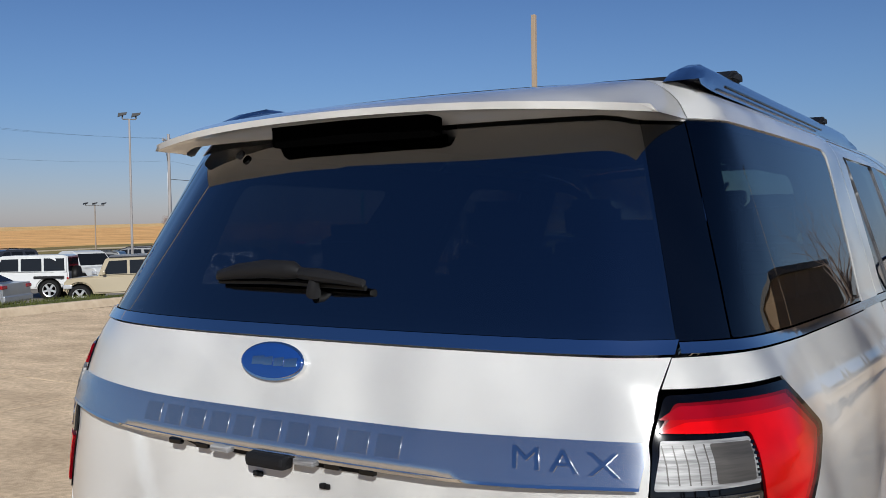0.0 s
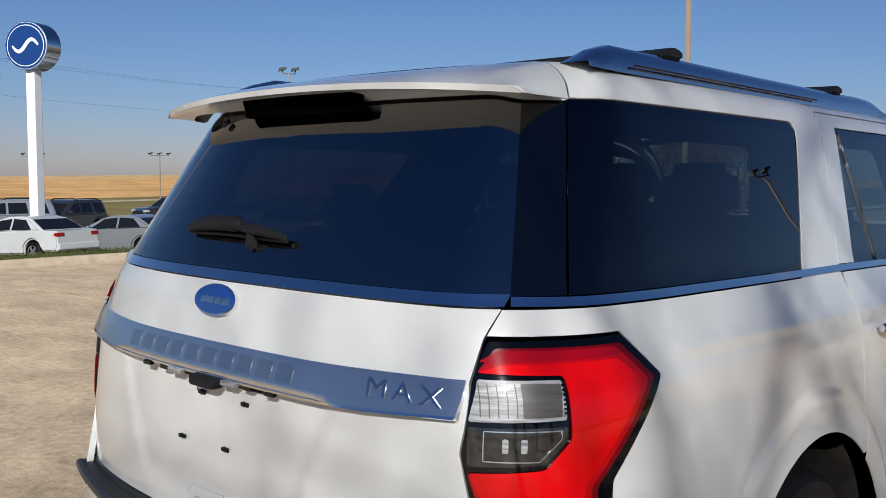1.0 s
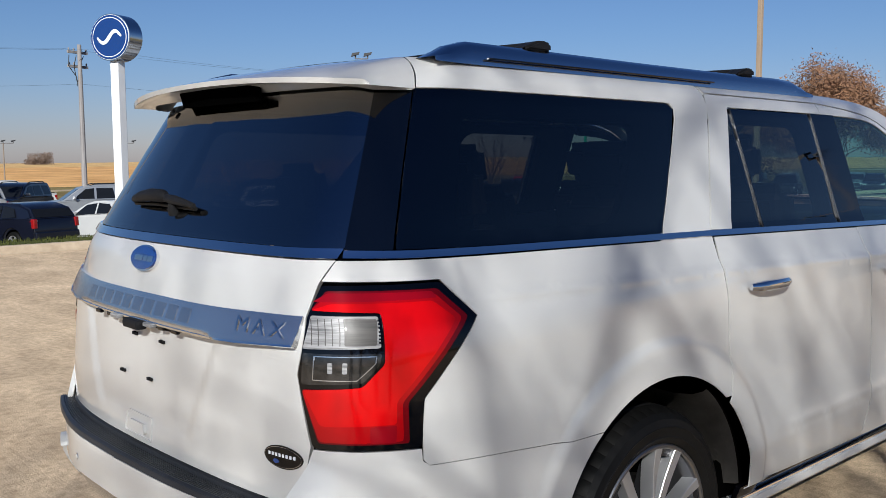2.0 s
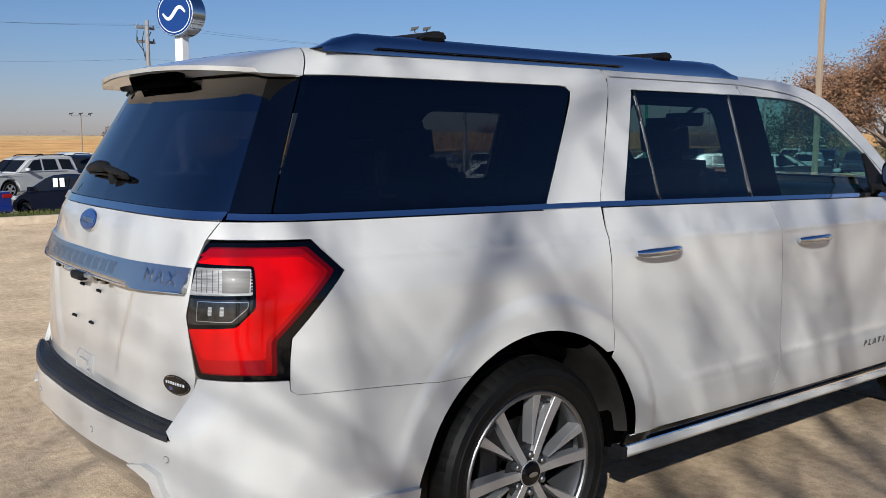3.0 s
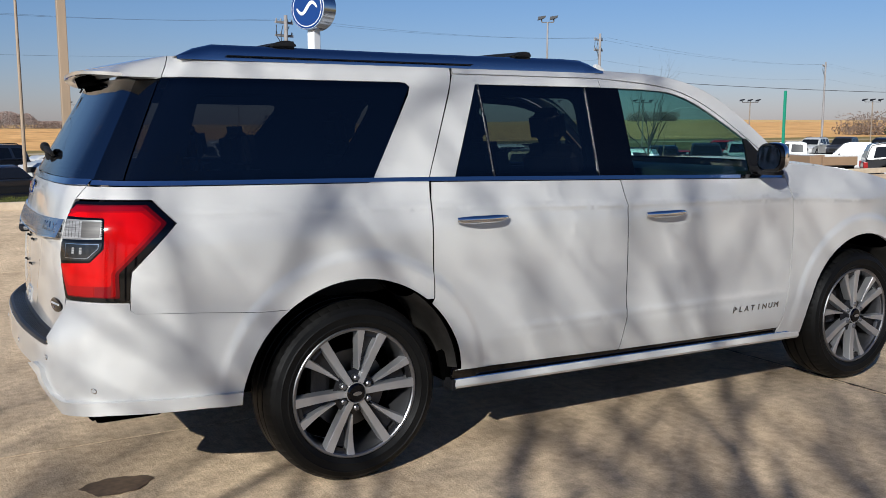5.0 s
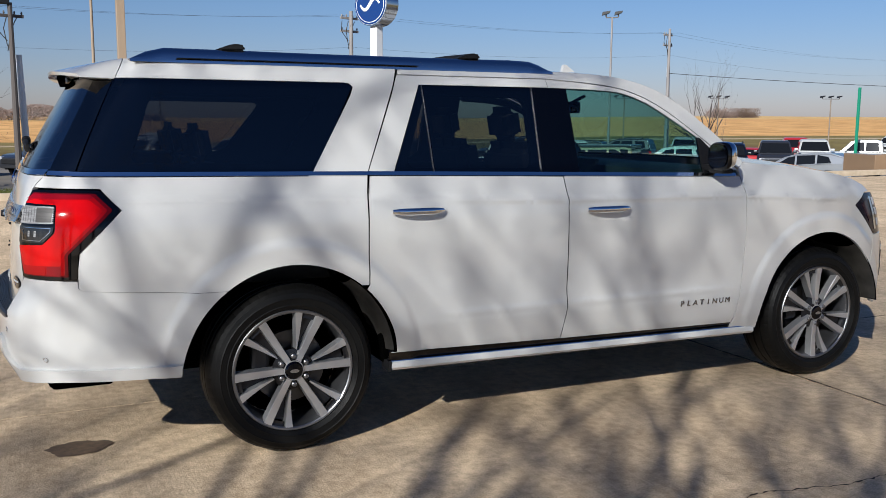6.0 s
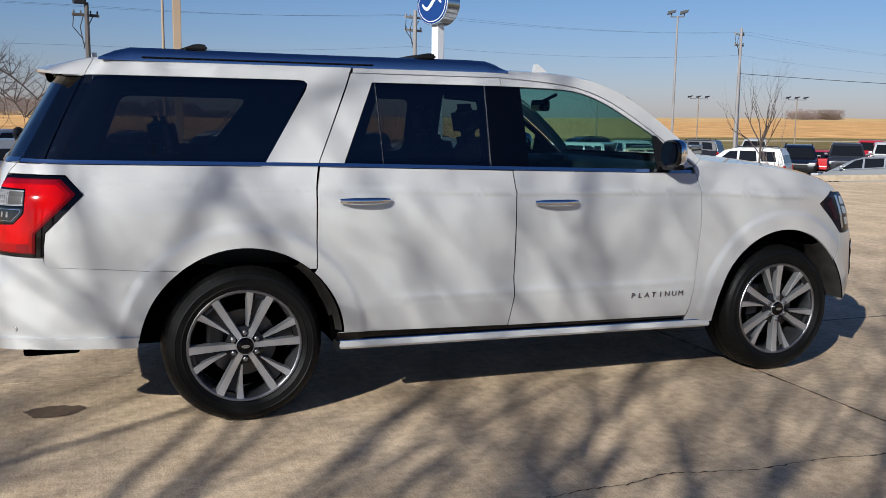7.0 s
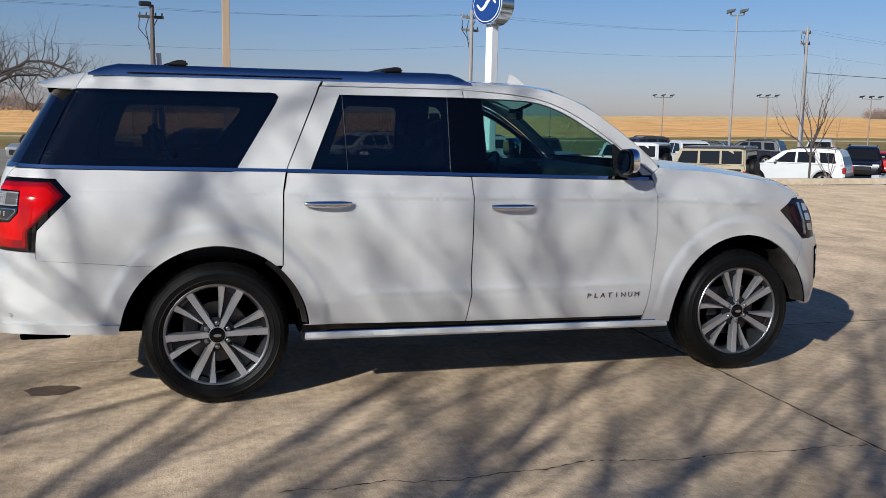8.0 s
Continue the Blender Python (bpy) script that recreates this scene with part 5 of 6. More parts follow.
def ground_z(y):
    """Height of the land along the middle: a bank falls behind the kerb to the level sales lot, then open land."""
    return float(np.interp(y, [-400, 14.2, 15.6, 20, 25, 30, 60, 90, 110, 190, 420, 750, 1400, 4000], [-0.03, -0.03, -0.28, -0.68, -1.08, -1.14, -1.25, -2.82, -3.0, -3.2, -1.6, 1.0, -3.0, -40.0]))


def land_z(x, y):
    """The lot falls a little towards the east, and the open land beyond it rises."""
    z = ground_z(y) - 0.28 * ease(10, 26, x) * ease(15, 21, y) * ease(90, 60, y)
    if y > 60:
        z += ease(0.30, 0.80, x / y) * min(1.0, (y - 60) / 130) * (1.1 + 2.5 * min(1.0, max(0.0, (y - 190) / 560)))
        z += 2.2 * ease(0.65, 1.0, x / y) * min(1.0, max(0.0, (y - 190) / 400))
    return z


bm = bmesh.new()
ysg = [-1500, -400, -60, 0, 14.2, 15.6, 17, 18.5, 20, 21, 25, 30, 36, 45, 60, 80, 110, 150, 190, 230, 300, 420, 560, 750, 1000, 1400, 2400, 4000]
xsg = [-3000, -1000, -300, -80, -30, 0, 10, 14, 18, 22, 26, 30, 50, 80, 110, 140, 180, 230, 300, 380, 460, 560, 700, 1000, 3000]
grid = [[bm.verts.new((x, y, land_z(x, y))) for x in xsg] for y in ysg]
for a, b in zip(grid, grid[1:]):
    for i in range(len(a) - 1):
        bm.faces.new((a[i], a[i + 1], b[i + 1], b[i]))
ground = part("ground", bm, LAND, None, "", True)
tagged(ground, "dry grass, a road and a golden stubble field to the horizon", "ground", kind="structure")

# the sales lot behind the kerb
bm = bmesh.new()
lotx = [-70, -30, 0, 10, 14, 18, 22, 26, 30, 60, 100]
loty = [15.3, 15.6, 17, 18.5, 20.0, 21, 25.0, 30.0, 36.0, 45.0, 60.0, 72.0]
grid = [[bm.verts.new((x, y, land_z(x, y) + 0.025)) for x in lotx] for y in loty]
for a, b in zip(grid, grid[1:]):
    for i in range(len(a) - 1):
        bm.faces.new((a[i], a[i + 1], b[i + 1], b[i]))
tagged(part("sales_lot", bm, LOT, None), "brown-grey sloping sales lot behind the kerb", "road", kind="structure")

# kerb and verge
def kerb_y(x):
    return 14.0 + 0.03 * x


bm = bmesh.new()
prof = [(-0.10, -0.02), (-0.07, 0.11), (-0.04, 0.135), (0.10, 0.135), (0.12, 0.0)]
rows = [[Vector((x, kerb_y(x) + dy, dz)) for dy, dz in prof] for x in np.linspace(-60, 60, 41)]
tagged(part("kerb", sheet(rows), KERB, None, "", True, 30), "pale concrete kerb along the lot", "kerb", kind="structure")
bm = sheet([[Vector((x, kerb_y(x) + dy, dz)) for dy, dz in ((0.11, 0.10), (0.5, 0.15), (1.0, 0.10), (1.6, -0.30))] for x in np.linspace(-60, 13, 60)])
tagged(part("verge", bm, GRASS, None, "", True), "narrow strip of short green grass", "grass", kind="structure")
rng = random.Random(5)
verts, faces = [], []
for _ in range(9000):
    x = rng.uniform(-8, 10)
    y = kerb_y(x) + rng.uniform(0.14, 1.15)
    a = rng.uniform(0, math.pi)
    h = rng.uniform(0.03, 0.08)
    k = len(verts)
    verts += [(x - 0.006 * math.cos(a), y - 0.006 * math.sin(a), 0.12), (x + 0.006 * math.cos(a), y + 0.006 * math.sin(a), 0.12), (x + rng.uniform(-.02, .02), y + rng.uniform(-.02, .02), 0.12 + h)]
    faces.append((k, k + 1, k + 2))
me = bpy.data.meshes.new("grass_blades")
me.from_pydata(verts, [], faces)
tagged(finish("grass_blades", me, GRASS), "short grass blades on the verge", "grass", kind="stuff")

# ---------------------------------------------------------------- trees


def limb(bm, p, d, length, r, depth, rng, bend=0.25, spread=0.7, up=0.15, tips=None, fork=(2, 3), seg=5):
    n = 4
    pts, rad = [Vector(p)], [r]
    d = Vector(d).normalized()
    for i in range(n):
        d = (d + Vector((rng.uniform(-bend, bend), rng.uniform(-bend, bend), rng.uniform(-bend, bend) + up * 0.3))).normalized()
        pts.append(pts[-1] + d * length / n)
        rad.append(r * (1 - 0.45 * (i + 1) / n))
    tube(bm, pts, rad, max(3, seg), cap=depth == 0)
    if depth == 0:
        if tips is not None:
            tips.append((pts[-1], d))
            tips.append((pts[2], d))
        return
    for i in range(rng.randint(*fork)):
        k = rng.choice((2, 3, 4, 4))
        axis = d.orthogonal().normalized()
        axis.rotate(Matrix.Rotation(rng.uniform(0, 2 * math.pi), 3, d))
        nd = (d + axis * rng.uniform(0.4, 1.0) * spread + Vector((0, 0, up))).normalized()
        limb(bm, pts[k], nd, length * rng.uniform(0.62, 0.85), rad[k] * rng.uniform(0.50, 0.72), depth - 1, rng, bend, spread, up, tips, fork, seg - 1)


def bare_tree(x, y, z, height, r, seed, depth, label, lean=(0, 0, 1), trunk=0.35, limbs=6, spread=0.8, up=0.2, leaves=0, leafmat=None, size=0.06, length=0.34, fork=(2, 3), wood=None):
    rng = random.Random(seed)
    tree = thing("tree", pose(x, y, z), label, "tree")
    bm = bmesh.new()
    top = Vector(lean).normalized() * height * trunk
    tube(bm, [(0, 0, -0.1), tuple(top * 0.5), tuple(top)], [r * 1.25, r, r * 0.85], 10)
    tips = []
    cr = bmesh.new()
    for i in range(limbs):
        a = 2 * math.pi * (i + rng.uniform(-0.3, 0.3)) / limbs
        d = Vector((math.cos(a) * spread, math.sin(a) * spread, rng.uniform(0.5, 1.1)))
        limb(cr, top * rng.uniform(0.72, 1.0), d, height * length * rng.uniform(0.8, 1.2), r * rng.uniform(0.45, 0.65), depth, rng, 0.25, spread, up, tips, fork)
    part("trunk", bm, wood or BARK, tree, "", True)
    part("crown", cr, wood or (TWIG if depth > 1 else BARK), tree, "", True)
    if leaves:
        verts, faces = [], []
        for _ in range(leaves):
            p, d = rng.choice(tips)
            c = p + Vector((rng.gauss(0, 0.28), rng.gauss(0, 0.28), rng.gauss(0, 0.28)))
            u = Vector((rng.gauss(0, 1), rng.gauss(0, 1), rng.gauss(0, 1))).normalized()
            v = u.orthogonal().normalized()
            k = len(verts)
            s = size * rng.uniform(0.6, 1.3)
            verts += [c - u * s, c + v * s * 0.5, c + u * s, c - v * s * 0.5]
            faces.append((k, k + 1, k + 2, k + 3))
        me = bpy.data.meshes.new("leaves")
        me.from_pydata([tuple(v) for v in verts], [], faces)
        finish("leaves", me, leafmat, tree)
    return tree


# bare trees on the sunny side, whose shadows fall over the car and the slabs
for x, y, h, r, seed, trunk in ((-11.6, -12.0, 11.8, 0.20, 11, 0.45), (-8.6, -11.5, 12.0, 0.20, 23, 0.35), (-13.4, -13.0, 12.2, 0.17, 52, 0.50), (-6.0, -12.2, 11.0, 0.19, 67, 0.30),
                                (-10.0, -13.6, 12.6, 0.19, 81, 0.45), (-3.6, -11.4, 10.5, 0.16, 94, 0.35)):
    bare_tree(x, y, 0, h, r, seed, 6, "tall bare tree beside the lot", trunk=trunk, spread=0.9, up=0.10, limbs=8, length=0.25, fork=(3, 3))
# behind the kerb
bare_tree(17.8, 17.0, -0.50, 3.9, 0.034, 17, 3, "young bare tree with upswept thin branches", trunk=0.38, limbs=9, spread=0.36, up=0.26, length=0.30, fork=(2, 2), wood=DARKTWIG)
bare_tree(20.5, 19.5, -0.85, 2.6, 0.025, 9, 2, "small bare sapling beside the kerb", trunk=0.25, limbs=6, spread=0.4, up=0.3, length=0.34)


def arching_tree(x, y, z, label):
    """A low bare tree whose long limbs arch over and droop at their ends."""
    rng = random.Random(34)
    tree = thing("tree", pose(x, y, z), label, "tree")
    part("trunk", tube(bmesh.new(), [(0, 0, -0.1), (0.15, 0, 1.0), (0.45, 0, 2.1)], [0.20, 0.16, 0.13], 10), BARK, tree, "", True)
    cr = bmesh.new()
    for a, reach, rise, r in ((0, 5.0, 2.50, 0.075), (14, 4.3, 2.05, 0.06), (-16, 4.6, 2.20, 0.06), (55, 3.4, 2.2, 0.06), (-60, 3.4, 2.3, 0.06), (110, 3.2, 2.4, 0.06), (180, 3.8, 2.5, 0.07), (235, 3.4, 2.3, 0.06)):
        side = Vector((math.cos(radians(a)), math.sin(radians(a)), 0))
        pts = []
        for t in np.linspace(0, 1, 14):
            pts.append(Vector((0.45, 0, 2.0)) + side * reach * t + Vector((rng.uniform(-.06, .06), rng.uniform(-.06, .06), rise * (math.sin(math.pi * min(1.0, t * 0.86)) ** 0.8 - 0.25 * t * t) + rng.uniform(-.05, .05))))
        tube(cr, pts, [r * (1 - 0.06 * i) for i in range(14)], 6)
        for k in range(3, 14):
            for _ in range(3):
                d = side * rng.uniform(0.1, 1.0) + Vector((rng.uniform(-.6, .6), rng.uniform(-.6, .6), rng.choice((-0.5, 0.5, 0.9, 1.1))))
                limb(cr, pts[k], d, rng.uniform(0.40, 0.95), 0.020, 2, rng, 0.30, 0.8, 0.12, None, (2, 2), 4)
    part("crown", cr, DARKTWIG, tree, "", True)


arching_tree(-7.9, 28.0, -1.15, "low bare tree with limbs that arch over and droop")
bare_tree(44.0, -9.0, 0, 8.0, 0.18, 33, 4, "bare tree in front of the sales building", trunk=0.3, limbs=8, spread=0.8, up=0.15, length=0.28)
bare_tree(39.6, 16.6, -0.4, 6.6, 0.16, 41, 4, "tree full of dry russet leaves", trunk=0.25, limbs=11, spread=0.9, up=0.1, leaves=64000, leafmat=RUSSET, size=0.066, length=0.27)


def far_wood(name, x0, x1, y, h, n, mat, seed, label, lo=0.5, grain=1.0):
    """A far line of woods as many small clumps of twigs."""
    rng = random.Random(seed)
    verts, faces = [], []
    z0 = land_z((x0 + x1) / 2, y)
    humps = [(rng.uniform(x0, x1), rng.uniform(0.02, 0.10) * (x1 - x0), rng.uniform(lo, 1.0)) for _ in range(14)]
    for _ in range(n):
        x = rng.uniform(x0, x1)
        top = max([lo * 0.5] + [k * math.exp(-((x - c) / w) ** 2) for c, w, k in humps]) * h
        z = z0 + top * rng.random() ** 0.8
        yy = y + rng.uniform(-8, 8)
        k = len(verts)
        s = h * rng.uniform(0.02, 0.06) * grain
        u = Vector((rng.gauss(0, 1), rng.gauss(0, 0.6), rng.gauss(0, 1.3))).normalized() * s
        v = Vector((rng.gauss(0, 1), rng.gauss(0, 1), rng.gauss(0, 1))).normalized() * s * 0.7
        c = Vector((x, yy, z))
        verts += [c - u, c + v, c + u, c - v]
        faces.append((k, k + 1, k + 2, k + 3))
    me = bpy.data.meshes.new(name)
    me.from_pydata([tuple(v) for v in verts], [], faces)
    return tagged(finish(name, me, mat), label, "woods", kind="stuff")


# the farthest woods get the colour that is paled to imitate haze
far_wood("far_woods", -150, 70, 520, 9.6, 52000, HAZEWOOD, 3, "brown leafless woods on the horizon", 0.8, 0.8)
far_wood("far_hedge", 70, 240, 720, 5, 1200, BRUSHWOOD, 6, "low brown hedge on the horizon", 0.3)
far_wood("far_copse", 212, 227, 640, 9, 6000, BRUSHWOOD, 4, "dark copse on the field's horizon", 0.8, 0.9)
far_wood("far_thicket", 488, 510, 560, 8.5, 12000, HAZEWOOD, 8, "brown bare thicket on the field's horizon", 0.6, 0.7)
far_wood("far_thicket", 511, 529, 556, 8.0, 12000, BRUSHWOOD, 5, "dark dense thicket on the field's horizon", 0.85, 0.7)
far_wood("near_conifers", 122, 131, 74, 8.5, 9000, EVERGREEN, 14, "dark evergreen trees beyond the lot", 0.75, 0.5)
far_wood("far_farm_trees", 268, 284, 196, 9, 3500, BRUSHWOOD, 9, "brown bare trees by the farmstead", 0.6, 0.8)

# ---------------------------------------------------------------- poles, lamps, sign, wires


def square_pole(x, y, h, label):
    z = land_z(x, y) if y > 24 else 0.10
    p = thing("lamp_post", pose(x, y, z), label, "pole", "beige lot poles")
    part("post", box((0, 0, h / 2), (0.165, 0.165, h), 0.012), BEIGEPOLE, p)
    part("footing", box((0, 0, 0.03), (0.36, 0.36, 0.20), 0.03), KERB, p, "concrete footing")


square_pole(0.80, 14.65, 9.0, "square beige steel pole on a concrete footing in the verge")
square_pole(29.5, 14.5, 9.5, "square beige steel pole on a concrete footing by the kerb")


def lamp_heads(parent, h, n, w, scale=1.0):
    part("arm", box((0, 0, h - 0.02), (w, 0.10 * scale, 0.10 * scale)), BROWNPOLE, parent)
    for i in range(n):
        x = -w / 2 + w * i / (n - 1)
        bm = prism(bmesh.new(), [(-0.42 * scale, 0.16 * scale), (0.36 * scale, 0.42 * scale), (0.44 * scale, 0.62 * scale), (-0.36 * scale, 0.50 * scale)], -0.3 * scale, 0.3 * scale)
        bmesh.ops.translate(bm, verts=bm.verts[:], vec=(x, 0, h))
        head = part("lamp_head", bm, LAMPHEAD, parent, "dark lamp housing")
        bm = bmesh.new()
        tube(bm, [(x, 0, h), (x, 0, h + 0.3 * scale)], 0.07 * scale, 6)
        part("bracket", bm, BROWNPOLE, head)


def lot_lamp(x, y, h, n, turn, width, mat=BROWNPOLE, scale=1.0):
    z = land_z(x, y)
    p = thing("floodlight", pose(x, y, z, 0, 0, turn), "tall lot floodlight with %d dark heads" % n, "lamp post", "lot floodlights")
    bm = bmesh.new()
    tube(bm, [(0, 0, 0), (0, 0, h)], [0.14 * scale, 0.09 * scale], 10)
    part("post", bm, mat, p, "", True)
    lamp_heads(p, h, n, width, scale)


for x, y in ((-34, 154), (-8, 155), (20, 154), (45, 150), (63, 146), (78, 133), (92, 124), (104.5, 115), (118, 104), (133, 92)):
    lot_lamp(x, y, 7.75, 3, -18, 2.9, TANPOLE, 0.85)
lot_lamp(27.0, -10.5, 8.6, 2, 20, 0.75, BEIGEPOLE, 0.55)
lot_lamp(26.5, 34.5, 8.2, 2, -35, 0.62, GREYPOLE, 0.50)
lot_lamp(1.65, 34.7, 8.8, 2, -10, 0.75, BEIGEPOLE, 0.55)



def utility_pole(x, y, top, arms, light=False, twin=False, wood=None):
    wood = wood or GREYPOLE
    z = land_z(x, y)
    h = top - z
    p = thing("utility_pole", pose(x, y, z, 0, 0, 18), "weathered wooden utility pole with a crossarm and insulators", "utility pole", "utility poles")
    bm = bmesh.new()
    tube(bm, [(0, 0, 0), (0, 0, h)], [0.14, 0.09], 10)
    part("post", bm, wood, p, "", True)
    if twin:
        bm = bmesh.new()
        tube(bm, [(0.45, 0.2, 0), (0.30, 0.2, h * 0.72)], [0.16, 0.12], 8)
        part("brace_post", bm, WHITEPOLE, p, "", True)
    for a in arms:
        arm = part("crossarm", box((0, 0.14, h - a), (1.1, 0.10, 0.12), 0.01), wood, p)
        for dx in (-0.48, -0.2, 0.2, 0.48):
            bm = bmesh.new()
            tube(bm, [(dx, 0.14, h - a + 0.05), (dx, 0.14, h - a + 0.12), (dx, 0.14, h - a + 0.19)], [0.022, 0.042, 0.025], 8)
            part("insulator", bm, wood, arm)
    for k in range(3):
        bm = bmesh.new()
        tube(bm, [(-0.5 + 0.4 * k, 0.1, h - 0.5), (-0.55 + 0.3 * k, 0.1, h - 1.0), (-0.15, 0.05, h - 1.5 - 0.2 * k)], 0.02, 5)
        part("drop_wire", bm, WIRE, p)
    if light:
        part("lamp_head", box((-0.28, 0, h + 0.02), (0.50, 0.26, 0.20), 0.05), LAMPHEAD, p)


utility_pole(-1.3, 36.0, 6.05, (0.5,), True, True, BROWNPOLE)
utility_pole(14.5, 40.3, 7.0, (0.35, 1.0))
utility_pole(42.2, 49.7, 8.2, (0.45, 1.2), False, True)
utility_pole(88.0, 66.0, 8.6, (0.45,))
utility_pole(-60.0, 22.0, 7.6, (0.45,))
utility_pole(70.0, 42.0, 4.6, (0.3,))

spans = [(-60, 22, 7.2), (-1.3, 36, 5.8), (14.5, 40.3, 6.7), (42.2, 49.7, 7.8), (88, 66, 8.2), (160, 90, 9)]
for off, dz in ((-0.7, 0.1), (0.7, 0.1), (0.0, -1.5)):
    for (x0, y0, z0), (x1, y1, z1) in zip(spans, spans[1:]):
        bm = bmesh.new()
        pts = []
        for t in np.linspace(0, 1, 15):
            sag = -0.012 * math.hypot(x1 - x0, y1 - y0) * 4 * t * (1 - t)
            pts.append((x0 + (x1 - x0) * t + off * 0.95, y0 + (y1 - y0) * t - off * 0.3, z0 + (z1 - z0) * t + dz + sag))
        tube(bm, pts, 0.005, 4)
        tagged(part("overhead_wire", bm, WIRE), "thin dark overhead wire between the poles", "cable", "overhead wires")
bm = bmesh.new()
pts = [(42.2 + 34 * t, 49.7 - 12 * t, 5.0 - 1.0 * t - 1.2 * t * (1 - t)) for t in np.linspace(0, 1, 12)]
tube(bm, pts, 0.02, 5)
tagged(part("overhead_wire", bm, WIRE), "thick dark cable sagging away from the pole", "cable", "overhead wires")
post = thing("green_post", pose(41.5, 32.0, land_z(41.5, 32)), "plain green steel post standing in the lot", "post")
part("post", box((0, 0, 2.45), (0.13, 0.13, 4.9), 0.02), GREENPOST, post)

# dealership pole sign: drum with a blue oval face and plain script-like marks
sz = land_z(13.3, 33.4)
sign = thing("pole_sign", pose(13.3, 33.4, 0, 0, 0, -66), "tall white pole with a blue oval sign in a silver drum", "sign")
part("post", box((0, 0, (5.6 + sz) / 2), (0.40, 0.40, 5.6 - sz), 0.03), WHITEPOLE, sign, "white box pole")


def drum(r_x, r_z, y0, y1, cz, n=48):
    bm = bmesh.new()
    prism(bm, [(r_x * math.cos(a), cz + r_z * math.sin(a)) for a in np.linspace(0, 2 * math.pi, n, endpoint=False)], y0, y1)
    return bm


part("drum", drum(1.00, 0.92, -0.36, 0.36, 6.50), SATIN, sign, "brushed silver drum", True)
part("white_rim", drum(0.96, 0.88, -0.38, 0.38, 6.50), WHITEPOLE, sign)
face = part("blue_face", drum(0.945, 0.865, -0.39, 0.39, 6.50), SIGNBLUE, sign, "blue oval face")
part("white_line", drum(0.86, 0.78, -0.396, 0.396, 6.50), WHITEMARK, face)
part("inner_face", drum(0.83, 0.75, -0.402, 0.402, 6.50), SIGNBLUE, face)
# a plain white wave in place of the mark
for sgn in (-1, 1):
    bm = bmesh.new()
    tube(bm, [(x, 0.41 * sgn, 6.50 + 0.22 * math.sin(x * 5.2)) for x in np.linspace(-0.60, 0.60, 33)], [0.03 + 0.05 * math.cos(x * 2.2) for x in np.linspace(-0.60, 0.60, 33)], 8)
    for v in bm.verts:
        v.co.y = 0.41 * sgn + (v.co.y - 0.41 * sgn) * 0.2
    part("sign_wave", bm, WHITEMARK, face)

# ---------------------------------------------------------------- parked cars
CARGLASS = material("parked_car_glass", (0.008, 0.009, 0.011), 0.05, 0.0, 0.0, 0.28)
CARLAMP = material("clear_headlamp", (0.55, 0.55, 0.56), 0.12, 0.4, 1.0)
REDTAIL = material("parked_tail_lamp", (0.22, 0.006, 0.006), 0.15, 0.0, 0.6)
PAINTS = {}


def paint(name, c, metal=0.0):
    if name not in PAINTS:
        PAINTS[name] = mottled(material(name + "_car_paint", c, 0.3, metal, 0.5), [(1.5, 3, None, 0.3, 0.7, (0.9, 0.9, 0.9), W1)])
    return PAINTS[name]


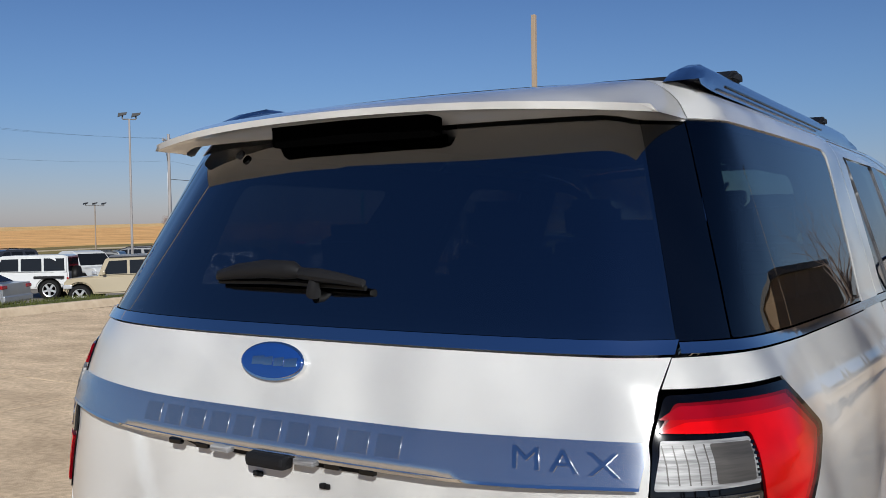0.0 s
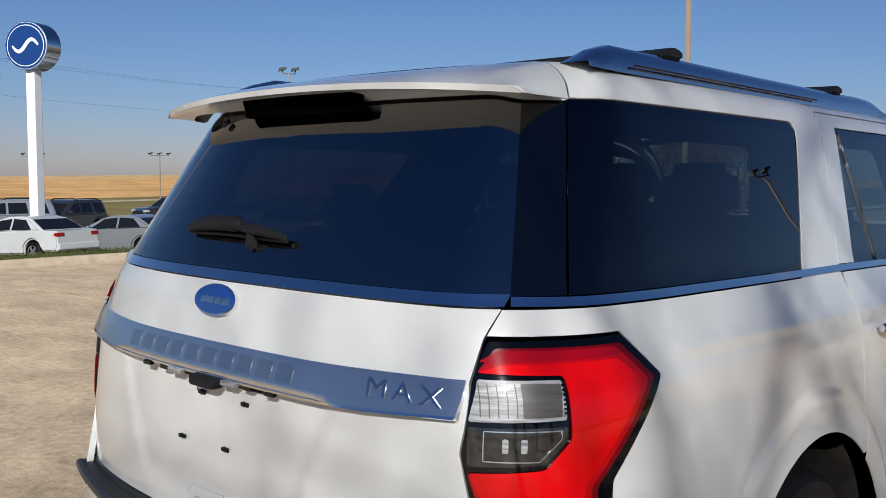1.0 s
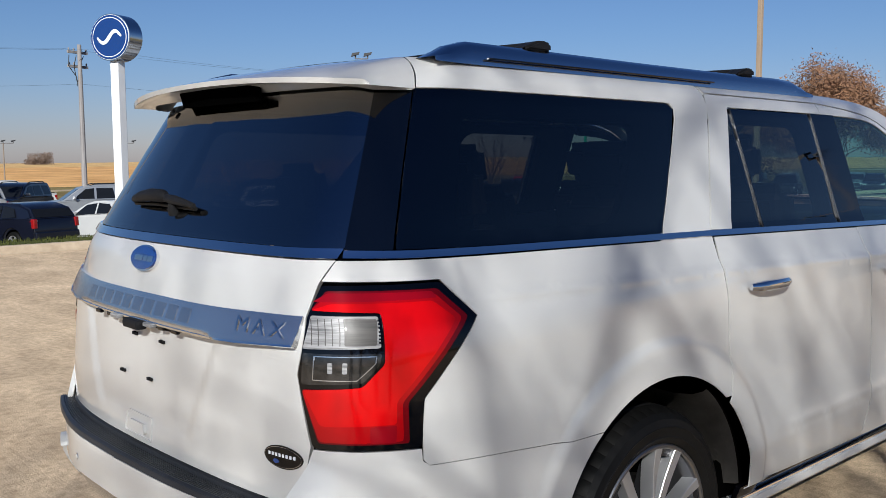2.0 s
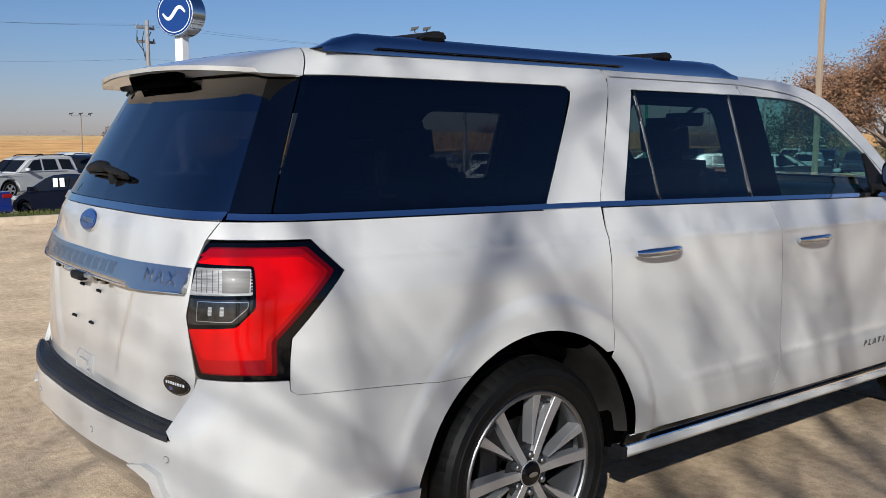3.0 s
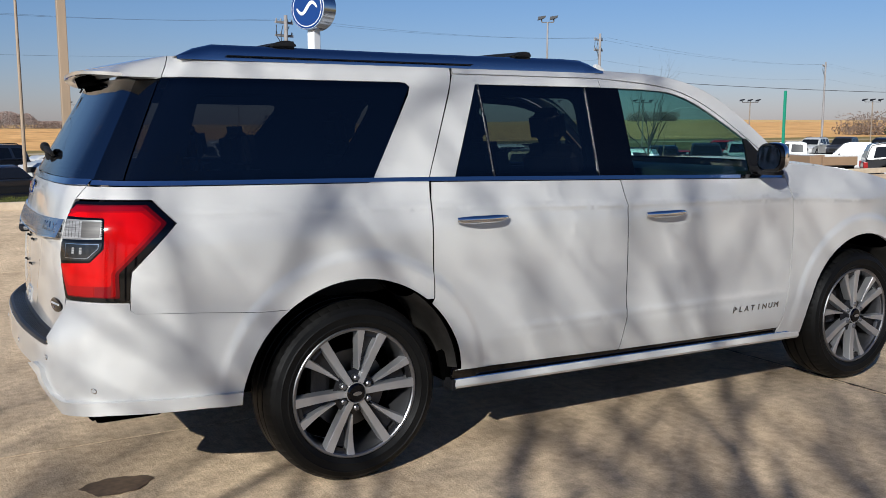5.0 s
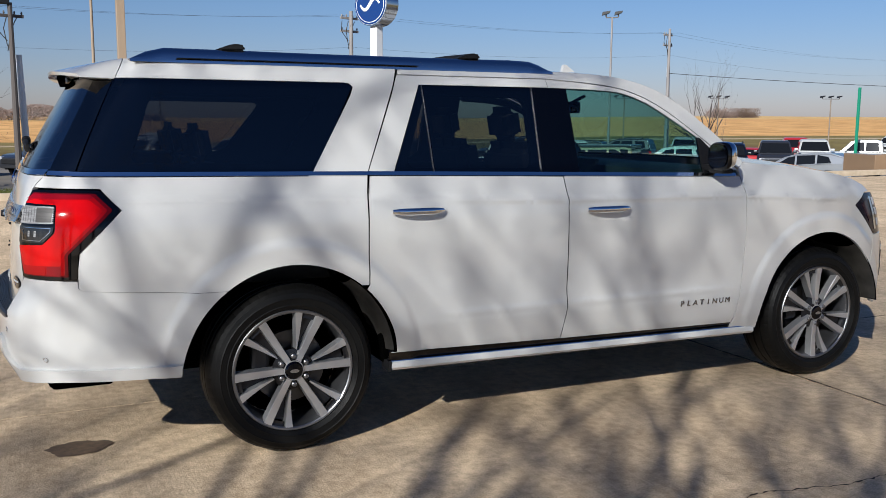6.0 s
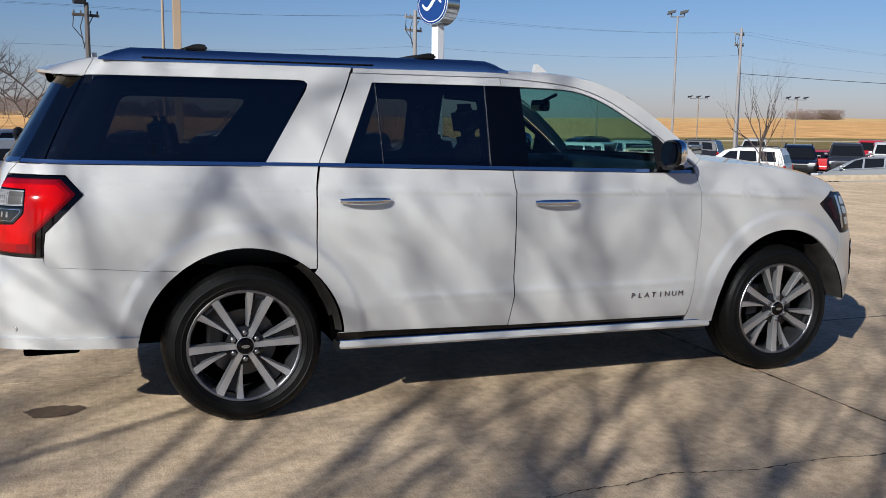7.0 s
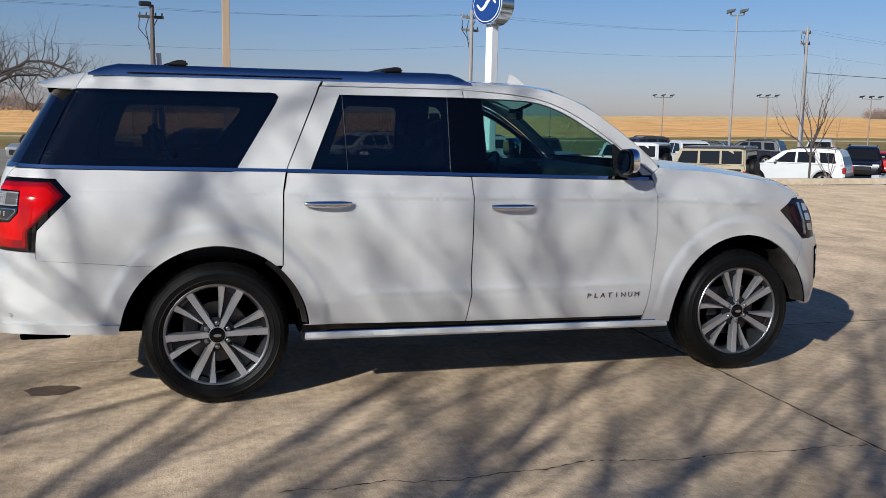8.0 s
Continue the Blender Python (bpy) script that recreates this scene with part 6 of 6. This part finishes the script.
# per kind: length, half width, wheel radius, wheel centres, lower profile, cabin profile, windows (x, z quads)
KINDS = {
    "suv": (4.95, 0.97, 0.38, (0.92, 3.88), [(0.05, 0.42), (0.0, 0.62), (0.03, 0.95), (0.10, 1.10), (3.30, 1.12), (3.45, 1.10), (4.60, 1.00), (4.88, 0.86), (4.95, 0.60), (4.90, 0.36), (4.5, 0.28), (0.3, 0.30)],
            [(0.06, 1.06), (0.20, 1.50), (0.34, 1.74), (0.7, 1.79), (2.2, 1.78), (2.75, 1.66), (3.55, 1.08)],
            [[(0.40, 1.18), (0.52, 1.62), (1.15, 1.64), (1.05, 1.18)], [(1.25, 1.18), (1.33, 1.65), (2.05, 1.65), (2.05, 1.17)], [(2.15, 1.17), (2.15, 1.65), (2.52, 1.61), (3.05, 1.17)]]),
    "hatch": (4.45, 0.88, 0.32, (0.85, 3.55), [(0.06, 0.34), (0.0, 0.55), (0.04, 0.92), (0.10, 1.02), (3.2, 0.98), (3.9, 0.84), (4.35, 0.68), (4.45, 0.48), (4.38, 0.26), (0.3, 0.24)],
              [(0.05, 0.98), (0.25, 1.28), (0.75, 1.44), (1.6, 1.49), (2.3, 1.46), (2.7, 1.36), (3.7, 0.90)],
              [[(0.72, 1.05), (0.85, 1.30), (1.30, 1.40), (1.30, 1.04)], [(1.38, 1.04), (1.38, 1.40), (2.15, 1.41), (2.15, 1.02)], [(2.23, 1.02), (2.23, 1.40), (2.55, 1.34), (3.10, 1.00)]]),
    "sedan": (4.65, 0.90, 0.33, (1.0, 3.72), [(0.05, 0.36), (0.0, 0.62), (0.02, 0.98), (0.9, 1.02), (3.3, 0.96), (4.1, 0.84), (4.55, 0.70), (4.65, 0.48), (4.58, 0.26), (0.3, 0.26)],
              [(0.55, 0.98), (1.25, 1.36), (1.7, 1.44), (2.3, 1.43), (2.7, 1.34), (3.55, 0.92)],
              [[(1.05, 1.03), (1.40, 1.33), (1.95, 1.37), (1.95, 1.02)], [(2.03, 1.02), (2.03, 1.37), (2.55, 1.32), (3.1, 0.98)]]),
    "pickup": (5.75, 1.0, 0.40, (1.15, 4.75), [(0.05, 0.55), (0.0, 0.70), (0.0, 1.12), (1.85, 1.14), (3.9, 1.14), (5.5, 1.10), (5.70, 0.95), (5.75, 0.62), (5.65, 0.42), (5.3, 0.34), (0.3, 0.42)],
               [(1.90, 1.10), (1.98, 1.78), (2.3, 1.88), (3.4, 1.87), (3.7, 1.78), (4.35, 1.12)],
               [[(2.10, 1.22), (2.16, 1.72), (2.85, 1.74), (2.85, 1.20)], [(2.95, 1.20), (2.95, 1.74), (3.50, 1.72), (4.0, 1.20)]]),
    "jeep": (4.35, 0.92, 0.42, (0.75, 3.70), [(0.05, 0.52), (0.0, 0.66), (0.0, 1.14), (3.2, 1.14), (4.15, 1.08), (4.30, 0.95), (4.35, 0.62), (4.2, 0.48), (0.3, 0.48)],
             [(0.02, 1.10), (0.05, 1.78), (0.25, 1.84), (2.6, 1.82), (2.75, 1.76), (3.05, 1.12)],
             [[(0.15, 1.20), (0.17, 1.70), (0.95, 1.71), (0.95, 1.20)], [(1.05, 1.20), (1.05, 1.70), (1.85, 1.70), (1.85, 1.20)], [(1.95, 1.20), (1.95, 1.70), (2.60, 1.69), (2.82, 1.20)]]),
}


def parked(kind, x, y, heading, colour, label, roof=None, z=None, back=True, group="cars parked behind the kerb"):
    """A parked car; x, y is the middle of its tail, heading the way its nose points, in degrees from +x."""
    L, hw, wr, wx, low, cab, wins = KINDS[kind]
    z = land_z(x, y) + 0.03 if z is None else z
    tilt = math.degrees(math.atan2(ground_z(y + 2) - ground_z(y - 2), 4)) * math.sin(radians(heading))
    car = thing("parked_" + ("car" if kind in ("hatch", "sedan") else kind if kind != "jeep" else "off_roader"), pose(x, y, z, 0, -tilt, heading), label, "car", group)
    mat = PAINTS[colour]

    def width(px, pz, cabin):
        w = hw * (1 - 0.10 * ease(0.35, 0.0, px) - 0.16 * ease(L - 0.75, L, px))
        if cabin:
            z0, z1 = cab[0][1], max(c[1] for c in cab)
            w *= (0.97 - (0.06 if kind == "jeep" else 0.20) * (pz - z0) / (z1 - z0))
        else:
            w *= 1 - 0.05 * ease(0.55, 0.25, pz) - 0.04 * ease(0.85, 1.12, pz)
        return w

    def loft(poly, cabin, bevel):
        bm = bmesh.new()
        poly = densify(poly, 0.35)
        a = [bm.verts.new((px, -width(px, pz, cabin), pz)) for px, pz in poly]
        b = [bm.verts.new((px, width(px, pz, cabin), pz)) for px, pz in poly]
        n = len(poly)
        side = [bm.faces.new(a), bm.faces.new(b[::-1])]
        for i in range(n):
            bm.faces.new((a[i], b[i], b[(i + 1) % n], a[(i + 1) % n]))
        edges = list({e for f in side for e in f.edges})
        bmesh.ops.recalc_face_normals(bm, faces=bm.faces[:])
        bmesh.ops.bevel(bm, geom=edges, offset=bevel, segments=3, affect="EDGES")
        return bm

    zb = min(p[1] for p in low)
    upper = [p for p in low if p[1] > zb + 0.12 or p[0] < 0.1]
    path = [(L - 0.08, zb + 0.14), (wx[1] + wr + 0.10, zb + 0.06)]
    for cx in (wx[1], wx[0]):
        for a in np.linspace(0.15, math.pi - 0.15, 10):
            path.append((cx + (wr + 0.07) * math.cos(a), wr + (wr + 0.07) * math.sin(a)))
        if cx == wx[1]:
            path += [(cx - wr - 0.10, zb), (wx[0] + wr + 0.10, zb)]
    body_poly = upper + path + [(max(0.12, wx[0] - wr - 0.10), zb + 0.10)]
    part("body", loft(body_poly, False, 0.05), mat, car, "", True, 40)
    part("cabin", loft(cab, True, 0.06), mat, car, "", True, 40)
    if roof:
        part("hard_top", box((1.32, 0, 1.84), (2.60, hw * 1.80, 0.10), 0.04), PAINTS[roof], car, "dark hard top")
    for w in wins:
        for sgn in (-1, 1):
            bm = bmesh.new()
            a = [bm.verts.new((px, sgn * (width(px, pz, True) + 0.006), pz)) for px, pz in w]
            b = [bm.verts.new((px, sgn * (width(px, pz, True) - 0.03), pz)) for px, pz in w]
            bm.faces.new(a)
            for i in range(4):
                bm.faces.new((a[i], b[i], b[(i + 1) % 4], a[(i + 1) % 4]))
            bmesh.ops.recalc_face_normals(bm, faces=bm.faces[:])
            if bm.faces[0].normal.y * sgn < 0:
                bmesh.ops.reverse_faces(bm, faces=bm.faces[:])
            part("window", bm, CARGLASS, car)

    def screen(p, q, name):
        (x0, z0), (x1, z1) = p, q
        d = Vector((x1 - x0, 0, z1 - z0))
        n = Vector((-(z1 - z0), 0, x1 - x0)).normalized()
        if (x0 < L / 2) == (n.x > 0):
            n = -n
        if n.z < -0.2:
            n = -n
        bm = bmesh.new()
        vs = []
        for t in (0.10, 0.92):
            c = Vector((x0, 0, z0)) + d * t
            w = width(c.x, c.z, True) - 0.10
            vs.append((c + n * 0.012, w))
        (c0, w0), (c1, w1) = vs
        bm.faces.new([bm.verts.new(c0 + Vector((0, -w0, 0))), bm.verts.new(c0 + Vector((0, w0, 0))), bm.verts.new(c1 + Vector((0, w1, 0))), bm.verts.new(c1 + Vector((0, -w1, 0)))])
        r = bmesh.ops.extrude_face_region(bm, geom=bm.faces[:])
        bmesh.ops.translate(bm, verts=[v for v in r["geom"] if isinstance(v, bmesh.types.BMVert)], vec=-n * 0.03)
        bmesh.ops.recalc_face_normals(bm, faces=bm.faces[:])
        part(name, bm, CARGLASS, car)

    screen(cab[-1], cab[-2], "windscreen")
    screen(cab[0], cab[1], "rear_window")
    tz = 0.95 if kind != "hatch" else 0.92
    for sgn in (-1, 1):
        wide = 0.30 if kind == "sedan" else 0.13
        part("tail_lamp", box((0.10, sgn * (hw * 0.900 - wide / 2), tz - 0.08), (0.22, wide, 0.28 if kind in ("suv", "hatch", "pickup") else 0.12), 0.03), REDTAIL, car)
        part("head_lamp", box((L - 0.20, sgn * (hw * 0.74), 0.78 if kind not in ("pickup", "suv") else 0.86), (0.32, 0.34, 0.15), 0.04), CARLAMP, car)
        m = box((wins[-1][3][0] - 0.05, sgn * (hw + 0.06), wins[-1][3][1] + 0.06), (0.12, 0.22, 0.14), 0.04)
        part("door_mirror", m, mat, car)
    part("rear_bumper", box((0.0, 0, 0.50), (0.12, hw * 1.72, 0.20), 0.04), mat if kind in ("sedan", "hatch") else PLASTIC, car)
    part("grille", box((L - 0.01, 0, 0.72), (0.10, hw * 1.05, 0.24), 0.04), PLASTIC, car)
    bm = bmesh.new()
    add_box(bm, (L / 2, 0, zb + 0.16), (L - 0.5, hw * 1.3, 0.2))
    for cx in wx:
        add_box(bm, (cx, 0, wr + 0.15), (wr * 2 + 0.2, hw * 1.5, wr * 1.2))
    part("underbody", bm, LINER, car)
    for cx in wx:
        for sgn in (-1, 1):
            w = part("wheel", lathe(bmesh.new(), [(wr * 0.62, sgn * (hw - 0.03)), (wr * 0.70, sgn * (hw - 0.005)), (wr * 0.9, sgn * (hw - 0.005)), (wr, sgn * (hw - 0.05)), (wr, sgn * (hw - 0.23)), (wr * 0.6, sgn * (hw - 0.25))], 28, (cx, 0, wr)), RUBBER, car, "", True)
            bm = bmesh.new()
            for i in range(5):
                a = 2 * math.pi * i / 5 + 0.3
                bmesh.ops.create_cube(bm, size=1.0, matrix=Matrix.Translation((cx, sgn * (hw - 0.03), wr)) @ pose(0, 0, 0, 0, math.degrees(a), 0) @ Matrix.Translation((wr * 0.34, 0, 0)) @ Matrix.Diagonal((wr * 0.62, 0.03, wr * 0.20, 1)))
            lathe(bm, [(wr * 0.58, sgn * (hw - 0.02)), (wr * 0.65, sgn * (hw - 0.01))], 28, (cx, 0, wr))
            part("rim", bm, ALLOY, w)
            part("wheel_hub", lathe(bmesh.new(), [(0.0, sgn * (hw - 0.10)), (wr * 0.62, sgn * (hw - 0.10))], 20, (cx, 0, wr)), LINER, w)
    if kind == "suv":
        for sgn in (-1, 1):
            part("roof_rail", tube(bmesh.new(), [(0.6, sgn * hw * 0.70, 1.78), (0.75, sgn * hw * 0.70, 1.84), (2.1, sgn * hw * 0.70, 1.83), (2.3, sgn * hw * 0.70, 1.77)], 0.022, 6), PLASTIC, car)
    if kind == "jeep":
        part("spare_wheel", lathe(bmesh.new(), [(0.12, -0.02), (0.22, -0.13), (0.36, -0.14), (0.40, -0.06), (0.40, 0.06), (0.36, 0.12), (0.0, 0.12)], 28), RUBBER, car, "spare wheel on the tail", True).matrix_basis = pose(-0.10, 0.0, 0.98, 0, 0, 90)
        part("fender_flare", box((wx[0], 0, wr * 2 + 0.10), (wr * 2 + 0.35, hw * 2.16, 0.10), 0.04), PLASTIC, car)
    # the bed is closed: a black sheet on top paints its shaded inside
    if kind == "pickup":
        part("bed_shade_sheet", box((0.95, 0, 1.135), (1.65, hw * 1.66, 0.02)), LINER, car)
    return car


paint("white", (0.47, 0.47, 0.46)); paint("silver", (0.42, 0.43, 0.44), 0.7); paint("black", (0.004, 0.004, 0.005)); paint("navy", (0.004, 0.005, 0.011))
paint("blue", (0.005, 0.016, 0.13)); paint("red", (0.42, 0.02, 0.025)); paint("tan", (0.30, 0.25, 0.165)); paint("charcoal", (0.04, 0.042, 0.05), 0.4); paint("brown", (0.30, 0.14, 0.06))

# first row, tails to the kerb
parked("sedan", 0.5, 24.9, 105, "black", "black saloon parked nose away behind the verge")
parked("sedan", 3.8, 25.1, 103, "blue", "bright blue saloon parked nose away behind the verge")
hatch = parked("hatch", 7.5, 24.6, 110, "navy", "dark navy hatchback with white window stickers")
for px in (1.60, 1.92):
    part("window_sticker", box((px, 0.80, 1.23), (0.22, 0.012, 0.27), 0.002), WHITEMARK, hatch, "white paper sticker").matrix_basis = pose(0, 0.045, 0, 0, 0, 0)
parked("sedan", 11.0, 25.4, 105, "white", "white saloon parked nose away")
parked("suv", -3.2, 24.8, 105, "silver", "silver SUV parked nose away")
parked("sedan", -6.8, 24.8, 105, "charcoal", "charcoal saloon parked nose away")
parked("sedan", 14.8, 25.6, 115, "silver", "silver saloon parked nose away")
parked("jeep", 22.0, 25.9, 128, "tan", "tan off-roader with a dark roof and tail-mounted spare wheel", "charcoal")
parked("suv", 28.4, 27.9, 128, "white", "white SUV with dark glass and roof rails")
parked("hatch", 30.6, 22.4, 115, "silver", "silver-white crossover parked nose away from the kerb")
parked("suv", 34.7, 21.8, 312, "black", "black SUV parked side on")
# second row
parked("suv", 10.7, 41.1, 206, "white", "white SUV with black roof rails facing the lot")
parked("suv", 6.0, 42.4, 222, "white", "white SUV facing the lot")
parked("pickup", 8.6, 48.0, 190, "white", "white pickup with dark glass in the third row")
parked("suv", 14.4, 46.4, 225, "navy", "dark blue SUV in the third row")
parked("suv", 16.6, 39.0, 165, "silver", "silver SUV in the second row")
parked("suv", 20.2, 42.4, 205, "charcoal", "charcoal SUV in the second row")
parked("pickup", 17.5, 53.0, 180, "white", "white pickup in the third row")
parked("suv", 2.0, 43.0, 222, "charcoal", "charcoal SUV facing the lot")
parked("pickup", -3.0, 42.0, 222, "silver", "silver pickup facing the lot")
parked("jeep", 21.5, 32.0, 128, "white", "white off-roader with a spare wheel on its tail")
parked("pickup", 26.8, 41.0, 262, "white", "white pickup facing the kerb")
parked("suv", 36.0, 36.0, 228, "black", "black SUV facing the kerb")
parked("suv", 29.4, 38.4, 128, "black", "black SUV in the second row")
parked("pickup", 40.6, 37.4, 228, "charcoal", "charcoal pickup facing the kerb")
parked("sedan", 36.9, 34.9, 45, "red", "red saloon parked nose away")
parked("pickup", 46.4, 40.0, 228, "white", "white pickup facing the kerb")
parked("pickup", 48.4, 33.4, 128, "white", "white pickup in the far row")
parked("pickup", 50.4, 30.0, 128, "white", "white pickup beside another in the far row")
parked("suv", 37.6, 45.0, 128, "navy", "dark blue SUV in the third row")
parked("sedan", 40.0, 54.0, 180, "silver", "silver saloon in the third row")
parked("pickup", 51.0, 46.0, 228, "red", "red pickup in the third row")
parked("suv", 33.0, 52.0, 180, "charcoal", "charcoal SUV in the third row")
parked("suv", 46.0, 52.0, 228, "white", "white SUV in the third row")
for i, (k, c) in enumerate((("suv", "white"), ("pickup", "charcoal"), ("suv", "black"), ("sedan", "silver"), ("pickup", "white"), ("suv", "navy"), ("suv", "white"), ("sedan", "black"), ("suv", "silver"))):
    parked(k, 74.0 + 1.7 * i, 55.0 - 2.5 * i, 200, c, "%s %s in the outer row of the lot" % (c, {"sedan": "saloon", "suv": "SUV"}.get(k, k)), group="cars in the outer row")
for x, y, n in ((64, 34, 0), (70, 33, 1), (76, 32, 2), (82, 31, 3), (88, 30, 4)):
    parked(("suv", "pickup", "sedan", "suv", "sedan")[n], x, y, 200, ("white", "charcoal", "silver", "black", "white")[n], "%s car in the far row of the lot" % ("white", "charcoal", "silver", "black", "white")[n], group="cars in the far row")

# a tan utility trailer behind the kerb
trailer = thing("utility_trailer", pose(24.7, 17.2, land_z(24.7, 17.0), 0, 0, -14), "tan steel utility trailer with a tall front board", "trailer")
part("front_board", box((0.2, 0, 0.68), (0.46, 1.7, 0.60), 0.02), paint("trailer_tan", (0.23, 0.15, 0.09)), trailer)
for sgn in (-1, 1):
    part("side_board", box((1.15, sgn * 0.85, 0.80), (1.4, 0.06, 0.30), 0.01), PAINTS["trailer_tan"], trailer)
    part("frame_rail", box((0.95, sgn * 0.75, 0.55), (1.7, 0.10, 0.14), 0.01), LINER, trailer)
    for cx in (1.1,):
        part("wheel", lathe(bmesh.new(), [(0.0, sgn * 0.93), (0.17, sgn * 0.95), (0.30, sgn * 0.94), (0.32, sgn * 0.90), (0.32, sgn * 0.76), (0.0, sgn * 0.76)], 24, (cx, 0, 0.32)), RUBBER, trailer, "", True)
part("deck", box((0.95, 0, 0.64), (1.75, 1.64, 0.05), 0.01), GREYPOLE, trailer)

# buildings: a farmstead far off and the tan sales building behind the camera
shed = thing("farm_shed", pose(290, 172, land_z(290, 172)), "long low white farm shed with a grey roof", "building")
part("wall", box((0, 0, 2.0), (34, 12, 4.0), 0.05), WHITEWALL, shed)
part("roof", prism(bmesh.new(), [(-17.5, 4.0), (17.5, 4.0), (14.5, 6.6), (-14.5, 6.6)], -6.6, 6.6), ROOFGREY, shed)
for dx in (-10, -3, 4, 11):
    part("window", box((dx, -6.02, 2.2), (2.0, 0.08, 1.4)), CARGLASS, shed)
hall = thing("sales_building", pose(49, -21.5, 0), "tan sales building with a dark glass front", "building")
part("wall", box((0, 0, 2.9), (38, 14, 5.8), 0.05), TANWALL, hall)
part("parapet", box((0, 0, 5.95), (38.6, 14.6, 0.5), 0.05), ROOFGREY, hall)
for i in range(9):
    part("window", box((-16 + 4 * i, 7.03, 1.7), (3.0, 0.10, 2.6), 0.02), CARGLASS, hall)

# ---------------------------------------------------------------- concrete slabs, joints, stain
pavement = tagged(part("pavement", box((2.5, -8.0, -0.045), (110, 43.8, 0.08)), JOINT), "tan broomed concrete lot cut into large slabs", "pavement", kind="structure")
JX, JY, WX, WY = 3.235, 0.12, 9.0, 6.0
shared = {}
rng = random.Random(3)
for i in range(-6, 6):
    for j in range(-5, 3):
        x0, y0 = JX + i * WX, JY + j * WY
        y1 = y0 + WY
        if y0 > 13.6:
            continue
        y1 = min(y1, 13.95)
        key = round(y1 - y0, 3)
        if key not in shared:
            bm = bmesh.new()
            g = 0.005
            add_box(bm, (WX / 2, key / 2, -0.015), (WX - 2 * g, key - 2 * g, 0.03), 0.0015)
            me = bpy.data.meshes.new("slab")
            bm.to_mesh(me)
            bm.free()
            me.materials.append(CONCRETE)
            shared[key] = me
        ob = new("slab", shared[key])
        ob.matrix_basis = pose(x0, y0, rng.uniform(-0.001, 0.001))
        ob.parent = pavement
bm = bmesh.new()
vs = []
for i in range(72):
    a = 2 * math.pi * i / 72
    r = 1 + 0.07 * math.sin(3 * a + 0.6) + 0.05 * math.sin(5 * a) + 0.03 * math.sin(11 * a + 1) + rng.uniform(-0.025, 0.025)
    vs.append(bm.verts.new((-0.94 + 0.145 * r * math.cos(a), -0.50 + 0.10 * r * math.sin(a), 0.0045)))
bm.faces.new(vs)
tagged(part("oil_stain", bm, STAINM), "small dark oil stain on the concrete", "stain", kind="structure")
# cracks: one wanders over the slab beside the car, the others follow the chipped joints
def crack(name, start, end, n, wander, widths, seed, label):
    rng = random.Random(seed)
    a, b = Vector(start), Vector(end)
    d = (b - a).normalized()
    side = Vector((-d.y, d.x))
    bm = bmesh.new()
    off, rows = 0.0, []
    for t in np.linspace(0, 1, n):
        off += rng.uniform(-wander, wander) - 0.04 * off
        c, w = a.lerp(b, t) + side * off, rng.choice(widths)
        rows.append([bm.verts.new((*(c - side * w), 0.0035)), bm.verts.new((*(c + side * w), 0.0035))])
    for p, q in zip(rows, rows[1:]):
        bm.faces.new((p[0], q[0], q[1], p[1]))
    tagged(part(name, bm, JOINT), label, "crack", kind="structure")


crack("crack", (0.2, -2.26), (2.3, -2.31), 110, 0.013, (0.0015, 0.002, 0.003, 0.006), 12, "thin dark crack wandering over the concrete")
crack("crack", (2.3, -2.31), (3.22, -2.38), 50, 0.010, (0.0015, 0.002, 0.003, 0.005), 13, "thin dark crack running into the slab joint")
crack("joint_crack", (3.235, -6.0), (3.235, 6.0), 420, 0.002, (0.003, 0.005, 0.006, 0.009), 14, "dark chipped joint between two slabs")
crack("joint_crack", (3.3, 0.12), (12.2, 0.12), 260, 0.002, (0.003, 0.004, 0.006), 15, "dark straight joint between two slabs")
crack("crack", (4.2, 6.1), (9.5, 4.6), 160, 0.015, (0.003, 0.005, 0.009), 16, "thin dark crack on the open slab")
